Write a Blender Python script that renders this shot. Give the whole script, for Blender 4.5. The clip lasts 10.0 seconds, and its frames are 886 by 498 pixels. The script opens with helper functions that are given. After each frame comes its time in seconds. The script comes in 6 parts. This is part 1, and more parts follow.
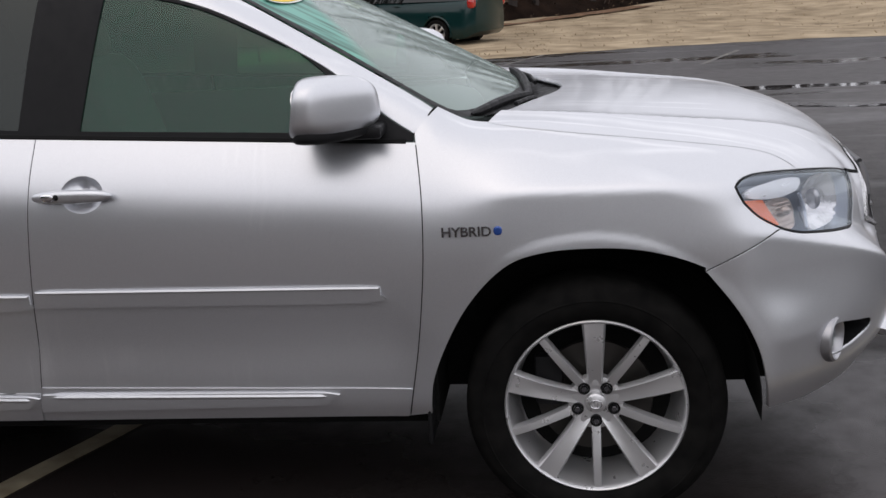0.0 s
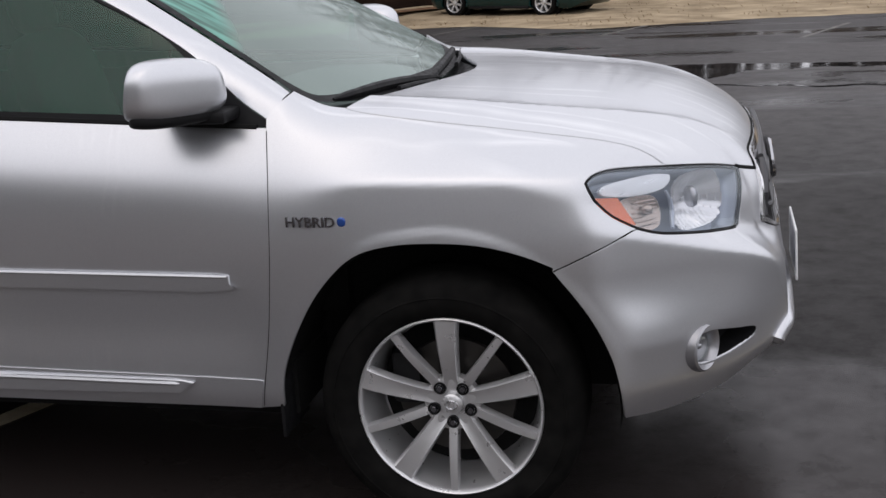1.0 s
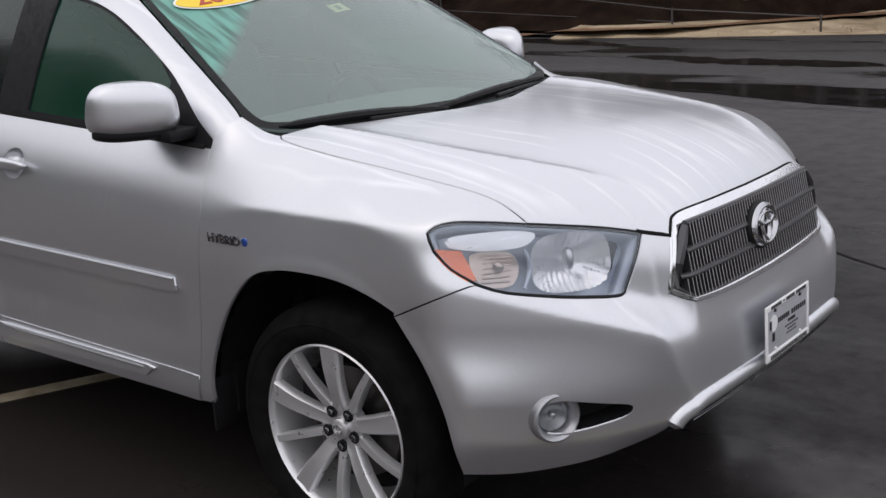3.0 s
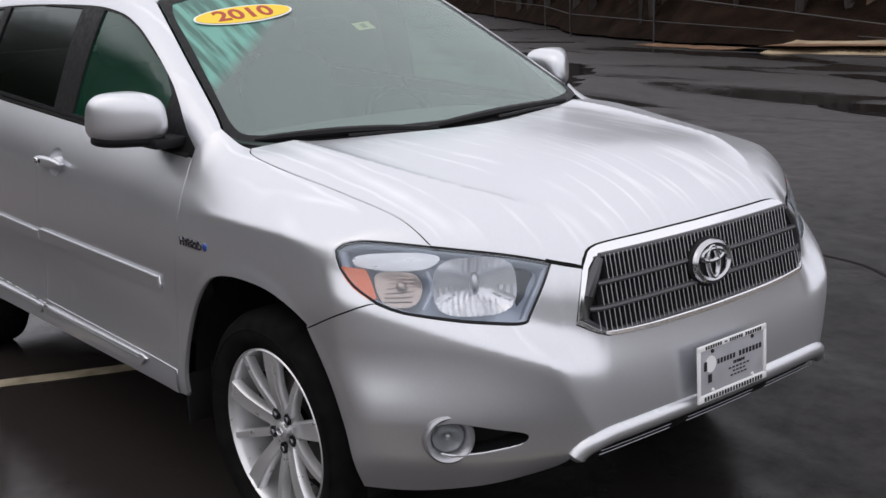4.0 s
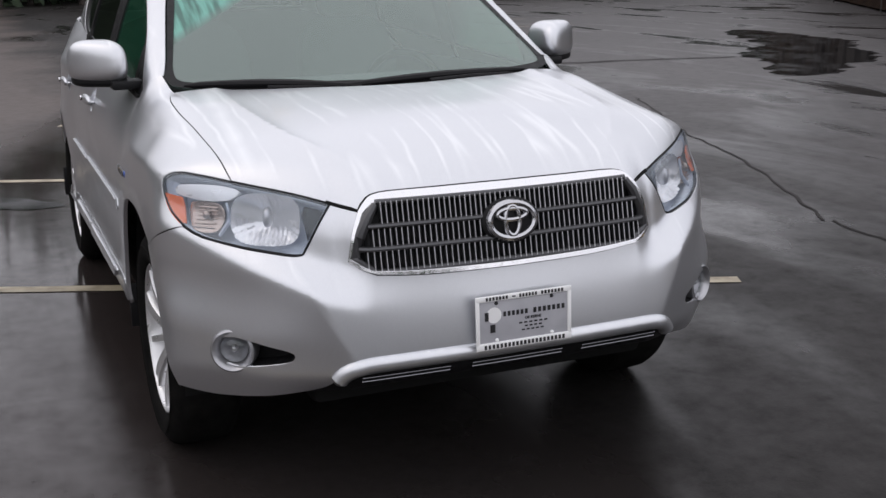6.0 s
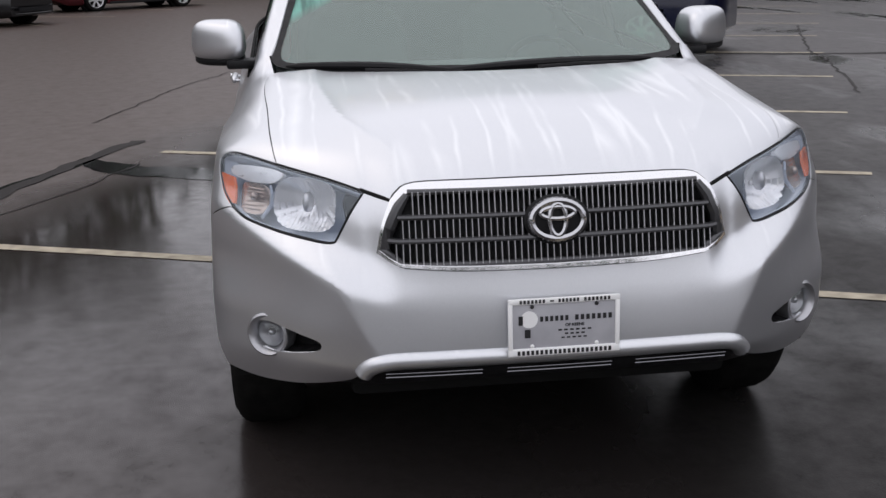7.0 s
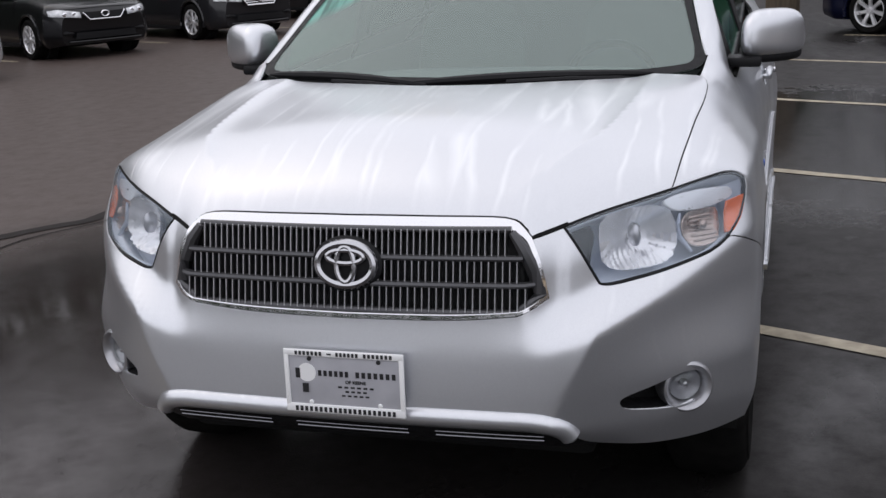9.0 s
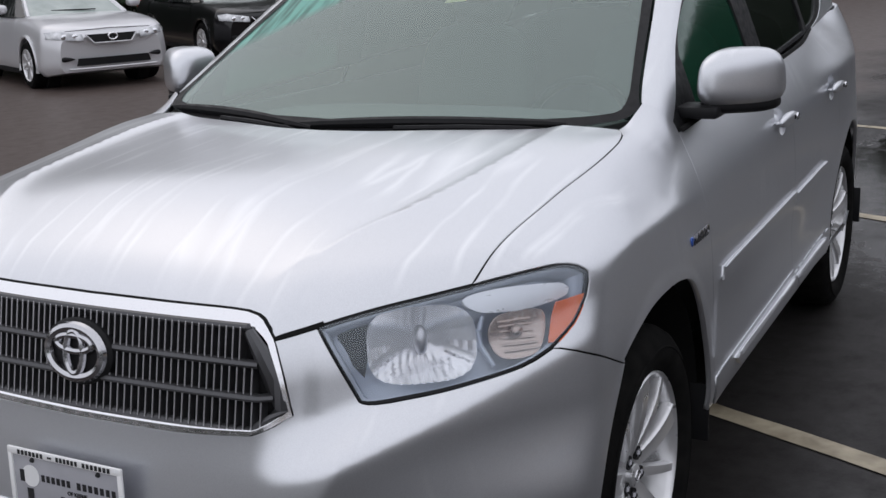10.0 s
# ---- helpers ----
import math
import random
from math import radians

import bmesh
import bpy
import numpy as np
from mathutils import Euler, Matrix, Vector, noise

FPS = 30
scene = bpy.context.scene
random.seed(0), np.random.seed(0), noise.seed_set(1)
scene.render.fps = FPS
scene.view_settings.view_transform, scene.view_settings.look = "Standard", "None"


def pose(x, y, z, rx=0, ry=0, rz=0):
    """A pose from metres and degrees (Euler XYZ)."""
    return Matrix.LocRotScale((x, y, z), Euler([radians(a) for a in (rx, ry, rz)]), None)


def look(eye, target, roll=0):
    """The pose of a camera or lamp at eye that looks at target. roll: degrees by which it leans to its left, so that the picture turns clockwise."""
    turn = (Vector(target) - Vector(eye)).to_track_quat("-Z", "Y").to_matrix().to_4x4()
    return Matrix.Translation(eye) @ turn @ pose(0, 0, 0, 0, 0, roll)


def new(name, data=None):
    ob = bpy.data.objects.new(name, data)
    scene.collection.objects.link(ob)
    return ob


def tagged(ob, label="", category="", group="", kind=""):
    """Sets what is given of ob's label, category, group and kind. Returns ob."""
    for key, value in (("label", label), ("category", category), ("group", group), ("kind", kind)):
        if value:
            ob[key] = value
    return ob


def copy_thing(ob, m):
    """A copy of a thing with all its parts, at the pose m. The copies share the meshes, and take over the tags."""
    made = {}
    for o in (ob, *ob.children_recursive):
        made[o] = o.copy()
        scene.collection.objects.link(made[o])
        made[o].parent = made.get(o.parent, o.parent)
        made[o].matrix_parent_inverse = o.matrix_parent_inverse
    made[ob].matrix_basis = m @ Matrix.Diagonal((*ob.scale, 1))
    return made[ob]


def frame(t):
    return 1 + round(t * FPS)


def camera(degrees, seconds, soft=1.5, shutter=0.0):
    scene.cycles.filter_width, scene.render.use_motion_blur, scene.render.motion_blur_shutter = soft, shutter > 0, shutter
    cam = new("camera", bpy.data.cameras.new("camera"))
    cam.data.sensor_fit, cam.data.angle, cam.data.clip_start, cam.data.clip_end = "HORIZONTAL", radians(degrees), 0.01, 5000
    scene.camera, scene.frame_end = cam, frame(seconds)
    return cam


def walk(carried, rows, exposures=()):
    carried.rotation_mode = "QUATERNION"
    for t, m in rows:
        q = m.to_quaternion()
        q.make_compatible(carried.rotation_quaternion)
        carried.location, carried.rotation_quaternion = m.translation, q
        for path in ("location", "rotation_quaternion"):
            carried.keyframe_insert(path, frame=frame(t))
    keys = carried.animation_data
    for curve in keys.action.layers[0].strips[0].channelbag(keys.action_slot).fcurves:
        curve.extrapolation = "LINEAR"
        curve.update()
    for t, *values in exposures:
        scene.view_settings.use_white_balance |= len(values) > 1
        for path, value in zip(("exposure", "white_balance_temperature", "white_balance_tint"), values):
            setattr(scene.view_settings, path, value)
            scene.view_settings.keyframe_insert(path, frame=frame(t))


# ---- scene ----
cam = camera(42.0, 10.0)
PATH = [
    (0, (-0.037, -4.027, 1.642), (-0.266, -2.102, 1.149), -3.4),
    (0.5, (0.376, -3.971, 1.632), (0.015, -2.076, 1.103), -3.6),
    (1, (0.704, -3.77, 1.632), (0.249, -1.896, 1.098), -3.4),
    (1.5, (1.106, -3.635, 1.646), (0.521, -1.811, 1.07), -4.0),
    (2, (1.48, -3.523, 1.691), (0.701, -1.768, 1.13), -3.4),
    (2.5, (1.796, -3.287, 1.696), (0.867, -1.605, 1.139), -2.5),
    (2.7, (1.952, -3.215, 1.682), (0.902, -1.6, 1.144), -3.0),
    (3.8, (2.685, -2.672, 1.683), (1.226, -1.388, 1.216), -1.6),
    (4, (2.81, -2.569, 1.7), (1.314, -1.33, 1.224), -2.2),
    (4.5, (3.227, -2.361, 1.69), (1.634, -1.258, 1.195), -2.7),
    (5, (3.442, -2.091, 1.678), (1.806, -1.054, 1.182), -2.7),
    (5.2, (3.507, -1.948, 1.687), (1.869, -0.925, 1.165), -2.2),
    (6.3, (3.944, -1.229, 1.629), (2.087, -0.669, 1.139), -0.4),
    (6.5, (3.933, -1.055, 1.63), (2.049, -0.612, 1.128), -0.0),
    (7, (3.914, -0.71, 1.612), (1.996, -0.463, 1.1), -1.2),
    (7.5, (3.977, -0.226, 1.674), (2.042, -0.3, 1.176), -1.7),
    (8, (3.829, 0.12, 1.65), (1.907, -0.181, 1.185), -1.1),
    (8.5, (3.626, 0.555, 1.646), (1.759, 0.056, 1.133), -2.9),
    (9, (3.43, 1.033, 1.641), (1.585, 0.467, 1.116), -2.9),
    (9.5, (2.989, 1.391, 1.599), (1.169, 0.74, 1.086), -2.4),
    (10, (2.511, 1.725, 1.635), (0.801, 0.817, 1.135), -2.4),
]
walk(cam, [(t, look(eye, target, roll)) for t, eye, target, roll in PATH], [(0, -0.07, 6570, 10), (2, -0.06, 6560, 10), (4, 0.0, 6560, 10), (8, 0.0, 6540, 10), (9, -0.03, 6460, 10), (10, -0.20, 6380, 9)])

# ---- world, sun and exposure ----
world = bpy.data.worlds.new("overcast")
scene.world = world
world.use_nodes = True
wn, wl = world.node_tree.nodes, world.node_tree.links
sky = wn.new("ShaderNodeTexSky")
sky.sky_type = "NISHITA"
sky.sun_disc = False
sky.sun_elevation, sky.sun_rotation = radians(55), radians(200)
sky.dust_density, sky.air_density = 6.0, 1.0
grey = wn.new("ShaderNodeMix")
grey.data_type = "RGBA"
grey.inputs["Factor"].default_value = 0.86
grey.inputs["B"].default_value = (11.0, 11.0, 11.9, 1)
wl.new(sky.outputs["Color"], grey.inputs["A"])
wl.new(grey.outputs["Result"], wn["Background"].inputs["Color"])
wn["Background"].inputs["Strength"].default_value = 0.106
sun = new("sun", bpy.data.lights.new("sun", "SUN"))
sun.data.energy, sun.data.angle, sun.data.color = 0.5, radians(165), (1.0, 0.97, 0.93)
sun.matrix_world = pose(0, 0, 20, 30, 8, 20)

# ---- materials ----
def material(name, base, rough=0.5, metal=0.0, coat=0.0, coat_rough=0.05, ior=1.5):
    m = bpy.data.materials.new(name)
    m.use_nodes = True
    b = m.node_tree.nodes["Principled BSDF"]
    b.inputs["Base Color"].default_value = (*base, 1)
    b.inputs["Roughness"].default_value = rough
    b.inputs["Metallic"].default_value = metal
    b.inputs["Coat Weight"].default_value = coat
    b.inputs["Coat Roughness"].default_value = coat_rough
    b.inputs["IOR"].default_value = ior
    return m


def link(m, a, b):
    m.node_tree.links.new(a, b)


def node(m, kind, **values):
    n = m.node_tree.nodes.new(kind)
    for key, value in values.items():
        if key in n.inputs:
            n.inputs[key].default_value = value
    return n


def mottle(m, scale, low, high, socket="Base Color", detail=5.0, stretch=None, ramp=(0.3, 0.7)):
    """Noise between two values or colours into a socket of the material's shader."""
    b = m.node_tree.nodes["Principled BSDF"]
    co = node(m, "ShaderNodeTexCoord")
    noise_tex = node(m, "ShaderNodeTexNoise", Scale=scale, Detail=detail)
    if stretch:
        mp = node(m, "ShaderNodeMapping")
        mp.inputs["Scale"].default_value = stretch
        link(m, co.outputs["Object"], mp.inputs["Vector"])
        link(m, mp.outputs["Vector"], noise_tex.inputs["Vector"])
    else:
        link(m, co.outputs["Object"], noise_tex.inputs["Vector"])
    r = node(m, "ShaderNodeValToRGB")
    r.color_ramp.elements[0].position, r.color_ramp.elements[1].position = ramp
    as4 = lambda v: (v, v, v, 1) if isinstance(v, (int, float)) else (*v, 1)
    r.color_ramp.elements[0].color, r.color_ramp.elements[1].color = as4(low), as4(high)
    link(m, noise_tex.outputs["Fac"], r.inputs["Fac"])
    link(m, r.outputs["Color"], b.inputs[socket])
    return r


def bumpy(m, scale, strength, distance=0.01, detail=4.0):
    b = m.node_tree.nodes["Principled BSDF"]
    co = node(m, "ShaderNodeTexCoord")
    t = node(m, "ShaderNodeTexNoise", Scale=scale, Detail=detail)
    link(m, co.outputs["Object"], t.inputs["Vector"])
    k = node(m, "ShaderNodeBump", Strength=strength, Distance=distance)
    link(m, t.outputs["Fac"], k.inputs["Height"])
    link(m, k.outputs["Normal"], b.inputs["Normal"])


def glass(name, tint, see, rough=0.02, film=0.0, film_colour=(0.58, 0.69, 0.65), streak=(1.0, 1.0, 0.25), unswept=None):
    """Thin car glass: part lets through, part reflects, by the angle."""
    m = bpy.data.materials.new(name)
    m.use_nodes = True
    n, l = m.node_tree.nodes, m.node_tree.links
    n.remove(n["Principled BSDF"])
    clear = n.new("ShaderNodeBsdfTransparent")
    clear.inputs["Color"].default_value = (*[c * see for c in tint], 1)
    gloss = n.new("ShaderNodeBsdfGlossy")
    gloss.inputs["Roughness"].default_value = rough
    gloss.inputs["Color"].default_value = (0.93, 1.0, 0.97, 1)
    face = n.new("ShaderNodeLayerWeight")
    face.inputs["Blend"].default_value = 0.5
    bend = n.new("ShaderNodeMath")
    bend.operation = "POWER"
    bend.inputs[1].default_value = 4.5
    l.new(face.outputs["Facing"], bend.inputs[0])
    fr = n.new("ShaderNodeMath")
    fr.operation = "MULTIPLY_ADD"
    fr.inputs[1].default_value, fr.inputs[2].default_value = 0.9, 0.045
    l.new(bend.outputs[0], fr.inputs[0])
    mx = n.new("ShaderNodeMixShader")
    l.new(fr.outputs[0], mx.inputs[0])
    l.new(clear.outputs[0], mx.inputs[1])
    l.new(gloss.outputs[0], mx.inputs[2])
    out = mx
    if film:
        # wet film whose diffuse colour also carries sky glare and light through the glass
        film_tint = n.new("ShaderNodeBsdfDiffuse")
        film_tint.inputs["Color"].default_value = (*film_colour, 1)
        co, tex, rng_ = n.new("ShaderNodeTexCoord"), n.new("ShaderNodeTexNoise"), n.new("ShaderNodeMapRange")
        mp = n.new("ShaderNodeMapping")
        mp.inputs["Scale"].default_value = streak
        tex.inputs["Scale"].default_value, tex.inputs["Detail"].default_value = 22.0 / max(1.0, streak[0] / 4), 4.0
        l.new(co.outputs["Object"], mp.inputs["Vector"])
        l.new(mp.outputs["Vector"], tex.inputs["Vector"])
        l.new(tex.outputs["Fac"], rng_.inputs["Value"])
        rng_.inputs["From Min"].default_value, rng_.inputs["From Max"].default_value = 0.3, 0.75
        rng_.inputs["To Min"].default_value, rng_.inputs["To Max"].default_value = film * (0.6 if streak[0] > 4 else 0.9), film * (1.4 if streak[0] > 4 else 1.1)
        out = n.new("ShaderNodeMixShader")
        l.new(rng_.outputs["Result"], out.inputs[0])
        l.new(mx.outputs[0], out.inputs[1])
        l.new(film_tint.outputs[0], out.inputs[2])
        if unswept:
            # the corner past the wiper's arc keeps a green-tinged curtain of running water
            rng_.inputs["From Min"].default_value, rng_.inputs["From Max"].default_value = 0.0, 1.0
            sep = n.new("ShaderNodeSeparateXYZ")
            l.new(co.outputs["Object"], sep.inputs[0])
            up_ = n.new("ShaderNodeMath")
            up_.operation = "MULTIPLY_ADD"
            up_.inputs[1].default_value, up_.inputs[2].default_value = -0.475, -1.357 - 0.475 * 0.65
            l.new(sep.outputs["Y"], up_.inputs[0])
            past = n.new("ShaderNodeMath")
            past.operation = "ADD"
            l.new(up_.outputs[0], past.inputs[0])
            l.new(sep.outputs["Z"], past.inputs[1])
            edge_ = n.new("ShaderNodeMapRange")
            edge_.inputs["From Min"].default_value, edge_.inputs["From Max"].default_value = -0.012, 0.022
            l.new(past.outputs[0], edge_.inputs["Value"])
            side_ = n.new("ShaderNodeMapRange")
            side_.inputs["From Min"].default_value, side_.inputs["From Max"].default_value = 0.05, -0.35
            l.new(sep.outputs["Y"], side_.inputs["Value"])
            mask = n.new("ShaderNodeMath")
            mask.operation = "MULTIPLY"
            l.new(edge_.outputs["Result"], mask.inputs[0])
            l.new(side_.outputs["Result"], mask.inputs[1])
            runs, rmap = n.new("ShaderNodeTexNoise"), n.new("ShaderNodeMapping")
            rmap.inputs["Scale"].default_value = (3.0, 26.0, 2.0)
            runs.inputs["Scale"].default_value, runs.inputs["Detail"].default_value = 1.0, 4.0
            l.new(co.outputs["Object"], rmap.inputs["Vector"])
            l.new(rmap.outputs["Vector"], runs.inputs["Vector"])
            ramp = n.new("ShaderNodeValToRGB")
            ramp.color_ramp.elements[0].position, ramp.color_ramp.elements[1].position = 0.40, 0.56
            ramp.color_ramp.elements[0].color, ramp.color_ramp.elements[1].color = (*[c * 0.35 for c in unswept], 1), (*unswept, 1)
            l.new(runs.outputs["Fac"], ramp.inputs["Fac"])
            curtain = n.new("ShaderNodeBsdfDiffuse")
            l.new(ramp.outputs["Color"], curtain.inputs["Color"])
            thick = n.new("ShaderNodeMath")
            thick.operation = "MULTIPLY"
            thick.inputs[1].default_value = 0.62
            l.new(mask.outputs[0], thick.inputs[0])
            both_ = n.new("ShaderNodeMixShader")
            l.new(thick.outputs[0], both_.inputs[0])
            l.new(out.outputs[0], both_.inputs[1])
            l.new(curtain.outputs[0], both_.inputs[2])
            out = both_
    l.new(out.outputs[0], n["Material Output"].inputs["Surface"])
    return m


PAINT = material("silver_metallic_paint", (0.60, 0.60, 0.62), 0.34, 0.86, 0.5, 0.06)
mottle(PAINT, 900.0, (0.575, 0.585, 0.612), (0.703, 0.716, 0.746), detail=1.0)
mottle(PAINT, 1.0, 0.02, 0.22, "Coat Roughness", 4.0, (3.0, 26.0, 6.0))
# rain running over the paint: rivulets along the hood, streaks down the sides
def rain_marks(m):
    b = m.node_tree.nodes["Principled BSDF"]
    co, geo = node(m, "ShaderNodeTexCoord"), node(m, "ShaderNodeNewGeometry")
    wob = node(m, "ShaderNodeTexNoise", Scale=2.2, Detail=3.0)
    link(m, co.outputs["Object"], wob.inputs["Vector"])
    shift = node(m, "ShaderNodeVectorMath")
    shift.operation = "MULTIPLY_ADD"
    shift.inputs[1].default_value = (0.16, 0.10, 0.08)
    link(m, wob.outputs["Color"], shift.inputs[0])
    link(m, co.outputs["Object"], shift.inputs[2])

    def lines(scale, width, noise_scale, low, high):
        mp = node(m, "ShaderNodeMapping")
        mp.inputs["Scale"].default_value = scale
        link(m, shift.outputs["Vector"], mp.inputs["Vector"])
        v = node(m, "ShaderNodeTexVoronoi", Scale=1.0)
        v.feature = "DISTANCE_TO_EDGE"
        link(m, mp.outputs["Vector"], v.inputs["Vector"])
        r = node(m, "ShaderNodeMapRange")
        for key, value in (("From Min", 0.0), ("From Max", width), ("To Min", 1.0), ("To Max", 0.0)):
            r.inputs[key].default_value = value
        link(m, v.outputs["Distance"], r.inputs["Value"])
        n = node(m, "ShaderNodeTexNoise", Scale=noise_scale, Detail=2.0)
        link(m, co.outputs["Object"], n.inputs["Vector"])
        f = node(m, "ShaderNodeMapRange")
        for key, value in (("From Min", low), ("From Max", high)):
            f.inputs[key].default_value = value
        link(m, n.outputs["Fac"], f.inputs["Value"])
        k = node(m, "ShaderNodeMath")
        k.operation = "MULTIPLY"
        link(m, r.outputs["Result"], k.inputs[0])
        link(m, f.outputs["Result"], k.inputs[1])
        return k.outputs[0]

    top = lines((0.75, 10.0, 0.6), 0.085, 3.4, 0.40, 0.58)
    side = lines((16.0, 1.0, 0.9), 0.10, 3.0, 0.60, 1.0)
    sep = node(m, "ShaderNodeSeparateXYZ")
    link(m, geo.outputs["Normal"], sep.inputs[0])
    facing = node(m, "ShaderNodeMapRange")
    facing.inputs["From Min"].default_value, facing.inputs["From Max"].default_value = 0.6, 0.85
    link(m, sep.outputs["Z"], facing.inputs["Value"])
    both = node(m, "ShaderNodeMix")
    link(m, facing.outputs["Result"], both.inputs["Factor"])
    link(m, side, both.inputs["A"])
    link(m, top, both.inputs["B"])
    wetter = node(m, "ShaderNodeMapRange")
    wetter.inputs["To Min"].default_value, wetter.inputs["To Max"].default_value = 0.86, 0.52
    link(m, both.outputs["Result"], wetter.inputs["Value"])
    link(m, wetter.outputs["Result"], b.inputs["Metallic"])
    # the rivulets' shine put into the paint as a paler base colour
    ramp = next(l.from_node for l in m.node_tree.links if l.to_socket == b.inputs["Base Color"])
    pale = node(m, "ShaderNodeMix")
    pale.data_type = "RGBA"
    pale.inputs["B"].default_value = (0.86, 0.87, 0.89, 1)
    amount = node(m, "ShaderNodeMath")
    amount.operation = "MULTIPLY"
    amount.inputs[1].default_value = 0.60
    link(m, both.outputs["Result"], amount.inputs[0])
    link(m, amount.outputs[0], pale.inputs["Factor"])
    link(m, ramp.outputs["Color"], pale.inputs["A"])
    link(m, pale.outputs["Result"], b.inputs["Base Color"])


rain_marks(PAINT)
CHROME = material("chrome", (0.78, 0.78, 0.80), 0.09, 1.0)
mottle(CHROME, 60.0, 0.05, 0.2, "Roughness")
DULL_CHROME = material("satin_silver_plastic", (0.55, 0.55, 0.57), 0.3, 0.9)
ALLOY = material("cast_alloy", (0.70, 0.70, 0.71), 0.34, 0.7, 0.4, 0.1)
mottle(ALLOY, 25.0, 0.26, 0.42, "Roughness")
BLACK = material("black_plastic", (0.012, 0.012, 0.013), 0.45)
mottle(BLACK, 40.0, 0.35, 0.6, "Roughness")
# near-black with the shade under the car, in gaps and wells put in
DARK = material("shade_black_underbody", (0.01, 0.01, 0.01), 0.9)
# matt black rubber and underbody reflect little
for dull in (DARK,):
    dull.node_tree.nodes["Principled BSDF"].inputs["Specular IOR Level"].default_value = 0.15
RUBBER = material("tyre_rubber", (0.008, 0.008, 0.008), 0.88, ior=1.3)
mottle(RUBBER, 18.0, (0.005, 0.005, 0.005), (0.012, 0.0115, 0.011))
bumpy(RUBBER, 300.0, 0.15, 0.002)
RUBBER.node_tree.nodes["Principled BSDF"].inputs["Specular IOR Level"].default_value = 0.12
BLACK.node_tree.nodes["Principled BSDF"].inputs["Specular IOR Level"].default_value = 0.15
GRILLE_GREY = material("grille_grey_plastic", (0.085, 0.085, 0.09), 0.32, 0.6)
SLAT = material("grille_silver_edge", (0.46, 0.46, 0.48), 0.30, 0.8)
EMBLEM = material("satin_chrome_emblem", (0.50, 0.50, 0.52), 0.16, 1.0)
mottle(EMBLEM, 90.0, 0.10, 0.24, "Roughness")
BADGE = material("dark_chrome_badge", (0.20, 0.20, 0.215), 0.12, 1.0)
AMBER = material("amber_reflector", (0.82, 0.135, 0.003), 0.2, 0.0, 1.0)
AMBER.node_tree.nodes["Principled BSDF"].inputs["Coat Roughness"].default_value = 0.05
bumpy(AMBER, 160.0, 0.4, 0.003)
LAMP_HOUSING = material("lamp_housing_blue_grey", (0.42, 0.47, 0.56), 0.32, 0.35, 0.5)
REFLECTOR = material("lamp_reflector", (0.93, 0.93, 0.94), 0.22, 0.7)
BROW = material("lamp_brow_glint", (0.88, 0.90, 0.93), 0.32, 0.45)
mottle(BROW, 60.0, 0.22, 0.55, "Roughness", 3.0, (0.3, 0.3, 1.0))
TURN = material("turn_signal_chamber", (0.52, 0.43, 0.38), 0.25, 0.75)
PLATE = material("plate_grey", (0.40, 0.40, 0.43), 0.45)
mottle(PLATE, 14.0, (0.37, 0.37, 0.40), (0.44, 0.44, 0.47))
WHITE = material("white_plastic", (0.88, 0.88, 0.88), 0.4)
INK = material("black_ink", (0.015, 0.015, 0.017), 0.5)
YELLOW = material("sticker_yellow", (0.86, 0.60, 0.02), 0.45)
RED_INK = material("sticker_red_ink", (0.42, 0.05, 0.02), 0.5)
CLOTH = material("grey_seat_cloth", (0.13, 0.13, 0.13), 0.85)
DASH = material("grey_dashboard", (0.16, 0.165, 0.165), 0.7)
bumpy(DASH, 220.0, 0.2, 0.002)
WINDSHIELD = glass("windshield_glass", (0.80, 0.95, 0.90), 0.75, rough=0.06, film=0.24, unswept=(0.20, 0.52, 0.43))
SIDE_GLASS = glass("green_tinted_glass", (0.26, 0.70, 0.48), 0.6, rough=0.10, film=0.10, film_colour=(0.04, 0.28, 0.16), streak=(9.0, 9.0, 0.35))
PRIVACY = glass("dark_privacy_glass", (0.5, 0.5, 0.5), 0.12, rough=0.13)
CLEAR = glass("clear_lamp_lens", (0.97, 0.98, 1.0), 0.97, film=0.12, film_colour=(0.66, 0.73, 0.84))
FOG_GLASS = glass("fog_lamp_glass", (0.93, 0.94, 0.95), 0.9)
MIRROR = material("mirror_glass", (0.8, 0.8, 0.8), 0.02, 1.0)
BLUE = material("badge_blue", (0.02, 0.08, 0.35), 0.25, 0.3, 0.8)

# ---- mesh helpers ----
def thing(name, label, category, m=None, group="", kind=""):
    ob = new(name)
    ob.empty_display_size = 0.1
    if m is not None:
        ob.matrix_world = m
    return tagged(ob, label, category, group, kind)


def as_object(name, mesh, mat, parent=None, label=""):
    ob = new(name, mesh)
    if mat is not None and not mesh.materials:
        mesh.materials.append(mat)
    if parent is not None:
        ob.parent = parent
    return tagged(ob, label)


def part(name, bm, mat, parent, label="", smooth=True):
    mesh = bpy.data.meshes.new(name)
    bmesh.ops.recalc_face_normals(bm, faces=bm.faces)
    bm.to_mesh(mesh)
    bm.free()
    if smooth:
        mesh.polygons.foreach_set("use_smooth", [True] * len(mesh.polygons))
        mesh.set_sharp_from_angle(angle=radians(40))
    return as_object(name, mesh, mat, parent, label)


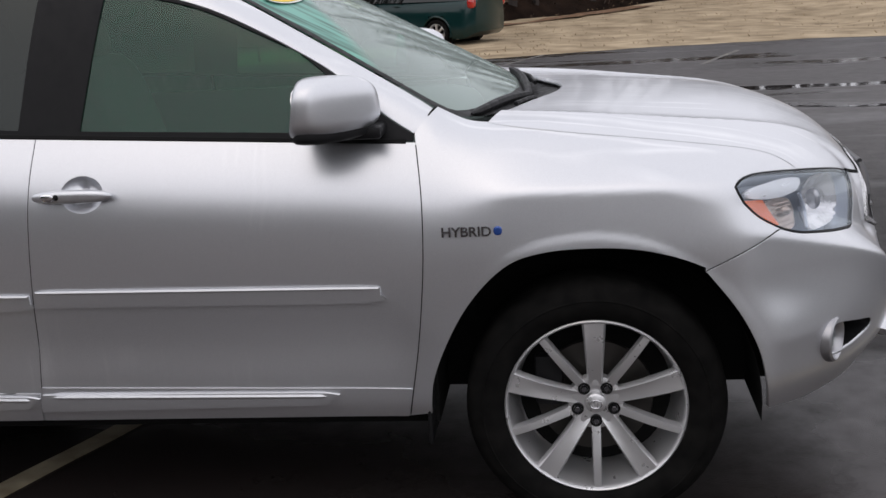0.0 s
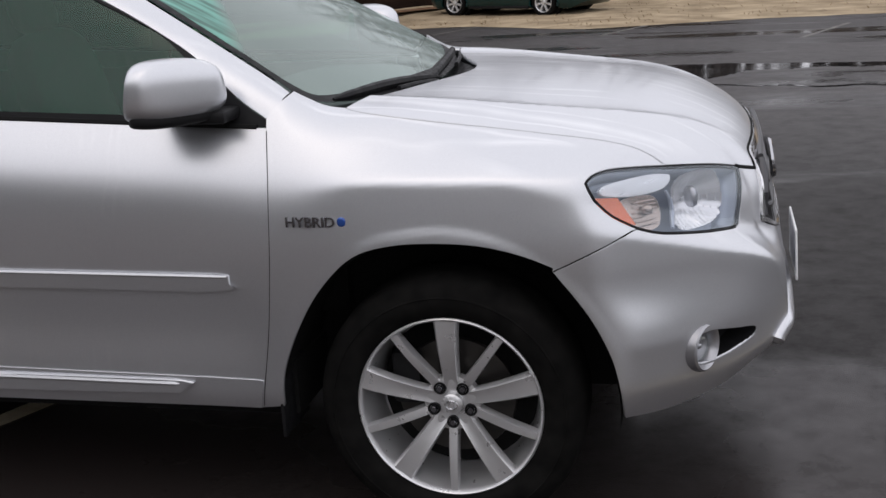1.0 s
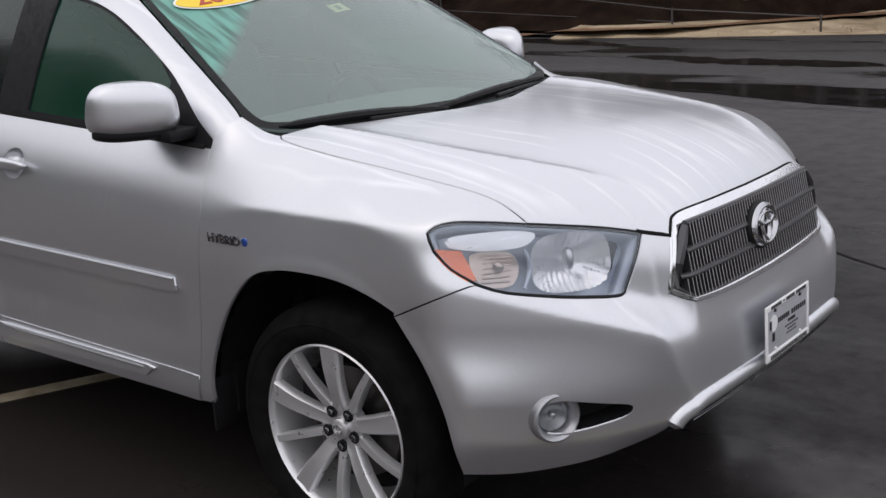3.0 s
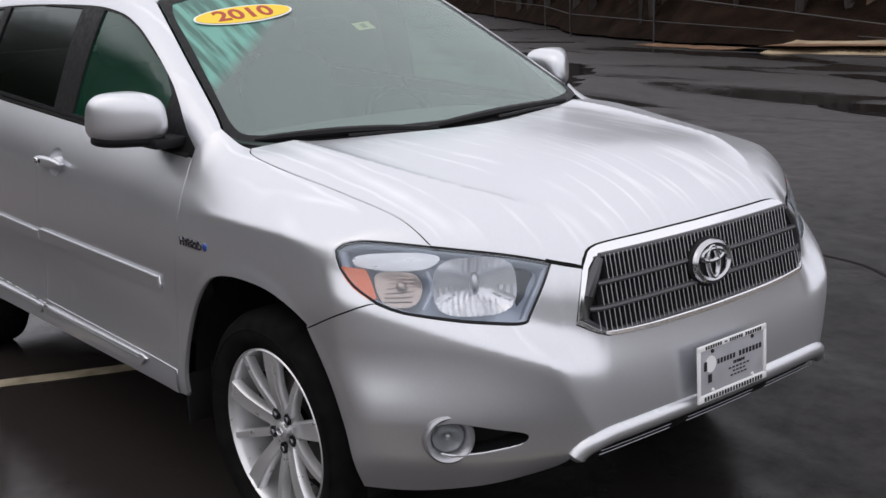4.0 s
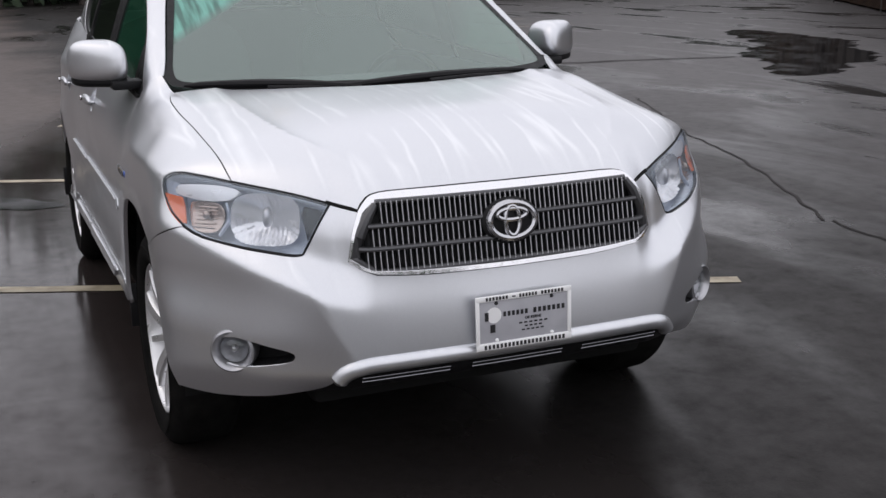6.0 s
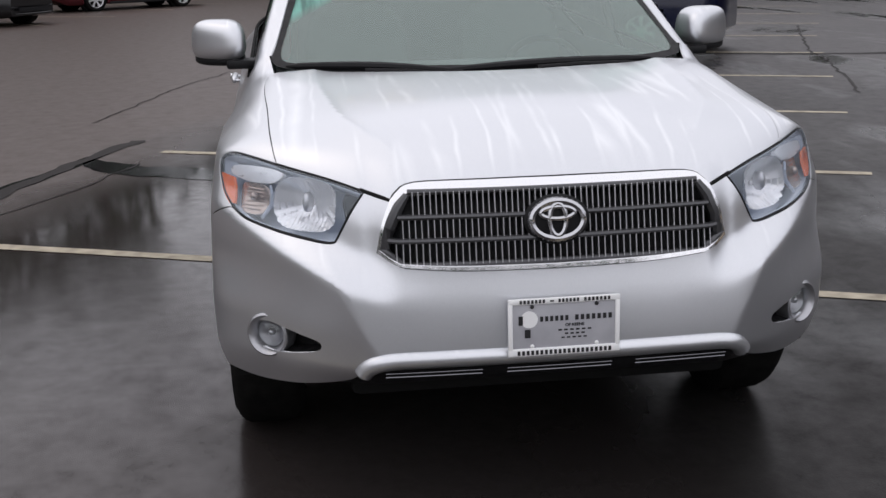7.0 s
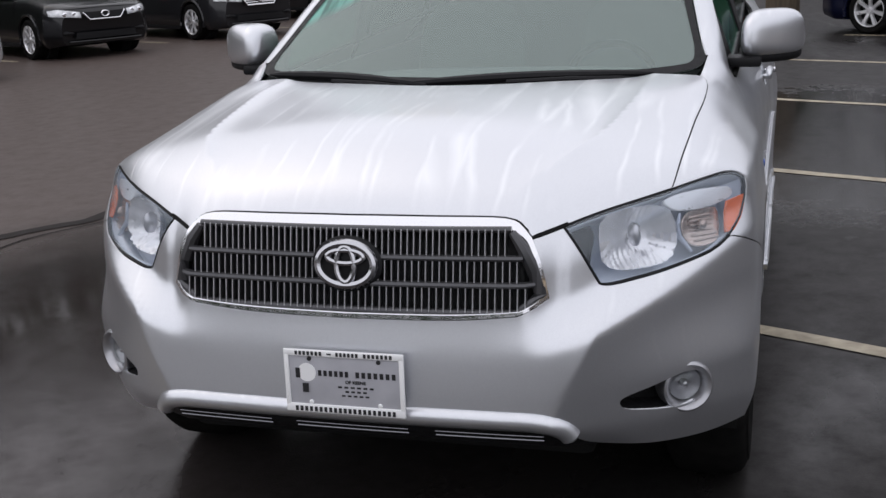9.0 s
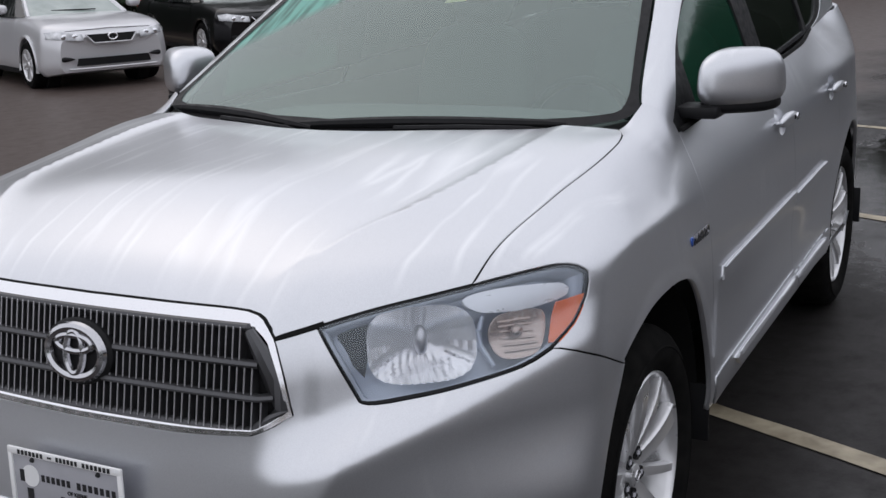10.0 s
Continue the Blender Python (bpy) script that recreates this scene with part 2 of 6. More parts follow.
def box(size, at=(0, 0, 0), bevel=0.0, turn=None, segments=2):
    bm = bmesh.new()
    bmesh.ops.create_cube(bm, size=1.0)
    bmesh.ops.scale(bm, vec=size, verts=bm.verts)
    if bevel:
        bmesh.ops.bevel(bm, geom=bm.edges[:], offset=bevel, segments=segments, profile=0.5, affect="EDGES")
    if turn:
        bmesh.ops.transform(bm, matrix=pose(0, 0, 0, *turn), verts=bm.verts)
    bmesh.ops.translate(bm, vec=at, verts=bm.verts)
    return bm


def join(*parts):
    bm = bmesh.new()
    for p in parts:
        mesh = bpy.data.meshes.new("joined")
        p.to_mesh(mesh)
        p.free()
        bm.from_mesh(mesh)
        bpy.data.meshes.remove(mesh)
    return bm


def moved(bm, m):
    bmesh.ops.transform(bm, matrix=m, verts=bm.verts)
    return bm


def blob(half, at, power=3.0, n=18, shape=None):
    """A rounded box (superellipsoid)."""
    bm = bmesh.new()
    bmesh.ops.create_uvsphere(bm, u_segments=2 * n, v_segments=n, radius=1)
    for v in bm.verts:
        d = sum(abs(c) ** power for c in v.co) ** (-1 / power)
        p = v.co * d
        v.co = Vector((p.x * half[0], p.y * half[1], p.z * half[2]))
        if shape:
            v.co = shape(v.co)
        v.co += Vector(at)
    return bm


def lathe(profile, n=64, axis="Y"):
    """Turns (radius, along) pairs about an axis."""
    bm = bmesh.new()
    rings = []
    for i in range(n):
        a = 2 * math.pi * i / n
        c, s = math.cos(a), math.sin(a)
        rings.append([bm.verts.new((r * c, h, r * s) if axis == "Y" else (r * c, r * s, h) if axis == "Z" else (h, r * c, r * s)) for r, h in profile])
    for i in range(n):
        a, b = rings[i], rings[(i + 1) % n]
        for j in range(len(profile) - 1):
            bm.faces.new((a[j], a[j + 1], b[j + 1], b[j]))
    return bm


def tube(points, radius, n=8, closed=False, flat=1.0):
    """A bar along points; radius a number or one per point."""
    bm = bmesh.new()
    pts = [Vector(p) for p in points]
    rings = []
    up = Vector((0.03, 0.05, 1))
    for i, p in enumerate(pts):
        a = pts[i - 1] if i or closed else p
        b = pts[(i + 1) % len(pts)] if i < len(pts) - 1 or closed else p
        t = (b - a).normalized()
        u = t.cross(up).normalized()
        w = u.cross(t)
        r = radius if isinstance(radius, (int, float)) else radius[i]
        rings.append([bm.verts.new(p + r * (math.cos(q) * u + flat * math.sin(q) * w)) for q in (2 * math.pi * k / n for k in range(n))])
    for i in range(len(rings) - (0 if closed else 1)):
        a, b = rings[i], rings[(i + 1) % len(rings)]
        for k in range(n):
            bm.faces.new((a[k], a[(k + 1) % n], b[(k + 1) % n], b[k]))
    if not closed:
        bm.faces.new(rings[0])
        bm.faces.new(rings[-1][::-1])
    return bm


def spline(points, closed=False, step=0.02):
    """A smooth line through points, at about even steps."""
    p = np.array(points, float)
    n = len(p)
    out = []
    for i in range(n if closed else n - 1):
        a, b, c, d = (p[(i + k) % n] if closed else p[min(max(i + k, 0), n - 1)] for k in (-1, 0, 1, 2))
        m = max(2, int(np.linalg.norm(c - b) / step))
        for t in np.arange(m) / m:
            out.append(0.5 * (2 * b + (c - a) * t + (2 * a - 5 * b + 4 * c - d) * t * t + (3 * b - a - 3 * c + d) * t ** 3))
    if not closed:
        out.append(p[-1])
    return np.array(out)


def polyline(points, closed=False, step=0.02):
    p = np.array(points, float)
    out = []
    for i in range(len(p) if closed else len(p) - 1):
        b, c = p[i], p[(i + 1) % len(p)]
        m = max(1, int(round(np.linalg.norm(c - b) / step)))
        out += [b + (c - b) * t for t in np.arange(m) / m]
    if not closed:
        out.append(p[-1])
    return np.array(out)


def words(text, size, depth, m, mat, parent, name, label="", stretch=1.0):
    """Raised lettering in the built-in font, centred at the pose m."""
    c = bpy.data.curves.new("lettering", "FONT")
    c.body, c.size, c.extrude, c.align_x, c.align_y, c.offset = text, size, depth, "CENTER", "CENTER", size * 0.02
    tmp = new("lettering", c)
    bpy.context.view_layer.update()
    mesh = bpy.data.meshes.new_from_object(tmp.evaluated_get(bpy.context.evaluated_depsgraph_get()))
    bpy.data.objects.remove(tmp)
    bpy.data.curves.remove(c)
    mesh.transform(m @ Matrix.Diagonal((stretch, 1, 1, 1)))
    mesh.materials.clear()
    return as_object(name, mesh, mat, parent, label)


# ---- the surface of the car's body: x ahead from the front axle, y to its left, z up ----
def soft(t, w):
    return 0.5 * (t + np.sqrt(t * t + w * w))


def smax(a, b, k):
    return 0.5 * (a + b + np.sqrt((a - b) ** 2 + k * k))


def step01(t):
    t = np.clip(t, 0, 1)
    return t * t * (3 - 2 * t)


def side_width(x, z):
    """Half the width of the body: a barrel side, with flatter flanks and a crease over the wheels."""
    low = 0.30 * soft(0.40 - z, 0.03)
    zb = z - 0.052 * np.clip(-0.48 - x, 0, 3)
    door = step01((-0.42 - x) / 0.15) * step01((x + 2.45) / 0.15)
    y = 0.966 - 0.58 * soft(zb - 0.985, 0.10) - low - door * 0.012 * np.exp(-((z - 0.60) / 0.11) ** 2)
    for ax, m in ((0.0, step01((x + 0.72) / 0.64)), (-2.79, step01(1.25 - np.abs(x + 2.79) / 0.62))):
        crease = 1.010 - 0.015 * step01((-0.10 - x) / 0.35) if ax == 0 else 0.99 + 0.052 * 2.3
        lean = 0.60 + 0.54 * step01((x + 0.50) / 0.55) if ax == 0 else 0.98
        sharp = 0.013 + 0.07 * (1 - step01((x + 0.52) / 0.32)) if ax == 0 else 0.014
        r = np.sqrt((x - ax) ** 2 + (z - 0.37) ** 2)
        flare = 0.956 + 0.15 * (soft(1.0 - z, 0.03) - soft(0.83 - z, 0.03)) - lean * soft(z - crease, sharp) - low + 0.003 * step01((0.530 - r) / 0.035)
        y = y + m * (flare - y)
    return y - 0.09 * soft(-2.6 - x, 0.2) ** 2


def nose(a, z):
    """How far ahead the front reaches: a full lower corner with an upright edge, and a shelf under lamps and grille."""
    base = 0.948 - 0.06 * a * a
    edge_at = 0.505 + 0.50 * (soft(z - 0.50, 0.02) - soft(z - 0.76, 0.02))
    full = 1 - step01((z - 0.56) / 0.20)
    low = base - 0.008 - (1.02 - 0.24 * full) * soft(a - 0.50, 0.05) ** 2 - (0.52 - 0.10 * full) * soft(a - edge_at, 0.007) - (0.55 + 0.5 * step01((0.75 - a) / 0.2)) * soft(0.455 - z, 0.03) - 0.11 * soft(z - 0.50, 0.03)
    high = base - 1.13 * soft(a - 0.50, 0.05) ** 2 - 0.50 * soft(a - 0.535, 0.010)
    zs = 0.668 + 0.46 * soft(a - 0.52, 0.08)
    big, w = 0.055 + 0.05 * step01((a - 0.43) / 0.10) - 0.16 * soft(a - 0.62, 0.08), 0.085
    edge = 0.016 + 0.05 * (1 - step01((a - 0.30) / 0.25))
    t = z - zs
    shelf = (soft(t, edge) - soft(t - w, edge)) / w
    return low + (high - big - low) * shelf - 0.18 * soft(t - w, 0.03)


def hood_height(x, a):
    z = 1.178 - 0.06 * soft(x, 0.1) - 0.75 * soft(x - 0.42, 0.1) ** 2
    z = z - (0.02 + 0.17 * soft(x + 0.2, 0.1)) * a * a
    z = z + 0.008 * step01((a - 0.55) / 0.25) * step01((0.15 - x) / 0.35)
    z = z - 0.45 * soft(a - 0.785, 0.06) * step01(-x / 0.35)
    line = 0.625 - 0.09 * soft(x, 0.1) - 0.60 * soft(x - 0.5, 0.1)
    inner, outer = np.maximum(line - a, 0), np.maximum(a - line, 0)
    ridge = np.where(a < line, 0.003 + 0.013 * np.exp(-inner / 0.038), 0.016 * np.exp(-outer / 0.14))
    return z + ridge * step01((0.82 - x) / 0.25)


def body(p):
    x, a, z = p[..., 0], np.abs(p[..., 1]), p[..., 2]
    f = smax(a - side_width(x, z), x - nose(a, z), 0.035)
    f = smax(f, -x - 3.76 + 0.10 * a * a + 0.10 * soft(0.62 - z, 0.05) - 0.04 * step01((0.66 - z) / 0.03), 0.10)
    top = hood_height(np.maximum(x, -0.6), a) + 1.12 * soft(-0.352 - x, 0.05)
    top_round = 0.022 + 0.033 * step01((x + 0.15) / 0.5) + 0.018 * step01((-0.32 - x) / 0.09)
    gap = f - (z - top)
    return np.maximum(f, z - top) + 0.5 * top_round * np.maximum(1 - np.abs(gap) / (2 * top_round), 0) ** 2


def cabin(p):
    x, a, z = p[..., 0], np.abs(p[..., 1]), p[..., 2]
    side = a - (0.868 - 0.30 * (z - 1.14) - 0.10 * soft(z - 1.45, 0.1) - 0.04 * soft(-2.4 - x, 0.3))
    front = (x - (-0.342 - 1.80 * (z - 1.195) + 0.20 * (0.58 - a * a))) * 0.49
    roof = z - (1.735 - 0.05 * a * a - 0.05 * (x + 1.9) ** 2)
    back = (-x - 3.75 + 0.10 * a * a + 0.62 * (z - 1.22)) * 0.85
    return smax(smax(smax(side, front, 0.05), roof, 0.08), back, 0.08)


class Flat:
    """Points of a surface by straight sight along d, from outside."""

    def __init__(self, f, d, span=(2.5, -1.0)):
        self.f, self.d, self.span = f, np.array(d, float) / np.linalg.norm(d), span
        self.u = np.cross((0, 0, 1) if abs(self.d[2]) < 0.9 else (0, 1, 0), self.d)
        self.u /= np.linalg.norm(self.u)
        self.v = np.cross(self.d, self.u)

    def flat(self, p):
        p = np.asarray(p, float)
        return np.stack((p @ self.u, p @ self.v), -1)

    def rays(self, q):
        o = q[:, :1] * self.u + q[:, 1:] * self.v
        return o, np.broadcast_to(self.d, o.shape), self.span


class Round:
    """Points of a surface by sight out from an upright axis."""

    def __init__(self, f, ax=0.2, scale=0.75):
        self.f, self.ax, self.scale = f, ax, scale

    def flat(self, p):
        p = np.asarray(p, float)
        return np.stack((np.arctan2(p[..., 1], p[..., 0] - self.ax) * self.scale, p[..., 2]), -1)

    def rays(self, q):
        a = q[:, 0] / self.scale
        o = np.stack((0 * a + self.ax, 0 * a, q[:, 1]), -1)
        return o, np.stack((np.cos(a), np.sin(a), 0 * a), -1), (1.4, 0.0)


def on_surface(view, q):
    o, d, (far, near) = view.rays(q)
    ts = np.linspace(far, near, 240)
    hi = np.full(len(q), far)
    lo = np.full(len(q), near)
    open_ = np.ones(len(q), bool)
    for a, b in zip(ts[:-1], ts[1:]):
        hit = open_ & (view.f(o + d * b) <= 0)
        hi[hit], lo[hit] = a, b
        open_ &= ~hit
        if not open_.any():
            break
    for _ in range(26):
        mid = 0.5 * (hi + lo)
        out = view.f(o + d * mid[:, None]) > 0
        hi, lo = np.where(out, mid, hi), np.where(out, lo, mid)
    return o + d * (0.5 * (hi + lo))[:, None]


def slope(f, p, e=2e-3):
    g = np.stack([f(p + e * np.eye(3)[i]) - f(p - e * np.eye(3)[i]) for i in range(3)], -1)
    return g / np.linalg.norm(g, axis=-1, keepdims=True)


def settle(f, line):
    """Moves points straight onto a surface."""
    p = np.array(line, float)
    for _ in range(14):
        e = 1e-3
        g = np.stack([f(p + e * np.eye(3)[i]) - f(p - e * np.eye(3)[i]) for i in range(3)], -1) / (2 * e)
        p = p - f(p)[:, None] * g / ((g ** 2).sum(-1, keepdims=True) + 1e-9)
    return p


def inside(q, loop):
    x, y = q[:, 0], q[:, 1]
    c = np.zeros(len(q), bool)
    for (x0, y0), (x1, y1) in zip(loop, np.roll(loop, -1, 0)):
        cut = (y0 > y) != (y1 > y)
        c ^= cut & (x < (x1 - x0) * (y - y0) / (y1 - y0 + 1e-12) + x0)
    return c


def skin(view, outline, holes=(), step=0.025, lift=0.0, flange=0.015, gap=0.0, mirror=False, both=False):
    """A panel cut from a surface along outlines in space, with its edges turned in by the flange."""
    from mathutils.geometry import delaunay_2d_cdt
    loops = [view.flat(np.array(l)) for l in (outline, *holes)]
    if gap:
        c = loops[0]
        t = np.roll(c, -1, 0) - np.roll(c, 1, 0)
        nrm = np.stack((-t[:, 1], t[:, 0]), -1) / (np.linalg.norm(t, axis=1, keepdims=True) + 1e-9)
        area = 0.5 * np.sum(c[:, 0] * np.roll(c[:, 1], -1) - c[:, 1] * np.roll(c[:, 0], -1))
        loops[0] = c + nrm * gap * np.sign(area)
    lo, hi = loops[0].min(0), loops[0].max(0)
    g = np.stack(np.meshgrid(np.arange(lo[0], hi[0], step), np.arange(lo[1], hi[1], step)), -1).reshape(-1, 2)
    g[:, 0] += (np.round((g[:, 1] - lo[1]) / step) % 2) * step * 0.5
    keep = inside(g, loops[0])
    for h in loops[1:]:
        keep &= ~inside(g, h)
    g = g[keep]
    edge_pts = np.concatenate(loops)
    near = np.ones(len(g), bool)
    for i in range(0, len(g), 2000):
        d = np.linalg.norm(g[i:i + 2000, None] - edge_pts[None], axis=-1).min(1)
        near[i:i + 2000] = d > step * 0.45
    g = g[near]
    q = np.concatenate((edge_pts, g))
    edges, base, rings = [], 0, []
    for l in loops:
        ring = list(range(base, base + len(l)))
        rings.append(ring)
        edges += list(zip(ring, ring[1:] + ring[:1]))
        base += len(l)
    vs, _, fs, orig, _, _ = delaunay_2d_cdt([Vector(c) for c in q], edges, [], 0, 1e-7)
    v2 = np.array([tuple(v) for v in vs])
    fs = np.array([f for f in fs if len(f) == 3])
    mid = v2[fs].mean(1)
    ok = inside(mid, loops[0])
    for h in loops[1:]:
        ok &= ~inside(mid, h)
    fs = fs[ok]
    p = on_surface(view, v2)
    n = slope(view.f, p)
    p = p + n * lift
    # face winding by the surface's own direction
    w = np.cross(p[fs[:, 1]] - p[fs[:, 0]], p[fs[:, 2]] - p[fs[:, 0]])
    turn_over = np.einsum("ij,ij->i", w, n[fs[:, 0]]) < 0
    fs[turn_over] = fs[turn_over][:, ::-1]
    verts, norms, faces = [p], [n], [tuple(f) for f in fs]
    total = len(p)
    if flange:
        count = {}
        for f in faces:
            for a, b in ((f[0], f[1]), (f[1], f[2]), (f[2], f[0])):
                count[(a, b)] = 1
        rim = [(a, b) for a, b in count if (b, a) not in count]
        ids = sorted({i for e in rim for i in e})
        at = {k: i for i, k in enumerate(ids)}
        along = np.zeros((len(ids), 3))
        for a, b in rim:
            along[at[a]] += p[b] - p[a]
            along[at[b]] += p[b] - p[a]
        out = np.cross(along, n[ids])
        out /= np.linalg.norm(out, axis=1, keepdims=True) + 1e-9
        bend = out * 0.2 + n[ids] * 0.98
        verts += [p[ids] - n[ids] * 0.001 + out * 0.0006, p[ids] - n[ids] * flange]
        norms += [bend, out]
        m = len(ids)
        for a, b in rim:
            i, j = at[a], at[b]
            faces.append((b, a, total + i, total + j))
            faces.append((total + j, total + i, total + m + i, total + m + j))
        total += 2 * m
    p, n = np.concatenate(verts), np.concatenate(norms)
    if mirror:
        p, n = p * (1, -1, 1), n * (1, -1, 1)
        faces = [f[::-1] for f in faces]
    return p, n, faces


def panel(name, mat, parent, view, outline, label="", **how):
    p, n, faces = skin(view, outline, **how)
    mesh = bpy.data.meshes.new(name)
    mesh.from_pydata(p.tolist(), [], faces)
    mesh.polygons.foreach_set("use_smooth", [True] * len(mesh.polygons))
    mesh.normals_split_custom_set_from_vertices(n.tolist())
    return as_object(name, mesh, mat, parent, label)


def flip(points):
    return np.array(points)[::-1] * (1, -1, 1)


def whole(half):
    """Closes a half outline (from the middle, out, and back to the middle) by its mirror."""
    h = np.array(half)
    return np.concatenate((h, flip(h)[1:-1] if abs(h[0][1]) < 1e-6 else flip(h)))


def smooth_mesh(mesh):
    mesh.polygons.foreach_set("use_smooth", [True] * len(mesh.polygons))
    mesh.set_sharp_from_angle(angle=radians(40))

# ---- the silver car ----
SIDE, CABSIDE = Flat(body, (0, 1, 0)), Flat(cabin, (0, 1, 0))
SHOULDER = Flat(body, (0.12, 0.75, 0.66))
HOODVIEW, ROOFVIEW, GLASSVIEW = Flat(body, (0.5, 0, 0.87)), Flat(cabin, (0, 0, 1)), Flat(cabin, (0.5, 0, 0.87))
PILLARVIEW = Flat(cabin, (0.45, 0.75, 0.48))
NOSE = Round(body)


def at_angle(deg, z):
    return (0.2 + math.cos(radians(deg)), math.sin(radians(deg)), z)


def xz(points):
    return [(x, 0.9, z) for x, z in points]


def belt(x):
    return 1.143 + 0.052 * (-0.48 - x)


GAP_FRONT = spline(xz([(-0.472, 1.135), (-0.458, 1.0), (-0.458, 0.86), (-0.468, 0.73), (-0.49, 0.56), (-0.525, 0.36)]))
GAP_REAR = spline(xz([(-1.575, belt(-1.575)), (-1.59, 1.04), (-1.61, 0.75), (-1.622, 0.52), (-1.63, 0.36)]))
ARCH = spline([(-0.462, 0.95, 0.36), (-0.45, 0.95, 0.46), (-0.392, 0.96, 0.60), (-0.32, 0.97, 0.715), (-0.225, 0.97, 0.80), (-0.12, 0.97, 0.832),
               (0.0, 0.97, 0.840), (0.12, 0.97, 0.833), (0.23, 0.97, 0.807), (0.307, 0.967, 0.775)])
ARCH_LOW = spline([(0.307, 0.967, 0.775), (0.39, 0.955, 0.66), (0.44, 0.94, 0.55), (0.462, 0.93, 0.45), (0.474, 0.916, 0.367)])
HOOD_GAP = settle(body, spline([(0.588, 0.768, 1.01), (0.561, 0.769, 1.024), (0.516, 0.773, 1.047), (0.444, 0.778, 1.068), (0.31, 0.784, 1.093), (0.16, 0.790, 1.117), (0.0, 0.803, 1.145), (-0.11, 0.811, 1.168), (-0.19, 0.806, 1.18), (-0.25, 0.788, 1.186), (-0.275, 0.766, 1.189)]))
LAMP_TOP = settle(body, spline([(0.775, 0.522, 0.952), (0.72, 0.62, 0.985), (0.65, 0.71, 1.003), (0.588, 0.768, 1.01)]))
LAMP_TOP2 = settle(body, spline([(0.588, 0.768, 1.01), (0.50, 0.835, 1.016), (0.437, 0.875, 1.014), (0.40, 0.90, 1.002), (0.385, 0.912, 0.985)]))
LAMP_OUT = settle(body, spline([(0.385, 0.912, 0.985), (0.405, 0.918, 0.945), (0.45, 0.915, 0.90), (0.515, 0.90, 0.869)]))
LAMP_LOW = settle(body, spline([(0.515, 0.90, 0.869), (0.58, 0.86, 0.846), (0.68, 0.76, 0.822), (0.745, 0.66, 0.803), (0.762, 0.622, 0.800), (0.77, 0.606, 0.808)]))
LAMP_IN = settle(body, spline([(0.77, 0.606, 0.808), (0.775, 0.565, 0.88), (0.775, 0.522, 0.952)]))
SEAM = settle(body, spline([(0.515, 0.90, 0.869), (0.47, 0.925, 0.852), (0.307, 0.967, 0.775)]))
GRILLE_SIDE = settle(body, spline([(0.853, 0.507, 0.792), (0.838, 0.485, 0.86), (0.825, 0.458, 0.935)]))
GRILLE_LOW = settle(body, spline([(0.889, 0.0, 0.733), (0.885, 0.25, 0.737), (0.872, 0.40, 0.748), (0.866, 0.435, 0.755), (0.853, 0.507, 0.792)]))
GRILLE_TOP = settle(body, spline([(0.825, 0.458, 0.935), (0.812, 0.425, 0.968), (0.812, 0.40, 0.980), (0.815, 0.36, 0.985), (0.828, 0.2, 0.986), (0.835, 0.0, 0.987)]))


HOOD_TIP = settle(body, polyline([GRILLE_SIDE[-1], LAMP_TOP[0]]))


def chain(*lines):
    """Joins lines end to end, leaving out doubled points."""
    out = [np.array(lines[0])]
    for l in lines[1:]:
        l = np.array(l)
        out.append(l[1:] if np.linalg.norm(out[-1][-1] - l[0]) < 2e-3 else l)
    p = np.concatenate(out)
    return p[:-1] if np.linalg.norm(p[0] - p[-1]) < 2e-3 else p


def both_sides(name, mat, parent, view, outline, label="", **how):
    return [panel(name, mat, parent, view, outline, label, mirror=m, **how) for m in (True, False)]


suv = thing("silver_suv", "silver metallic hybrid SUV with wet beaded paint, parked on wet asphalt", "car")
up = np.linspace

hood_half = chain(GRILLE_TOP[::-1], HOOD_TIP, LAMP_TOP, HOOD_GAP,
                  spline([HOOD_GAP[-1], (-0.24, 0.6, 1.19), (-0.165, 0.36, 1.185), (-0.09, 0.15, 1.182), (-0.07, 0.0, 1.18)]))
hood = panel("hood", PAINT, suv, HOODVIEW, whole(hood_half), "silver hood streaked with rain water", gap=0.0024, step=0.015)

POCKET = spline([at_angle(a, z) for a, z in ((62.5, 0.523), (61.5, 0.556), (58.5, 0.568), (55, 0.560), (51.5, 0.549), (48.6, 0.541), (46.8, 0.531), (47.0, 0.512),
                                             (48.6, 0.499), (51.5, 0.489), (55.5, 0.478), (59.5, 0.476), (62.0, 0.494))], True)
bumper_half = chain(GRILLE_LOW, GRILLE_SIDE, HOOD_TIP, LAMP_IN[::-1], LAMP_LOW[::-1], SEAM, ARCH_LOW,
                    spline([(0.474, 0.916, 0.367), (0.60, 0.83, 0.362), (0.74, 0.69, 0.385), (0.84, 0.575, 0.425), (0.885, 0.53, 0.48), (0.90, 0.50, 0.497), (0.93, 0.3, 0.50), (0.94, 0.0, 0.50)]))
bumper = panel("front_bumper", PAINT, suv, NOSE, whole(bumper_half), holes=(POCKET, flip(POCKET)), gap=0.0024, step=0.013)

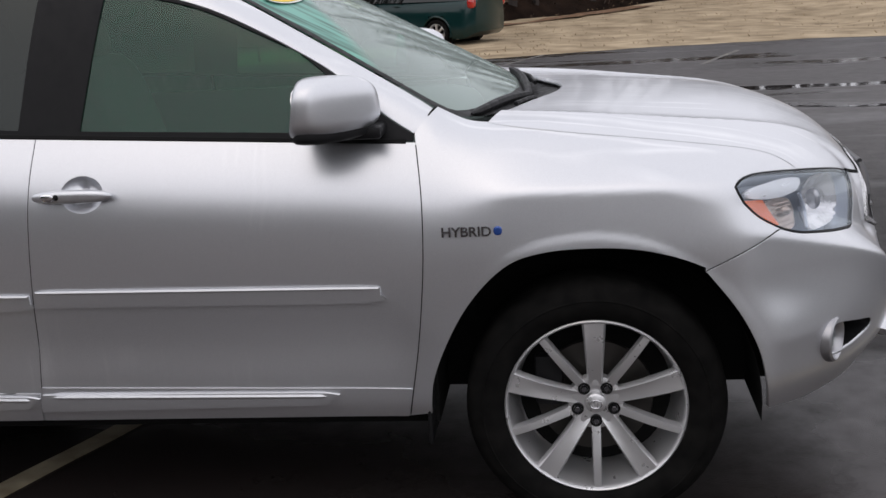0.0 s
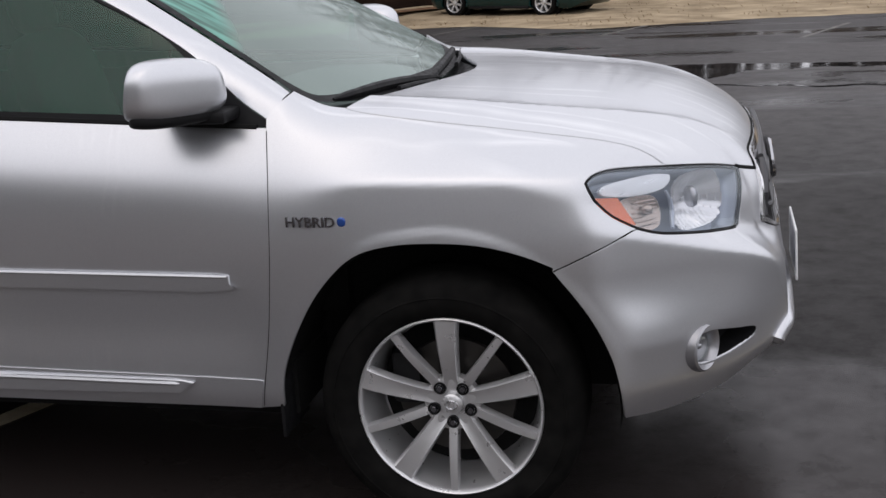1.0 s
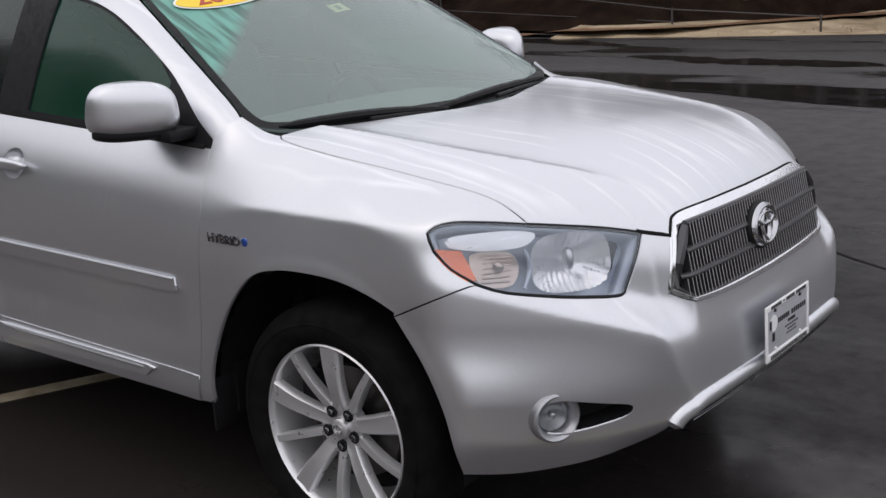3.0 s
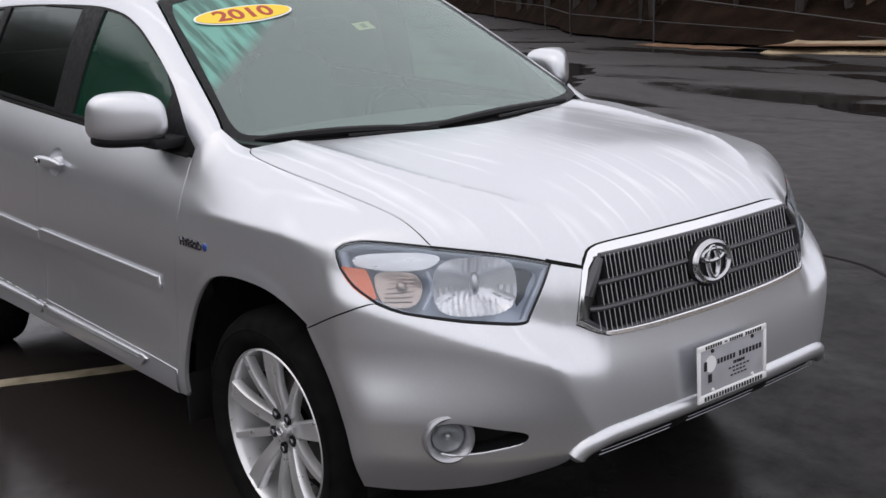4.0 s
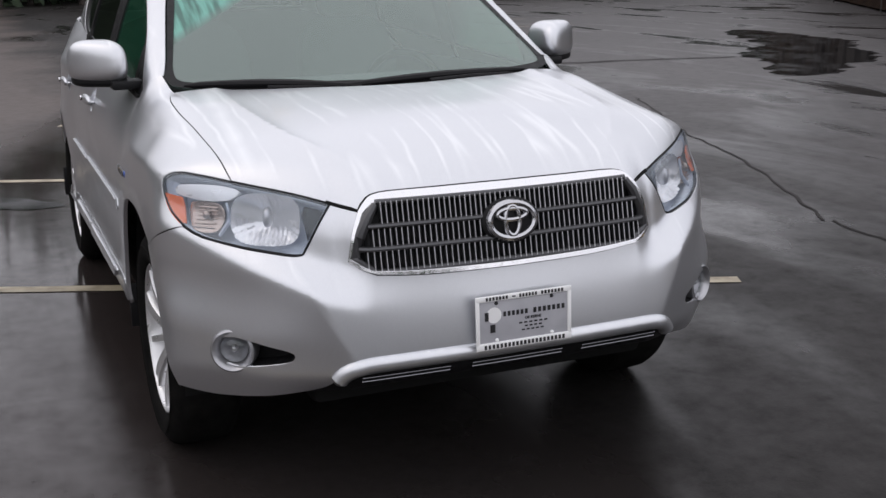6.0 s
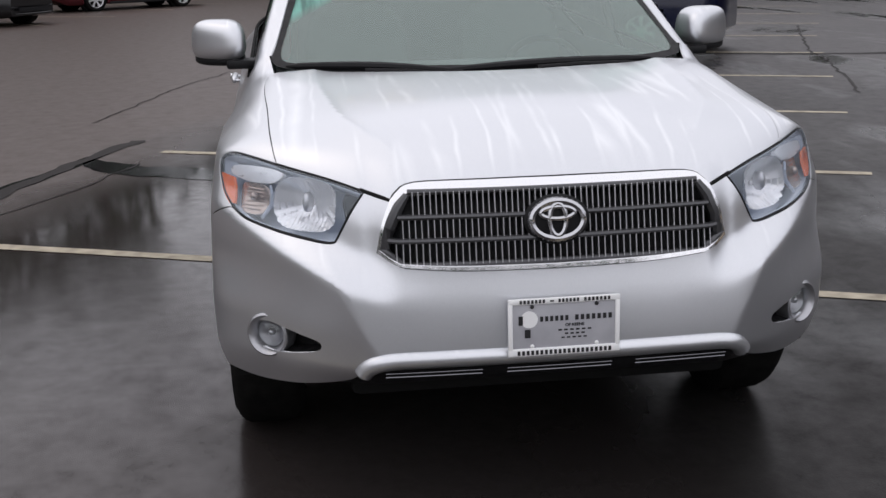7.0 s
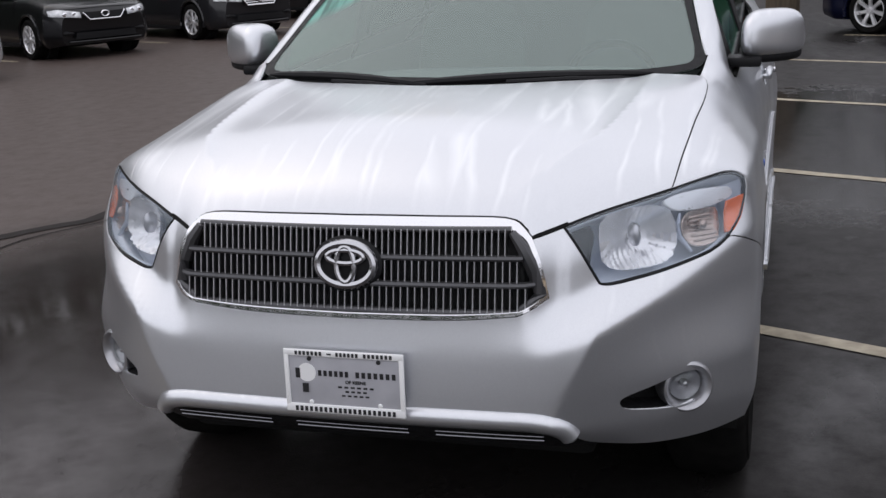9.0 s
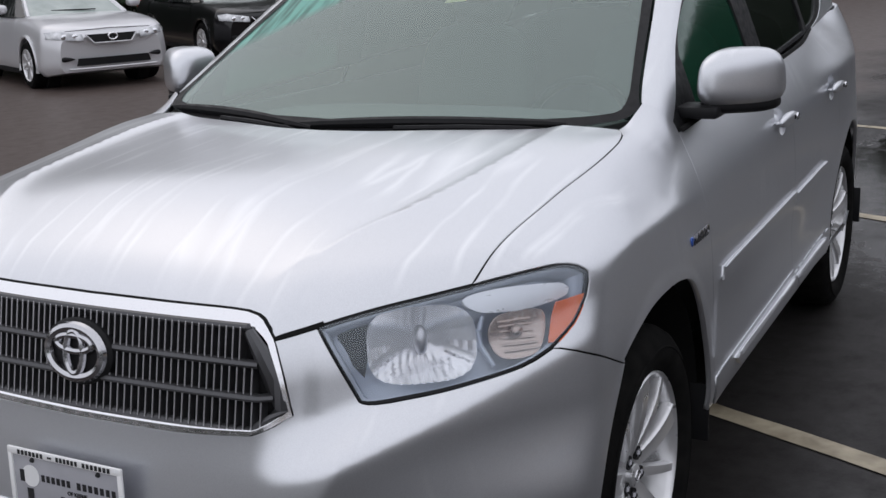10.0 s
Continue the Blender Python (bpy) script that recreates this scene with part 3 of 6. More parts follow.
fender_line = chain(GAP_FRONT, ARCH, SEAM[::-1], LAMP_OUT[::-1], LAMP_TOP2[::-1], HOOD_GAP,
                    settle(body, polyline([HOOD_GAP[-1], (-0.355, 0.772, 1.199), (-0.412, 0.785, 1.232), (-0.477, 0.856, 1.171), (-0.474, 0.868, 1.135)])))
fender_line[:len(GAP_FRONT), 1] = side_width(fender_line[:len(GAP_FRONT), 0], fender_line[:len(GAP_FRONT), 2])
both_sides("front_fender", PAINT, suv, SHOULDER, fender_line, gap=0.0024, step=0.012)


def belt_line(x0, x1, drop=0.0):
    return [(x, 0.9, belt(x) - drop) for x in np.linspace(x0, x1, max(2, int(abs(x1 - x0) / 0.04)))]


rear_arch = [(-2.79 + 0.47 * math.cos(radians(a)), 0.95, 0.37 + 0.475 * math.sin(radians(a))) for a in range(0, 184, 6)]
def handle_cup(hx):
    return [(hx + 0.02 + 0.064 * math.cos(a), 0.9, 1.04 + 0.052 * math.sin(a)) for a in np.linspace(0, 2 * math.pi, 28, endpoint=False)]


for mirrored in (True, False):
    front_door = panel("front_door", PAINT, suv, SIDE, chain(GAP_FRONT, polyline([(-0.525, 0.9, 0.36), (-1.63, 0.9, 0.36)]), GAP_REAR[::-1], belt_line(-1.575, -0.472)),
                       holes=(handle_cup(-1.45),), mirror=mirrored, gap=0.0024)
    rear_gap = spline(xz([(-2.30, 0.36), (-2.33, 0.50), (-2.42, 0.68), (-2.47, 0.86), (-2.49, 1.0), (-2.50, belt(-2.5))]))
    rear_door = panel("rear_door", PAINT, suv, SIDE, chain(GAP_REAR, polyline([(-1.63, 0.9, 0.36), (-2.30, 0.9, 0.36)]), rear_gap, belt_line(-2.5, -1.575)),
                      holes=(handle_cup(-2.36),), mirror=mirrored, gap=0.0024)
    panel("rear_quarter", PAINT, suv, SIDE, chain(rear_gap[::-1], polyline([(-2.30, 0.9, 0.36), (-2.32, 0.9, 0.37)]), rear_arch[::-1],
          polyline([(-3.26, 0.9, 0.37), (-3.60, 0.9, 0.40), (-3.66, 0.9, 0.8), (-3.66, 0.9, belt(-3.66))]), belt_line(-3.66, -2.5)), mirror=mirrored, gap=0.0024)
    s = -1 if mirrored else 1
    # body-side moulding, sill strip and handle of each door
    for door, x0, x1 in ((front_door, -1.600, -0.585), (rear_door, -2.20, -1.618)):
        ends = 0.03 if door is front_door else 0.012
        strip = chain(spline(xz([(x1, 0.752), ((x0 + x1) / 2, 0.758), (x0, 0.764)])), polyline(xz([(x0, 0.764), (x0, 0.716)])),
                      spline(xz([(x0, 0.716), ((x0 + x1) / 2, 0.711), (x1 - ends, 0.708), (x1, 0.728)])), polyline(xz([(x1, 0.728), (x1, 0.752)])))
        panel("side_moulding", PAINT, door, SIDE, strip, "body-coloured rubbing strip", mirror=mirrored, lift=0.010, flange=0.012, step=0.02)
        lo = chain(spline(xz([(min(x1 - 0.016, -0.735), 0.432), (min(x1 - 0.016, -0.735) - 0.02, 0.442), ((x0 + x1) / 2, 0.446), (x0 - 0.018, 0.449)])),
                   polyline(xz([(x0 - 0.018, 0.449), (x0 - 0.022, 0.40)])), polyline(xz([(x0 - 0.022, 0.40), (min(x1 - 0.016, -0.735) - 0.03, 0.408)])))
        panel("sill_strip", PAINT, door, SIDE, lo, "rounded sill strip", mirror=mirrored, lift=0.020, flange=0.022, step=0.015)
        for name, z0, z1, r, out, end in (("moulding_edge", 0.7500, 0.762, 0.0055, 0.0085, x1 - 0.004), ("sill_edge", 0.4345, 0.4435, 0.0105, 0.0125, min(x1 - 0.016, -0.735) - 0.012)):
            edge_line = on_surface(SIDE, SIDE.flat(np.array([(x, 0.9, z0 + (z1 - z0) * k) for k, x in zip(np.linspace(0, 1, 30), np.linspace(end, x0 + 0.004, 30))])))
            part(name, tube([(q[0], s * (q[1] + out), q[2]) for q in edge_line], [r * 0.5] + [r] * 28 + [r * 0.5], 8), PAINT, door)
        g0, g1 = (GAP_FRONT, GAP_REAR) if door is front_door else (GAP_REAR, rear_gap[::-1])
        edge0 = [p for p in g0 if p[2] < 0.452]
        edge1 = [p for p in g1 if p[2] < 0.464]
        if edge0 and edge1:
            a0, b0, a1, b1 = edge0[0][0], edge0[-1][0], edge1[0][0], edge1[-1][0]
            clad = polyline(xz([(a0 - 0.004, 0.449), (a1 + 0.004, 0.468), (b1 + 0.004, 0.365), (b0 - 0.004, 0.365)]), True, 0.03)
            panel("sill_cladding", PAINT, door, SIDE, clad, "lower door edge with a crease line", mirror=mirrored, lift=0.0065, flange=0.008, step=0.03)
        hx = -1.45 if door is front_door else -2.36
        hy, hz = float(side_width(np.array(hx), np.array(1.04))), 1.04
        rim = on_surface(SIDE, SIDE.flat(np.array(handle_cup(hx))))
        bm = bmesh.new()
        mid = np.array((hx + 0.02, 0, hz))
        rings = [[bm.verts.new((mid[0] + (p[0] - mid[0]) * k, s * (p[1] - d), mid[2] + (p[2] - mid[2]) * k)) for p in rim] for k, d in ((1.01, 0.0), (0.97, 0.003), (0.85, 0.010), (0.6, 0.016), (0.25, 0.019))]
        for a, b in zip(rings, rings[1:]):
            for i in range(len(a)):
                j = (i + 1) % len(a)
                bm.faces.new((a[i], a[j], b[j], b[i]) if s > 0 else (b[i], b[j], a[j], a[i]))
        bm.faces.new(rings[-1])
        part("handle_recess", bm, PAINT, door, "dished recess behind the handle")
        bar = blob((0.118, 0.015, 0.0195), (hx, s * (hy + 0.022), hz), 2.6, 14)
        handle = part("door_handle", bar, PAINT, door, "body-coloured pull handle")
        part("lock_cap", blob((0.02, 0.006, 0.012), (hx - 0.065, s * (hy + 0.040), hz + 0.002), 3, 8), CHROME, handle)
        part("lock_button", blob((0.007, 0.004, 0.008), (hx - 0.040, s * (hy + 0.036), hz + 0.002), 4, 6), BLACK, handle)
        for dx in (-0.09, 0.09):
            part("handle_foot", blob((0.016, 0.016, 0.007), (hx + dx, s * (hy + 0.012), hz - 0.003), 2.5, 8), PAINT, handle)

# dark tubes deep in the gaps between panels, standing in for the shade there
def gap_tube(view, line, parent=suv, depth=0.011, radius=0.008):
    p = on_surface(view, view.flat(np.array(line)))
    n = slope(view.f, p)
    p = p - n * depth
    for s in (-1, 1):
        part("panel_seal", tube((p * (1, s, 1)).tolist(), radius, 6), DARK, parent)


gap_tube(SIDE, GAP_FRONT)
gap_tube(SIDE, GAP_REAR)
gap_tube(SIDE, rear_gap)
gap_tube(SIDE, belt_line(-2.6, -0.50), depth=0.004, radius=0.009)
gap_tube(HOODVIEW, HOOD_GAP)
gap_tube(HOODVIEW, LAMP_TOP)
gap_tube(HOODVIEW, chain(GRILLE_TOP[::-1], HOOD_TIP, LAMP_TOP[:2]), depth=0.004, radius=0.008)
gap_tube(SHOULDER, SEAM)
gap_tube(SHOULDER, polyline([(-0.412, 0.785, 1.232), (-0.477, 0.856, 1.171)]), depth=0.016)

# badge on each fender
for s in (-1, 1):
    by = float(side_width(np.array(-0.32), np.array(0.903)))
    face = Matrix(((-s * 1.0, 0, 0, 0), (0, 0, s * 1.0, 0), (0, 1, 0, 0), (0, 0, 0, 1)))
    m = Matrix.Translation((-0.335, s * (by + 0.004), 0.903)) @ face
    badge = words("HYBRID", 0.038, 0.0022, m, BADGE, suv, "hybrid_badge", "chrome HYBRID lettering", 1.05)
    part("badge_leaf", blob((0.012, 0.004, 0.013), (-0.248, s * (by + 0.003), 0.905), 2.5, 10), BLUE, badge, "blue badge drop")

# lower bumper bar, dark valance and its strips
bar_half = spline([(0.0, 0.498), (0.2, 0.498), (0.38, 0.498), (0.47, 0.497), (0.515, 0.488), (0.543, 0.466), (0.556, 0.444)], step=0.012)
bar_line = [(float(nose(np.array(y), np.array(max(z, 0.47)))) - 0.008, y, z) for y, z in bar_half]
bar_line = [(x, -y, z) for x, y, z in bar_line[:0:-1]] + bar_line
part("lower_bumper_bar", tube(bar_line, [0.012] + [0.025] * (len(bar_line) - 2) + [0.012], 12, flat=1.05), PAINT, suv, "silver rounded bar along the lower bumper")
valance = whole(chain(polyline([(0.94, 0.0, 0.49), (0.90, 0.48, 0.49)]), polyline([(0.90, 0.48, 0.49), (0.84, 0.58, 0.43), (0.80, 0.62, 0.39)]),
                      spline([(0.80, 0.62, 0.39), (0.88, 0.4, 0.405), (0.92, 0.0, 0.41)])))
under = panel("lower_valance", BLACK, suv, NOSE, valance, "black lower intake panel", lift=-0.012, flange=0.05, step=0.03)
for y0, y1 in ((-0.49, -0.22), (-0.15, 0.15), (0.22, 0.49)):
    for z in (0.447, 0.460):
        line = [(float(nose(np.array(abs(y)), np.array(z))) + 0.001, y, z) for y in np.linspace(y0, y1, 14)]
        part("intake_strip", tube(line, 0.0022 if z < 0.455 else 0.0014, 6), BADGE, under)

BEZEL = material("fog_bezel_silver", (0.42, 0.42, 0.44), 0.35, 0.8)
# fog lamps in their pockets
for mirrored in (True, False):
    s = -1 if mirrored else 1
    ring = POCKET if not mirrored else flip(POCKET)
    q = NOSE.flat(ring)
    p0 = on_surface(NOSE, q)
    n0 = slope(body, p0)
    bm = bmesh.new()
    rows = [[bm.verts.new(p) for p in p0 - n0 * d + np.array((-1, 0, 0)) * d * 0.6] for d in (0.002, 0.012, 0.035, 0.075)]
    for a, b in zip(rows, rows[1:]):
        for i in range(len(a)):
            j = (i + 1) % len(a)
            bm.faces.new((a[i], a[j], b[j], b[i]))
    pocket = part("fog_lamp_pocket", bm, BLACK, suv, "black recess round the fog lamp")
    bm = bmesh.new()
    bm.faces.new([bm.verts.new(p) for p in p0 - n0 * 0.05 + np.array((-0.03, 0, 0))])
    bmesh.ops.triangulate(bm, faces=bm.faces)
    part("pocket_back", bm, BLACK, pocket, "black plastic insert", smooth=False)
    spot = on_surface(NOSE, np.array([[radians(59.0) * NOSE.scale, 0.523]]))
    out_way = Vector(slope(body, spot)[0]) * 0.75 + Vector((0.45, 0, 0.0))
    out_way.z = 0.04
    spot = Vector(spot[0]) - out_way.normalized() * 0.016
    m = Matrix.Translation((spot.x, s * spot.y, spot.z)) @ pose(0, 0, 0, 0, 0, s * math.degrees(math.atan2(out_way.y, out_way.x)))
    lamp = part("fog_lamp", moved(lathe([(0.040, -0.03), (0.046, 0.002), (0.052, 0.016), (0.060, 0.022), (0.066, 0.018), (0.069, 0.004), (0.070, -0.03)], 40, "X"), m), BEZEL, suv, "round fog lamp with silver bezel")
    part("lens", moved(lathe([(0.0005, 0.012), (0.02, 0.010), (0.036, 0.002), (0.043, -0.006)], 32, "X"), m), FOG_GLASS, lamp)
    part("reflector", moved(lathe([(0.0005, -0.035), (0.012, -0.034), (0.026, -0.026), (0.042, -0.006)], 32, "X"), m), BEZEL, lamp)
    part("bulb", moved(blob((0.014, 0.011, 0.011), (-0.012, 0, 0), 2.2, 8), m), DULL_CHROME, lamp)

# grille
frame_loop = whole(chain(GRILLE_LOW, GRILLE_SIDE, GRILLE_TOP))
inner_half = chain(spline([(0.889, 0.0, 0.748), (0.885, 0.25, 0.752), (0.872, 0.40, 0.762), (0.866, 0.437, 0.769), (0.853, 0.494, 0.798)]),
                   spline([(0.853, 0.494, 0.798), (0.838, 0.472, 0.86), (0.825, 0.445, 0.925)]), spline([(0.825, 0.445, 0.925), (0.815, 0.412, 0.947), (0.82, 0.36, 0.952), (0.828, 0.2, 0.955), (0.835, 0.0, 0.956)]))
grille = panel("grille", GRILLE_GREY, suv, NOSE, frame_loop, "grey grille of three rows of upright slats", lift=-0.050, flange=0.0, step=0.03)
panel("grille_frame", CHROME, grille, NOSE, frame_loop, "bright chrome surround", holes=(whole(inner_half),), lift=0.008, flange=0.045, step=0.012, gap=0.002)
TOPS, LOWS = (0.950, 0.882, 0.818), (0.890, 0.826, 0.757)
HALVES = (0.405, 0.435, 0.455)


def grille_x(y, z):
    return float(nose(np.array(abs(y)), np.array(z)))


back_panel = panel("grille_back", BLACK, grille, NOSE, whole(inner_half), "black mesh behind the slats", lift=-0.035, flange=0.0, step=0.03)
for row, (zt, zl, hw) in enumerate(zip(TOPS, LOWS, HALVES)):
    slat_mesh = bpy.data.meshes.new("slat")
    bm = box((0.024, 0.0036, zt - zl + 0.006), bevel=0.0012, segments=1)
    bm.to_mesh(slat_mesh)
    bm.free()
    slat_mesh.materials.append(GRILLE_GREY)
    slat_mesh.materials.append(SLAT)
    for f in slat_mesh.polygons:
        f.material_index = 1 if f.normal.x > 0.3 else 0
    count = 50
    for i in range(count):
        y = -hw + 2 * hw * (i + 0.5) / count
        zm = 0.5 * (zt + zl)
        ob = as_object("slat", slat_mesh, None, grille)
        ob.matrix_local = pose(grille_x(y, zm) - 0.014, y, zm + 0.004 * (abs(y) / 0.45) ** 2, 0, -12, 0)
for zb, hw in ((0.886, 0.44), (0.822, 0.465)):
    line = [(grille_x(y, zb) - 0.006, y, zb + 0.004 * (abs(y) / 0.45) ** 2) for y in np.linspace(-hw, hw, 40)]
    part("grille_bar", tube(line, 0.0105, 8, flat=0.8), GRILLE_GREY, grille, "grey cross bar")
for zb, hw in ((0.953, 0.41), (0.756, 0.44)):
    line = [(grille_x(y, zb) - 0.012, y, zb + 0.004 * (abs(y) / 0.45) ** 2) for y in np.linspace(-hw, hw, 40)]
    part("grille_bar", tube(line, 0.008, 8), GRILLE_GREY, grille)
for s in (-1, 1):
    line = [(grille_x(y, z) - 0.010, s * y, z) for y, z in ((0.412, 0.950), (0.437, 0.915), (0.461, 0.86), (0.479, 0.80), (0.462, 0.780), (0.428, 0.765))]
    part("grille_end", tube(line, [0.010, 0.016, 0.018, 0.018, 0.014, 0.008], 8), GRILLE_GREY, grille, "grey end piece")


def oval(w, h, r, at, n=40, flat=1.0):
    """A round bar bent into an oval that faces along x."""
    bm = bmesh.new()
    rings = []
    for i in range(n):
        a = 2 * math.pi * i / n
        c, d = math.cos(a), math.sin(a)
        out = Vector((0, c / w, d / h)).normalized()
        rings.append([bm.verts.new(Vector((at[0], at[1] + w * c, at[2] + h * d)) + out * r * math.cos(q) + Vector((1, 0, 0)) * r * flat * math.sin(q)) for q in (2 * math.pi * k / 8 for k in range(8))])
    for i in range(n):
        a, b = rings[i], rings[(i + 1) % n]
        for k in range(8):
            bm.faces.new((a[k], a[(k + 1) % 8], b[(k + 1) % 8], b[k]))
    bmesh.ops.recalc_face_normals(bm, faces=bm.faces)
    return bm


emblem = part("emblem", join(moved(oval(0.073, 0.0525, 0.0112, (0, 0, 0)), pose(0.884, 0, 0.870, 0, -8, 0)),
                             moved(oval(0.023, 0.044, 0.0080, (0.003, 0, 0)), pose(0.884, 0, 0.870, 0, -8, 0)),
                             moved(oval(0.047, 0.0165, 0.0080, (0.003, 0, 0.019)), pose(0.884, 0, 0.870, 0, -8, 0))), EMBLEM, grille, "satin chrome oval emblem")
part("emblem_back", moved(lathe([(0.0005, 0.0), (0.078, 0.0), (0.087, -0.006), (0.089, -0.04)], 48, "X"), pose(0.882, 0, 0.870, 0, -8, 0) @ Matrix.Diagonal((1, 1.06, 0.80, 1))), BLACK, emblem)

# dealer plate in its white frame
plate = thing("front_plate", "grey dealer plate in a white plastic frame on the bumper", "licence plate", pose(0.958, 0.003, 0.587, 90, 0, 90) @ pose(0, 0, 0, -2, 0, 0))
part("plate", box((0.296, 0.148, 0.002), bevel=0.0008), PLATE, plate, "grey printed plate")
part("plate_frame", join(box((0.315, 0.017, 0.007), (0, 0.0735, 0.002), 0.003), box((0.315, 0.022, 0.007), (0, -0.071, 0.002), 0.003),
                         box((0.013, 0.150, 0.0068), (-0.151, 0, 0.002), 0.003), box((0.013, 0.150, 0.0068), (0.151, 0, 0.002), 0.003)), WHITE, plate, "white frame")
for name, w, h, x, y, mat in (("frame_lettering", 0.075, 0.010, -0.09, 0.0735, INK), ("frame_lettering", 0.018, 0.004, -0.035, 0.0735, INK), ("frame_lettering", 0.062, 0.010, 0.012, 0.0735, INK),
                              ("frame_lettering", 0.078, 0.010, 0.092, 0.0735, INK), ("frame_lettering", 0.27, 0.0125, 0.0, -0.072, INK),
                              ("brand_bar", 0.085, 0.0145, -0.028, 0.022, INK), ("brand_bar", 0.11, 0.015, 0.083, 0.022, INK),
                              ("small_print", 0.10, 0.0045, 0.03, -0.012, INK), ("small_print", 0.062, 0.0045, 0.03, -0.023, INK), ("small_print", 0.078, 0.004, 0.028, -0.034, INK)):
    count = max(1, round(w / (h * 1.05))) if h > 0.006 else max(1, round(w / 0.016))
    cell = w / count
    for k in range(count):
        part(name, box((cell * 0.60, h, 0.0012), (x - w / 2 + cell * (k + 0.5), y, 0.0062 if name == "frame_lettering" else 0.0018), 0), mat, plate, smooth=False)
words("OF KEENE", 0.012, 0.0006, pose(0.03, 0.0015, 0.002), INK, plate, "town_lettering")
dot = bmesh.new()
bmesh.ops.create_cone(dot, cap_ends=True, segments=32, radius1=0.024, radius2=0.024, depth=0.0014)
part("plate_disc", moved(dot, pose(-0.098, 0.022, 0.0014)), WHITE, plate, "white disc behind the mark")
for x, y, w, h in ((-0.122, 0.020, 0.012, 0.026), (-0.103, -0.018, 0.016, 0.024)):
    part("mark_bar", box((w, h, 0.001), (x, y, 0.0026), 0), INK, plate, smooth=False)
for x, y, mat in ((-0.09, 0.058, INK), (0.092, 0.058, INK), (-0.09, -0.055, WHITE), (0.092, -0.055, WHITE)):
    part("bolt", moved(lathe([(0.0004, 0.005), (0.004, 0.0045), (0.0055, 0.002), (0.006, 0)], 14, "Z"), pose(x, y, 0.001)), mat, plate)

# headlamps
LAMP = chain(LAMP_IN[::-1], LAMP_LOW[::-1], LAMP_OUT[::-1], LAMP_TOP2[::-1], LAMP_TOP[::-1])


def inset(view, loop, by):
    c = view.flat(np.array(loop))
    t = np.roll(c, -1, 0) - np.roll(c, 1, 0)
    n = np.stack((-t[:, 1], t[:, 0]), -1) / (np.linalg.norm(t, axis=1, keepdims=True) + 1e-9)
    area = 0.5 * np.sum(c[:, 0] * np.roll(c[:, 1], -1) - c[:, 1] * np.roll(c[:, 0], -1))
    c = c + n * by * np.sign(area)
    a = c[:, 0] / view.scale
    return np.stack((view.ax + np.cos(a), np.sin(a), c[:, 1]), -1)


def lamp_spot(deg, z, depth):
    """A point that deep behind the headlamp's face, and the way out."""
    p = on_surface(NOSE, np.array([[radians(deg) * NOSE.scale, z]]))[0]
    n = slope(body, p[None])[0]
    return p - n * depth, n


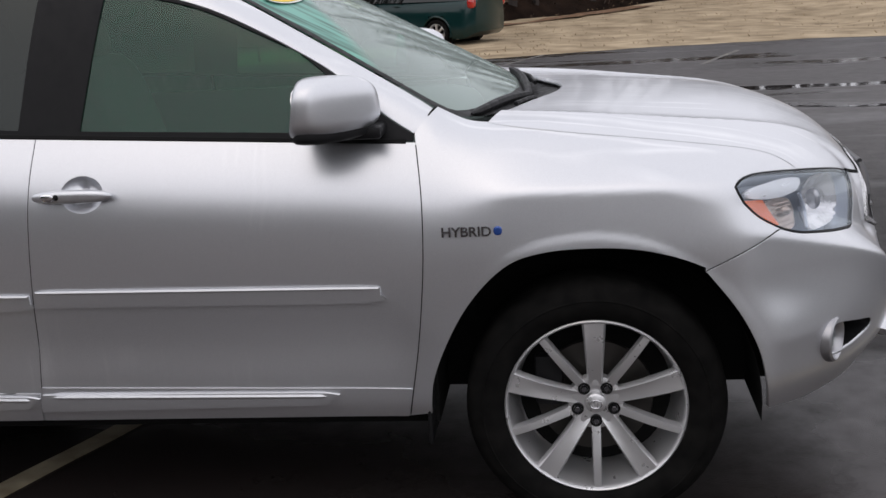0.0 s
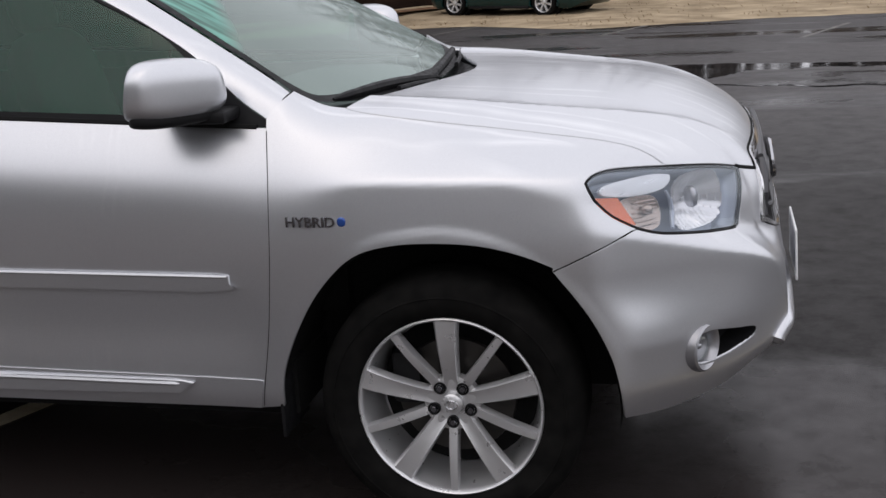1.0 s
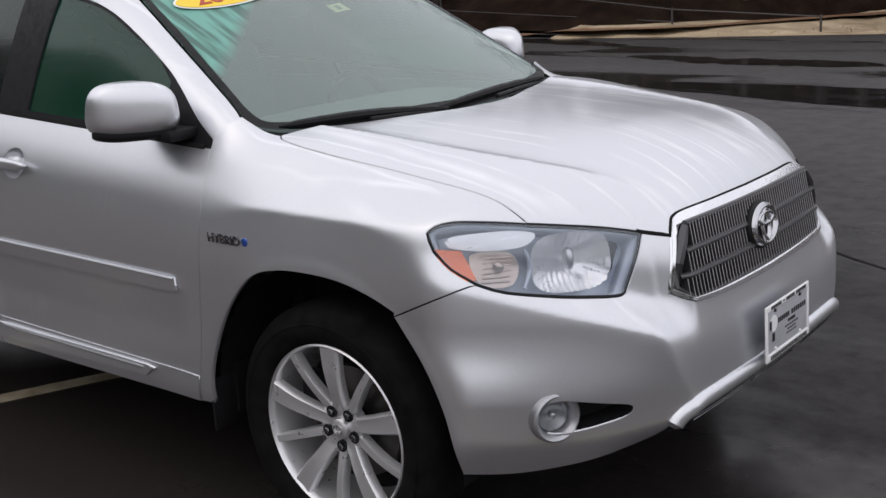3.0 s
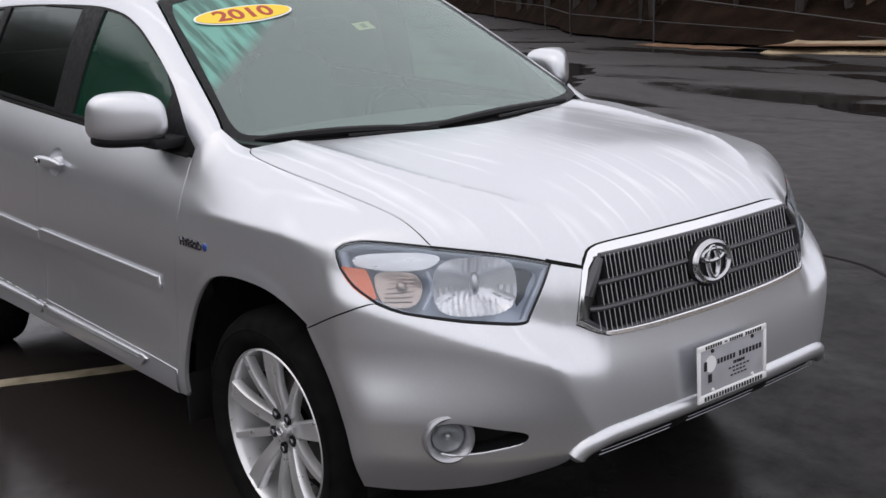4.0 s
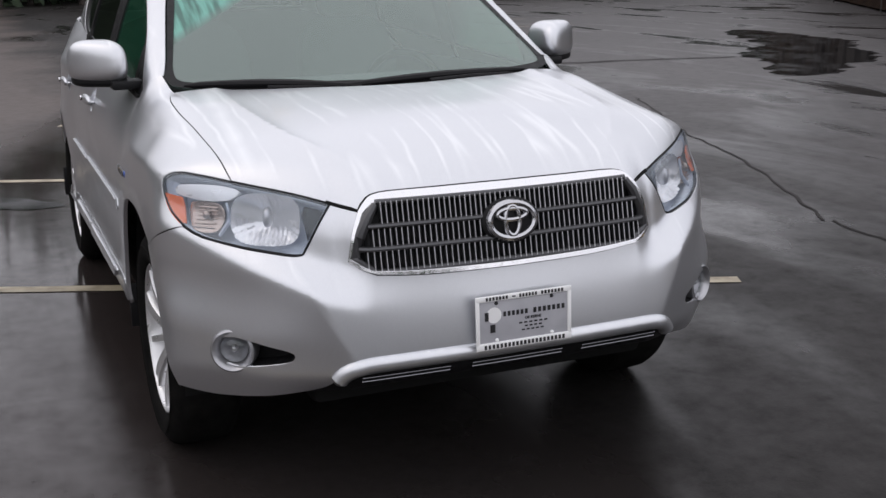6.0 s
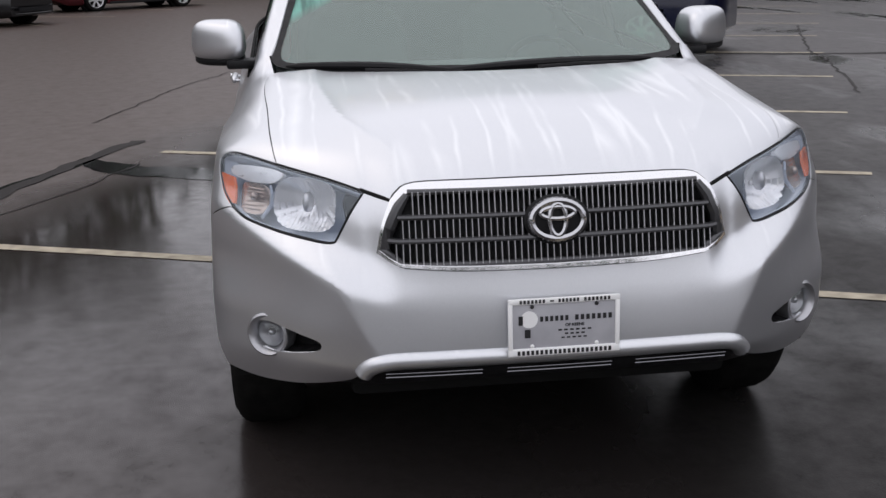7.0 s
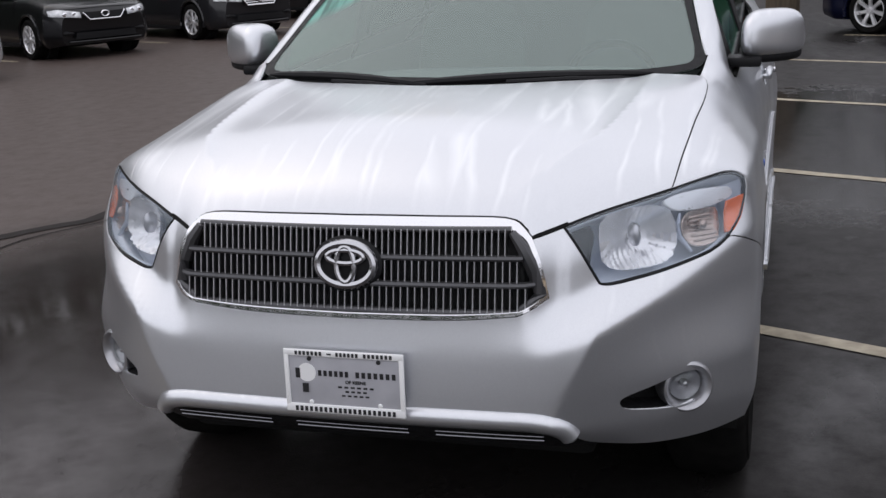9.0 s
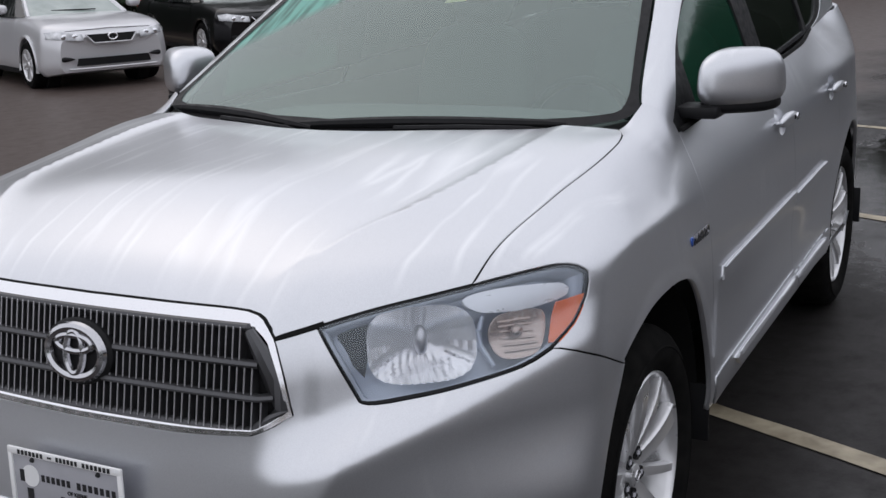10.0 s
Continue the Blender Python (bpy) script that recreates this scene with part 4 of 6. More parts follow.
for mirrored in (True, False):
    s = -1 if mirrored else 1
    lamp = panel("headlamp", LAMP_HOUSING, suv, NOSE, inset(NOSE, LAMP, 0.004), "clear wrap-round headlamp with amber corner", lift=-0.085, flange=0.0, step=0.02, mirror=mirrored)
    panel("gasket", BLACK, lamp, NOSE, inset(NOSE, LAMP, 0.0008), "black rubber edge", holes=(inset(NOSE, LAMP, 0.0048),), lift=-0.001, flange=0.008, step=0.01, mirror=mirrored)
    panel("lamp_wall", LAMP_HOUSING, lamp, NOSE, inset(NOSE, LAMP, 0.0044), "pale side walls of the lamp", holes=(inset(NOSE, LAMP, 0.008),), lift=-0.012, flange=0.085, step=0.01, mirror=mirrored)
    panel("lens", CLEAR, lamp, NOSE, inset(NOSE, LAMP, 0.0042), "clear moulded lens", lift=0.001, flange=0.0, step=0.015, mirror=mirrored)
    amber = [at_angle(a, z) for a, z in ((77.0, 0.957), (73.2, 0.950), (70.6, 0.882), (73.0, 0.879), (75.8, 0.912))]
    panel("side_reflector", AMBER, lamp, NOSE, polyline(amber, True, 0.01), "amber side reflector", lift=-0.003, flange=0.01, step=0.01, mirror=mirrored)
    turn = [at_angle(a, z) for a, z in ((71.8, 0.936), (66.2, 0.940), (64.4, 0.905), (64.9, 0.875), (67.5, 0.868), (70.0, 0.880))]
    turn_bowl = panel("turn_signal", TURN, lamp, NOSE, spline(turn, True, 0.01), "ribbed turn-signal chamber", lift=-0.026, flange=0.012, step=0.012, mirror=mirrored)
    for k in range(6):
        z = 0.880 + 0.0095 * k
        rib = []
        for a in np.linspace(65.6, 69.8, 8):
            p, n = lamp_spot(a, z, 0.022)
            rib.append((p[0], s * p[1], p[2]))
        part("rib", tube(rib, 0.0026, 6), TURN, turn_bowl)
    p, n = lamp_spot(67.6, 0.908, 0.014)
    part("turn_bulb", blob((0.016, 0.012, 0.014), (p[0], s * p[1], p[2]), 2.2, 8), TURN, lamp, "amber-grey bulb")
    # pale panel paints the bright reflection in the lamp's clear upper part
    brow = [at_angle(a, z) for a, z in ((75.0, 0.984), (70, 0.994), (65, 0.994), (61.8, 0.982), (63.4, 0.955), (68, 0.946), (72.0, 0.950), (75.2, 0.962))]
    panel("brow", BROW, lamp, NOSE, spline(brow, True, 0.01), "pale panel for the bright reflection in the upper lamp", lift=-0.018, flange=0.02, step=0.012, mirror=mirrored)
    # main reflector bowl with flutes
    p, n = lamp_spot(55.6, 0.902, 0.022)
    fwd = Vector((0.80, 0.58 * s, 0.12)).normalized()
    base = Vector((p[0], s * p[1], p[2])) - fwd * 0.012
    turn_to = Matrix.Translation(base) @ fwd.to_track_quat("X", "Z").to_matrix().to_4x4()
    bm = bmesh.new()
    n_r, n_a = 14, 120
    grid_v = []
    for i in range(n_r):
        r = (i + 0.4) / n_r
        ring = []
        for j in range(n_a):
            a = 2 * math.pi * j / n_a
            sq = (abs(math.cos(a)) ** 3.2 + abs(math.sin(a)) ** 3.2) ** (-1 / 3.2)
            yy, zz = 0.112 * r * math.cos(a) * sq, 0.080 * r * math.sin(a) * sq
            flute = 0.0042 * math.cos(yy / 0.098 * 40) * min(1.0, max(0.0, (r - 0.35) * 5)) * (1 if zz < 0.0 else 0.45)
            ring.append(bm.verts.new((-0.045 + 0.055 * r * r + flute, yy, zz)))
        grid_v.append(ring)
    for i in range(n_r - 1):
        for j in range(n_a):
            bm.faces.new((grid_v[i][j], grid_v[i][(j + 1) % n_a], grid_v[i + 1][(j + 1) % n_a], grid_v[i + 1][j]))
    bm.faces.new(grid_v[0])
    bowl = part("main_reflector", moved(bm, turn_to), REFLECTOR, lamp, "fluted silver reflector bowl")
    part("bulb_shield", moved(blob((0.020, 0.013, 0.030), (-0.012, 0, 0.006), 2.4, 10), turn_to), DULL_CHROME, bowl, "satin bulb shield")
    part("bulb", moved(blob((0.022, 0.007, 0.007), (-0.025, 0, 0.0), 2.2, 8), turn_to), WHITE, bowl)
    fin = [lamp_spot(a, z, 0.012)[0] for a, z in ((63.6, 0.945), (62.9, 0.92), (62.7, 0.89), (63.4, 0.857))]
    part("divider", tube([(a, s * b, c) for a, b, c in fin], [0.004, 0.006, 0.007, 0.005], 8), LAMP_HOUSING, lamp, "blue-grey divider between the chambers")

# cabin: pillars, roof, glass
WIN_TOP = settle(cabin, spline([(-0.477, 0.858, 1.168), (-0.56, 0.845, 1.225), (-0.665, 0.815, 1.318), (-0.75, 0.80, 1.385), (-0.92, 0.77, 1.482), (-1.09, 0.75, 1.56), (-1.28, 0.735, 1.605), (-1.6, 0.73, 1.625), (-2.4, 0.73, 1.62), (-3.0, 0.73, 1.57), (-3.2, 0.75, 1.48)]))
WS_SIDE = settle(cabin, spline([(-0.412, 0.785, 1.232), (-0.50, 0.755, 1.275), (-0.80, 0.69, 1.44), (-1.02, 0.64, 1.57), (-1.12, 0.615, 1.62)]))
RAIL = settle(cabin, spline([(-1.12, 0.615, 1.62), (-1.5, 0.60, 1.675), (-2.4, 0.59, 1.69), (-3.1, 0.60, 1.66), (-3.42, 0.62, 1.62)]))
both_sides("roof_pillar", PAINT, suv, PILLARVIEW, chain(WS_SIDE, RAIL, polyline([(-3.42, 0.62, 1.62), (-3.2, 0.75, 1.48)]), WIN_TOP[::-1]), "silver windscreen pillar and roof rail", step=0.03, gap=0.0015)
roof_half = chain(spline([(-1.17, 0.0, 1.65), (-1.16, 0.3, 1.645), (-1.13, 0.55, 1.63), (-1.12, 0.615, 1.62)]), RAIL, polyline([(-3.42, 0.62, 1.62), (-3.47, 0.0, 1.62)], step=0.05))
panel("roof", PAINT, suv, ROOFVIEW, whole(roof_half), "silver roof panel", step=0.06, gap=0.0015)
ws_half = chain(spline([(-0.17, 0.0, 1.155), (-0.20, 0.35, 1.16), (-0.27, 0.60, 1.172), (-0.325, 0.715, 1.182), (-0.36, 0.762, 1.197), (-0.41, 0.780, 1.231)]), WS_SIDE[1:] - np.array((0, 0.004, 0)), spline([(-1.12, 0.615, 1.62), (-1.16, 0.3, 1.645), (-1.17, 0.0, 1.65)]))
windshield = panel("windshield", WINDSHIELD, suv, GLASSVIEW, whole(ws_half), "greenish windscreen beaded with rain", flange=0.0, step=0.04, gap=0.003)
frit_in = chain(spline([(-0.215, 0.0, 1.186), (-0.25, 0.35, 1.190), (-0.30, 0.56, 1.192), (-0.35, 0.69, 1.197), (-0.385, 0.735, 1.212), (-0.45, 0.735, 1.255)]), spline([(-0.45, 0.735, 1.255), (-0.80, 0.655, 1.44), (-1.0, 0.612, 1.55), (-1.08, 0.575, 1.59)]), spline([(-1.08, 0.575, 1.59), (-1.13, 0.3, 1.625), (-1.14, 0.0, 1.632)]))
panel("windshield_border", BLACK, windshield, GLASSVIEW, whole(ws_half), "black ceramic border", holes=(whole(frit_in),), lift=0.0025, flange=0.0, step=0.02, gap=0.003)
FRONT_GLASS = chain(polyline(xz([(-0.72, belt(-0.72) + 0.02), (-0.715, 1.325)])), spline(xz([(-0.715, 1.325), (-0.80, 1.395), (-0.94, 1.465), (-1.10, 1.535), (-1.26, 1.575), (-1.385, 1.590)])),
                    polyline(xz([(-1.385, 1.590), (-1.455, belt(-1.455) + 0.015)])), polyline(xz([(-1.455, belt(-1.455) + 0.015), (-0.72, belt(-0.72) + 0.02)])))
REAR_GLASS = chain(polyline(xz([(-1.64, belt(-1.64) + 0.015), (-1.585, 1.595)])), spline(xz([(-1.585, 1.595), (-2.0, 1.605), (-2.36, 1.60)])), polyline(xz([(-2.36, 1.60), (-2.44, 1.30), (-2.42, belt(-2.42) + 0.015)])), polyline(xz([(-2.42, belt(-2.42) + 0.015), (-1.64, belt(-1.64) + 0.015)])))
QUARTER = chain(polyline(xz([(-2.50, belt(-2.5) + 0.02), (-2.43, 1.59)])), spline(xz([(-2.43, 1.59), (-2.8, 1.575), (-3.02, 1.54)])), spline(xz([(-3.02, 1.54), (-3.05, 1.46), (-2.95, 1.36), (-2.75, 1.29), (-2.50, belt(-2.5) + 0.02)])))
for mirrored in (True, False):
    surround = panel("window_surround", BLACK, suv, CABSIDE, chain(WIN_TOP, spline([(-3.2, 0.9, 1.48), (-3.1, 0.9, 1.36), (-2.9, 0.9, 1.29), (-2.6, 0.9, belt(-2.6))]), belt_line(-2.6, -0.480)), "black window frames and pillars",
                     holes=(FRONT_GLASS, REAR_GLASS, QUARTER), mirror=mirrored, step=0.04, lift=-0.003, flange=0.012, gap=0.0024)
    panel("front_window", SIDE_GLASS, surround, CABSIDE, FRONT_GLASS, "green-tinted glass streaked with rain", mirror=mirrored, lift=-0.010, flange=0.0, step=0.06)
    panel("rear_window", PRIVACY, surround, CABSIDE, REAR_GLASS, "dark privacy glass", mirror=mirrored, lift=-0.010, flange=0.0, step=0.06)
    panel("quarter_window", PRIVACY, surround, CABSIDE, QUARTER, "dark privacy glass", mirror=mirrored, lift=-0.010, flange=0.0, step=0.06)
    panel("rear_pillar", PAINT, suv, CABSIDE, chain(spline([(-3.2, 0.9, 1.48), (-3.1, 0.9, 1.36), (-2.9, 0.9, 1.29), (-2.6, 0.9, belt(-2.6))]), belt_line(-2.6, -3.66)[1:], polyline([(-3.66, 0.9, belt(-3.66)), (-3.55, 0.9, 1.48), (-3.44, 0.9, 1.585)])), "silver rear corner", mirror=mirrored, step=0.05)

# door mirrors
for s in (-1, 1):
    def cap_shape(c):
        """Flat behind, swept back towards the tip, a little narrower on top."""
        t = (c.z + 0.078) / 0.156
        out = min(1.0, max(0.0, 0.5 * (c.y * s / 0.107 + 1)))
        x = -0.100 + (max(c.x, -0.100) + 0.100) * (1 - 0.68 * out ** 1.2)
        return Vector((x * (0.86 + 0.14 * (1 - t)) + 0.12 * t * max(0.0, -x), c.y * (1.0 - 0.10 * t * t), c.z))
    mirror_ob = part("door_mirror", blob((0.165, 0.107, 0.080), (-0.682, s * 0.978, 1.266), 3.4, 24, cap_shape), PAINT, suv, "silver door mirror with black base")
    part("mirror_base", join(blob((0.145, 0.100, 0.028), (-0.682, s * 0.975, 1.198), 3.2, 14, cap_shape), box((0.11, 0.12, 0.034), (-0.61, s * 0.885, 1.183), 0.010)), BLACK, mirror_ob, "black mirror foot")
    part("mirror_glass", blob((0.005, 0.086, 0.058), (-0.768, s * 0.977, 1.262), 4, 12), MIRROR, mirror_ob)

# rear end, floor and engine bay
BACK, CABBACK = Flat(body, (-1, 0, 0), (4.4, 2.6)), Flat(cabin, (-1, 0, 0), (4.4, 2.6))


def from_behind(half):
    """A closed outline seen from behind, from one half of it."""
    return polyline([(-3.7, y, z) for y, z in half] + [(-3.7, -y, z) for y, z in half[::-1]], True, 0.05)


tailgate = panel("tailgate", PAINT, suv, BACK, from_behind([(0.80, 0.66), (0.82, 0.90), (0.80, 1.27)]), "silver tailgate", step=0.05, gap=0.003)
panel("rear_bumper", PAINT, suv, BACK, from_behind([(0.86, 0.40), (0.87, 0.655)]), "silver rear bumper", step=0.05, gap=0.003)
rear_hole = from_behind([(0.66, 1.33), (0.60, 1.56)])
panel("rear_frame", PAINT, tailgate, CABBACK, from_behind([(0.76, 1.275), (0.66, 1.615)]), "silver frame of the rear window", holes=(rear_hole,), step=0.05)
panel("rear_glass", PRIVACY, tailgate, CABBACK, rear_hole, "dark rear window", step=0.06, lift=-0.004, flange=0.0)
TAIL_LENS = material("tail_lens_red", (0.40, 0.01, 0.008), 0.15, 0.0, 0.8)
for s in (-1, 1):
    part("tail_lamp", blob((0.05, 0.055, 0.15), (-3.70, s * 0.74, 1.05), 3.2, 12), TAIL_LENS, suv, "red tail lamp")
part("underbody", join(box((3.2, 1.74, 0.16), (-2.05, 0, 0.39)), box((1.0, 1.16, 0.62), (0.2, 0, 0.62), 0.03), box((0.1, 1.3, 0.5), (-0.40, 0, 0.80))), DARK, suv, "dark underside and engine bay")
for ax in (0.0, -2.79):
    for s in (-1, 1):
        bm = bmesh.new()
        pts = [(0.47 * math.cos(radians(a)), 0.37 + 0.485 * math.sin(radians(a))) for a in range(-6, 187, 6)]
        a_ring = [bm.verts.new((ax + px, s * 0.925, pz)) for px, pz in pts]
        b_ring = [bm.verts.new((ax + px, s * 0.60, pz)) for px, pz in pts]
        for i in range(len(pts) - 1):
            bm.faces.new((a_ring[i], a_ring[i + 1], b_ring[i + 1], b_ring[i]))
        bm.faces.new(b_ring)
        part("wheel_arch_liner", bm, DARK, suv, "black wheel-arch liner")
        part("mud_flap", box((0.012, 0.20, 0.17), (ax - 0.468, s * 0.86, 0.36), 0.004), BLACK, suv, "black mud flap")

# cowl and wipers
cowl_half = [(-0.06, 0.0, 1.160), (-0.09, 0.2, 1.158), (-0.19, 0.40, 1.155), (-0.26, 0.6, 1.152), (-0.30, 0.74, 1.160), (-0.40, 0.765, 1.185), (-0.37, 0.715, 1.170), (-0.31, 0.58, 1.150), (-0.24, 0.35, 1.135), (-0.20, 0.0, 1.130)]
bm = bmesh.new()
left = [bm.verts.new(p) for p in cowl_half]
right = [bm.verts.new((x, -y, z)) if y else left[i] for i, (x, y, z) in enumerate(cowl_half)]
for ring in (left, right):
    k = len(ring)
    for i in range(k // 2 - 1):
        bm.faces.new((ring[i], ring[i + 1], ring[k - 2 - i], ring[k - 1 - i]))
part("cowl", bm, BLACK, suv, "black plastic cowl below the windscreen")


def on_glass(y, z, lift):
    p = on_surface(Flat(cabin, (1, 0, 0), (0.5, -1.6)), np.array([Flat(cabin, (1, 0, 0)).flat(np.array((0, y, z)))]))[0]
    n = slope(cabin, p[None])[0]
    return p + n * lift


for y0, z0, y1, z1 in ((-0.72, 1.184, -0.10, 1.160), (-0.20, 1.162, 0.62, 1.176)):
    blade = [on_glass(y, z0 + (z1 - z0) * t + 0.010 * math.sin(math.pi * t), 0.012) for t, y in ((t, y0 + (y1 - y0) * t) for t in np.linspace(0, 1, 14))]
    wiper = part("wiper", tube(blade, [0.004] + [0.012 + 0.004 * math.sin(math.pi * k / 11) for k in range(12)] + [0.006], 8), BLACK, suv, "black wiper lying on the windscreen")
    arm = [on_glass(y0 + (y1 - y0) * t, z0 + (z1 - z0) * t - 0.01, l) for t, l in ((0.45, 0.022), (0.68, 0.024), (0.88, 0.016), (0.96, 0.004))]
    part("wiper_arm", tube(arm, 0.008, 6), BLACK, wiper)

PALE_YELLOW, TAG_INK = material("tag_paper", (0.62, 0.58, 0.30), 0.6), material("tag_print", (0.22, 0.22, 0.10), 0.6)
# sticker inside the windscreen
p = on_glass(-0.37, 1.553, 0.004)
n = slope(cabin, p[None])[0]
zdir = Vector(n)
xdir = Vector((0, 1, 0)) - zdir * zdir.y
xdir.normalize()
rot = Matrix((xdir, zdir.cross(xdir), zdir)).transposed().to_4x4()
m = Matrix.Translation(p) @ rot
disc = bmesh.new()
bmesh.ops.create_cone(disc, cap_ends=True, segments=48, radius1=0.2, radius2=0.2, depth=0.001)
sticker = thing("year_sticker", "yellow oval year sticker on the windscreen", "sticker")
part("sticker_border", moved(disc, m @ Matrix.Diagonal((1.0, 0.30, 1, 1))), WHITE, sticker, "white sticker edge")
disc = bmesh.new()
bmesh.ops.create_cone(disc, cap_ends=True, segments=48, radius1=0.192, radius2=0.192, depth=0.001)
part("sticker_face", moved(disc, m @ pose(0, 0, 0.002) @ Matrix.Diagonal((1.0, 0.275, 1, 1))), YELLOW, sticker, "yellow oval")
words("2010", 0.095, 0.0006, m @ pose(0, 0, 0.0035), RED_INK, sticker, "year_lettering", stretch=1.25)

# inspection tag at the top of the windscreen
p = on_glass(0.064, 1.495, -0.004)
tag_m = Matrix.Translation(p) @ rot
tag = thing("inspection_tag", "small pale yellow inspection tag inside the windscreen", "sticker")
part("tag_paper", moved(box((0.075, 0.055, 0.0006)), tag_m), PALE_YELLOW, tag, smooth=False)
part("tag_mark", moved(box((0.022, 0.03, 0.0006), (0, 0, 0.001)), tag_m), TAG_INK, tag, "olive printed mark", smooth=False)

# interior
part("dashboard", join(blob((0.26, 0.72, 0.14), (-0.62, 0, 1.02), 4, 16), box((0.25, 1.4, 0.4), (-0.62, 0, 0.75), 0.03)), DASH, suv, "grey dashboard")
wheel_m = pose(-0.98, 0.38, 1.05, 0, 65, 0)
steering = part("steering_wheel", moved(lathe([(0.175 + 0.015 * math.cos(a), 0.015 * math.sin(a)) for a in np.linspace(0, 2 * math.pi, 9)], 36, "Z"), wheel_m), BLACK, suv)
part("steering_hub", moved(blob((0.07, 0.06, 0.03), (0, 0, 0), 3, 10), wheel_m), BLACK, steering)
part("steering_spoke", moved(box((0.03, 0.34, 0.015), (0, 0, 0), 0.005), wheel_m), BLACK, steering)
for y in (-0.38, 0.38):
    part("front_seat", join(blob((0.27, 0.25, 0.12), (-1.45, y, 0.68), 4, 14), moved(blob((0.09, 0.25, 0.36), (0, 0, 0.30), 4, 14), pose(-1.70, y, 0.70, 0, -16, 0)), moved(blob((0.05, 0.13, 0.09), (0, 0, 0.74), 3, 10), pose(-1.70, y, 0.70, 0, -16, 0))), CLOTH, suv, "grey cloth front seat")
part("rear_bench", join(blob((0.27, 0.66, 0.12), (-2.45, 0, 0.70), 5, 14), moved(blob((0.10, 0.66, 0.36), (0, 0, 0.3), 5, 14), pose(-2.72, 0, 0.70, 0, -16, 0))), CLOTH, suv, "grey rear bench seat")
part("rear_view_mirror", blob((0.02, 0.12, 0.035), (-0.98, 0.0, 1.50), 3, 12), BLACK, suv, "black interior mirror")
part("headliner", box((2.2, 1.10, 0.02), (-2.25, 0, 1.62), 0.005), DASH, suv, "grey headliner")
for s in (-1, 1):
    part("door_lining", box((2.0, 0.03, 0.72), (-1.55, s * 0.80, 0.78), 0.01), CLOTH, suv, "grey door lining")

# wheels
def build_wheel(parent):
    """A wheel with its outer face at -y, hub at the origin."""
    prof = [(0.245, 0.02), (0.255, -0.088), (0.262, -0.100), (0.285, -0.113), (0.315, -0.118), (0.340, -0.108), (0.356, -0.094), (0.367, -0.070), (0.369, -0.03), (0.369, 0.03), (0.367, 0.07), (0.356, 0.094), (0.315, 0.118), (0.262, 0.10), (0.25, 0.09)]
    tyre = part("tyre", lathe(prof, 72), RUBBER, parent, "black road tyre, wet")
    for r in (0.318,):
        part("sidewall_ridge", lathe([(r - 0.004, -0.1165), (r, -0.1200), (r + 0.004, -0.1165)], 72), RUBBER, tyre)
    rim = part("rim", lathe([(0.257, -0.085), (0.257, -0.096), (0.253, -0.0995), (0.248, -0.095), (0.244, -0.078), (0.236, -0.045), (0.222, 0.03), (0.225, 0.10)], 72), ALLOY, parent, "silver ten-spoke alloy rim")
    for k in range(5):
        for wide, deg in ((True, 90 + 72 * k), (False, 54 + 72 * k)):
            bm = bmesh.new()
            rows = []
            for t in np.linspace(0, 1, 9):
                r = 0.048 + 0.202 * t
                w = (0.0215 + 0.0125 * t ** 1.3) if wide else (0.0150 - 0.003 * t)
                y = -0.060 - 0.035 * math.sin(min(1, t * 1.15) * math.pi / 2) + (0.004 if not wide else 0.0)
                dip = 0.010 if wide else -0.002
                cross = [(-w, 0.030), (-w, 0.008), (-w * 0.80, 0.0), (0, dip * 0.6 * (1 - 0.5 * t)), (w * 0.80, 0.0), (w, 0.008), (w, 0.030)]
                rows.append([bm.verts.new((c, y + d, r)) for c, d in cross])
            for a, b in zip(rows, rows[1:]):
                for i in range(6):
                    bm.faces.new((a[i], a[i + 1], b[i + 1], b[i]))
                bm.faces.new((a[6], a[0], b[0], b[6]))
            part("spoke", moved(bm, pose(0, 0, 0, 0, -(deg - 90), 0)), ALLOY, rim)
        a = radians(54 + 72 * k)
        nut = lathe([(0.0005, -0.072), (0.008, -0.072), (0.0105, -0.068), (0.0115, -0.050), (0.0115, -0.035)], 6)
        part("lug_nut", moved(nut, pose(0.054 * math.cos(a), 0, 0.054 * math.sin(a))), BADGE, rim)
        well = lathe([(0.0115, -0.0640), (0.0175, -0.0655), (0.018, -0.05), (0.014, -0.04)], 16)
        part("nut_well", moved(well, pose(0.054 * math.cos(a), 0, 0.054 * math.sin(a))), BLACK, rim)
    part("hub_face", lathe([(0.0005, -0.052), (0.035, -0.055), (0.066, -0.062), (0.078, -0.058), (0.08, -0.03)], 48), ALLOY, rim)
    cap = part("centre_cap", lathe([(0.0005, -0.074), (0.022, -0.073), (0.029, -0.068), (0.031, -0.050)], 32), ALLOY, rim)
    part("cap_mark", join(moved(oval(0.017, 0.012, 0.0018, (0, 0, 0), 24), pose(0, -0.075, 0, 0, 0, -90)), moved(oval(0.006, 0.011, 0.0014, (0, 0, 0), 20), pose(0, -0.075, 0, 0, 0, -90))), CHROME, cap)
    part("brake_disc", lathe([(0.06, 0.0), (0.165, 0.0), (0.168, 0.012), (0.06, 0.012)], 48), material("brake_steel", (0.09, 0.085, 0.08), 0.4, 0.9) if "brake_steel" not in bpy.data.materials else bpy.data.materials["brake_steel"], parent, "dark brake disc")
    part("caliper", box((0.08, 0.05, 0.15), (-0.13, -0.015, 0.06), 0.012), BLACK, parent)
    # dark disc paints the shade inside the wheel
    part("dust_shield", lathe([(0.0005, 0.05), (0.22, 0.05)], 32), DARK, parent)


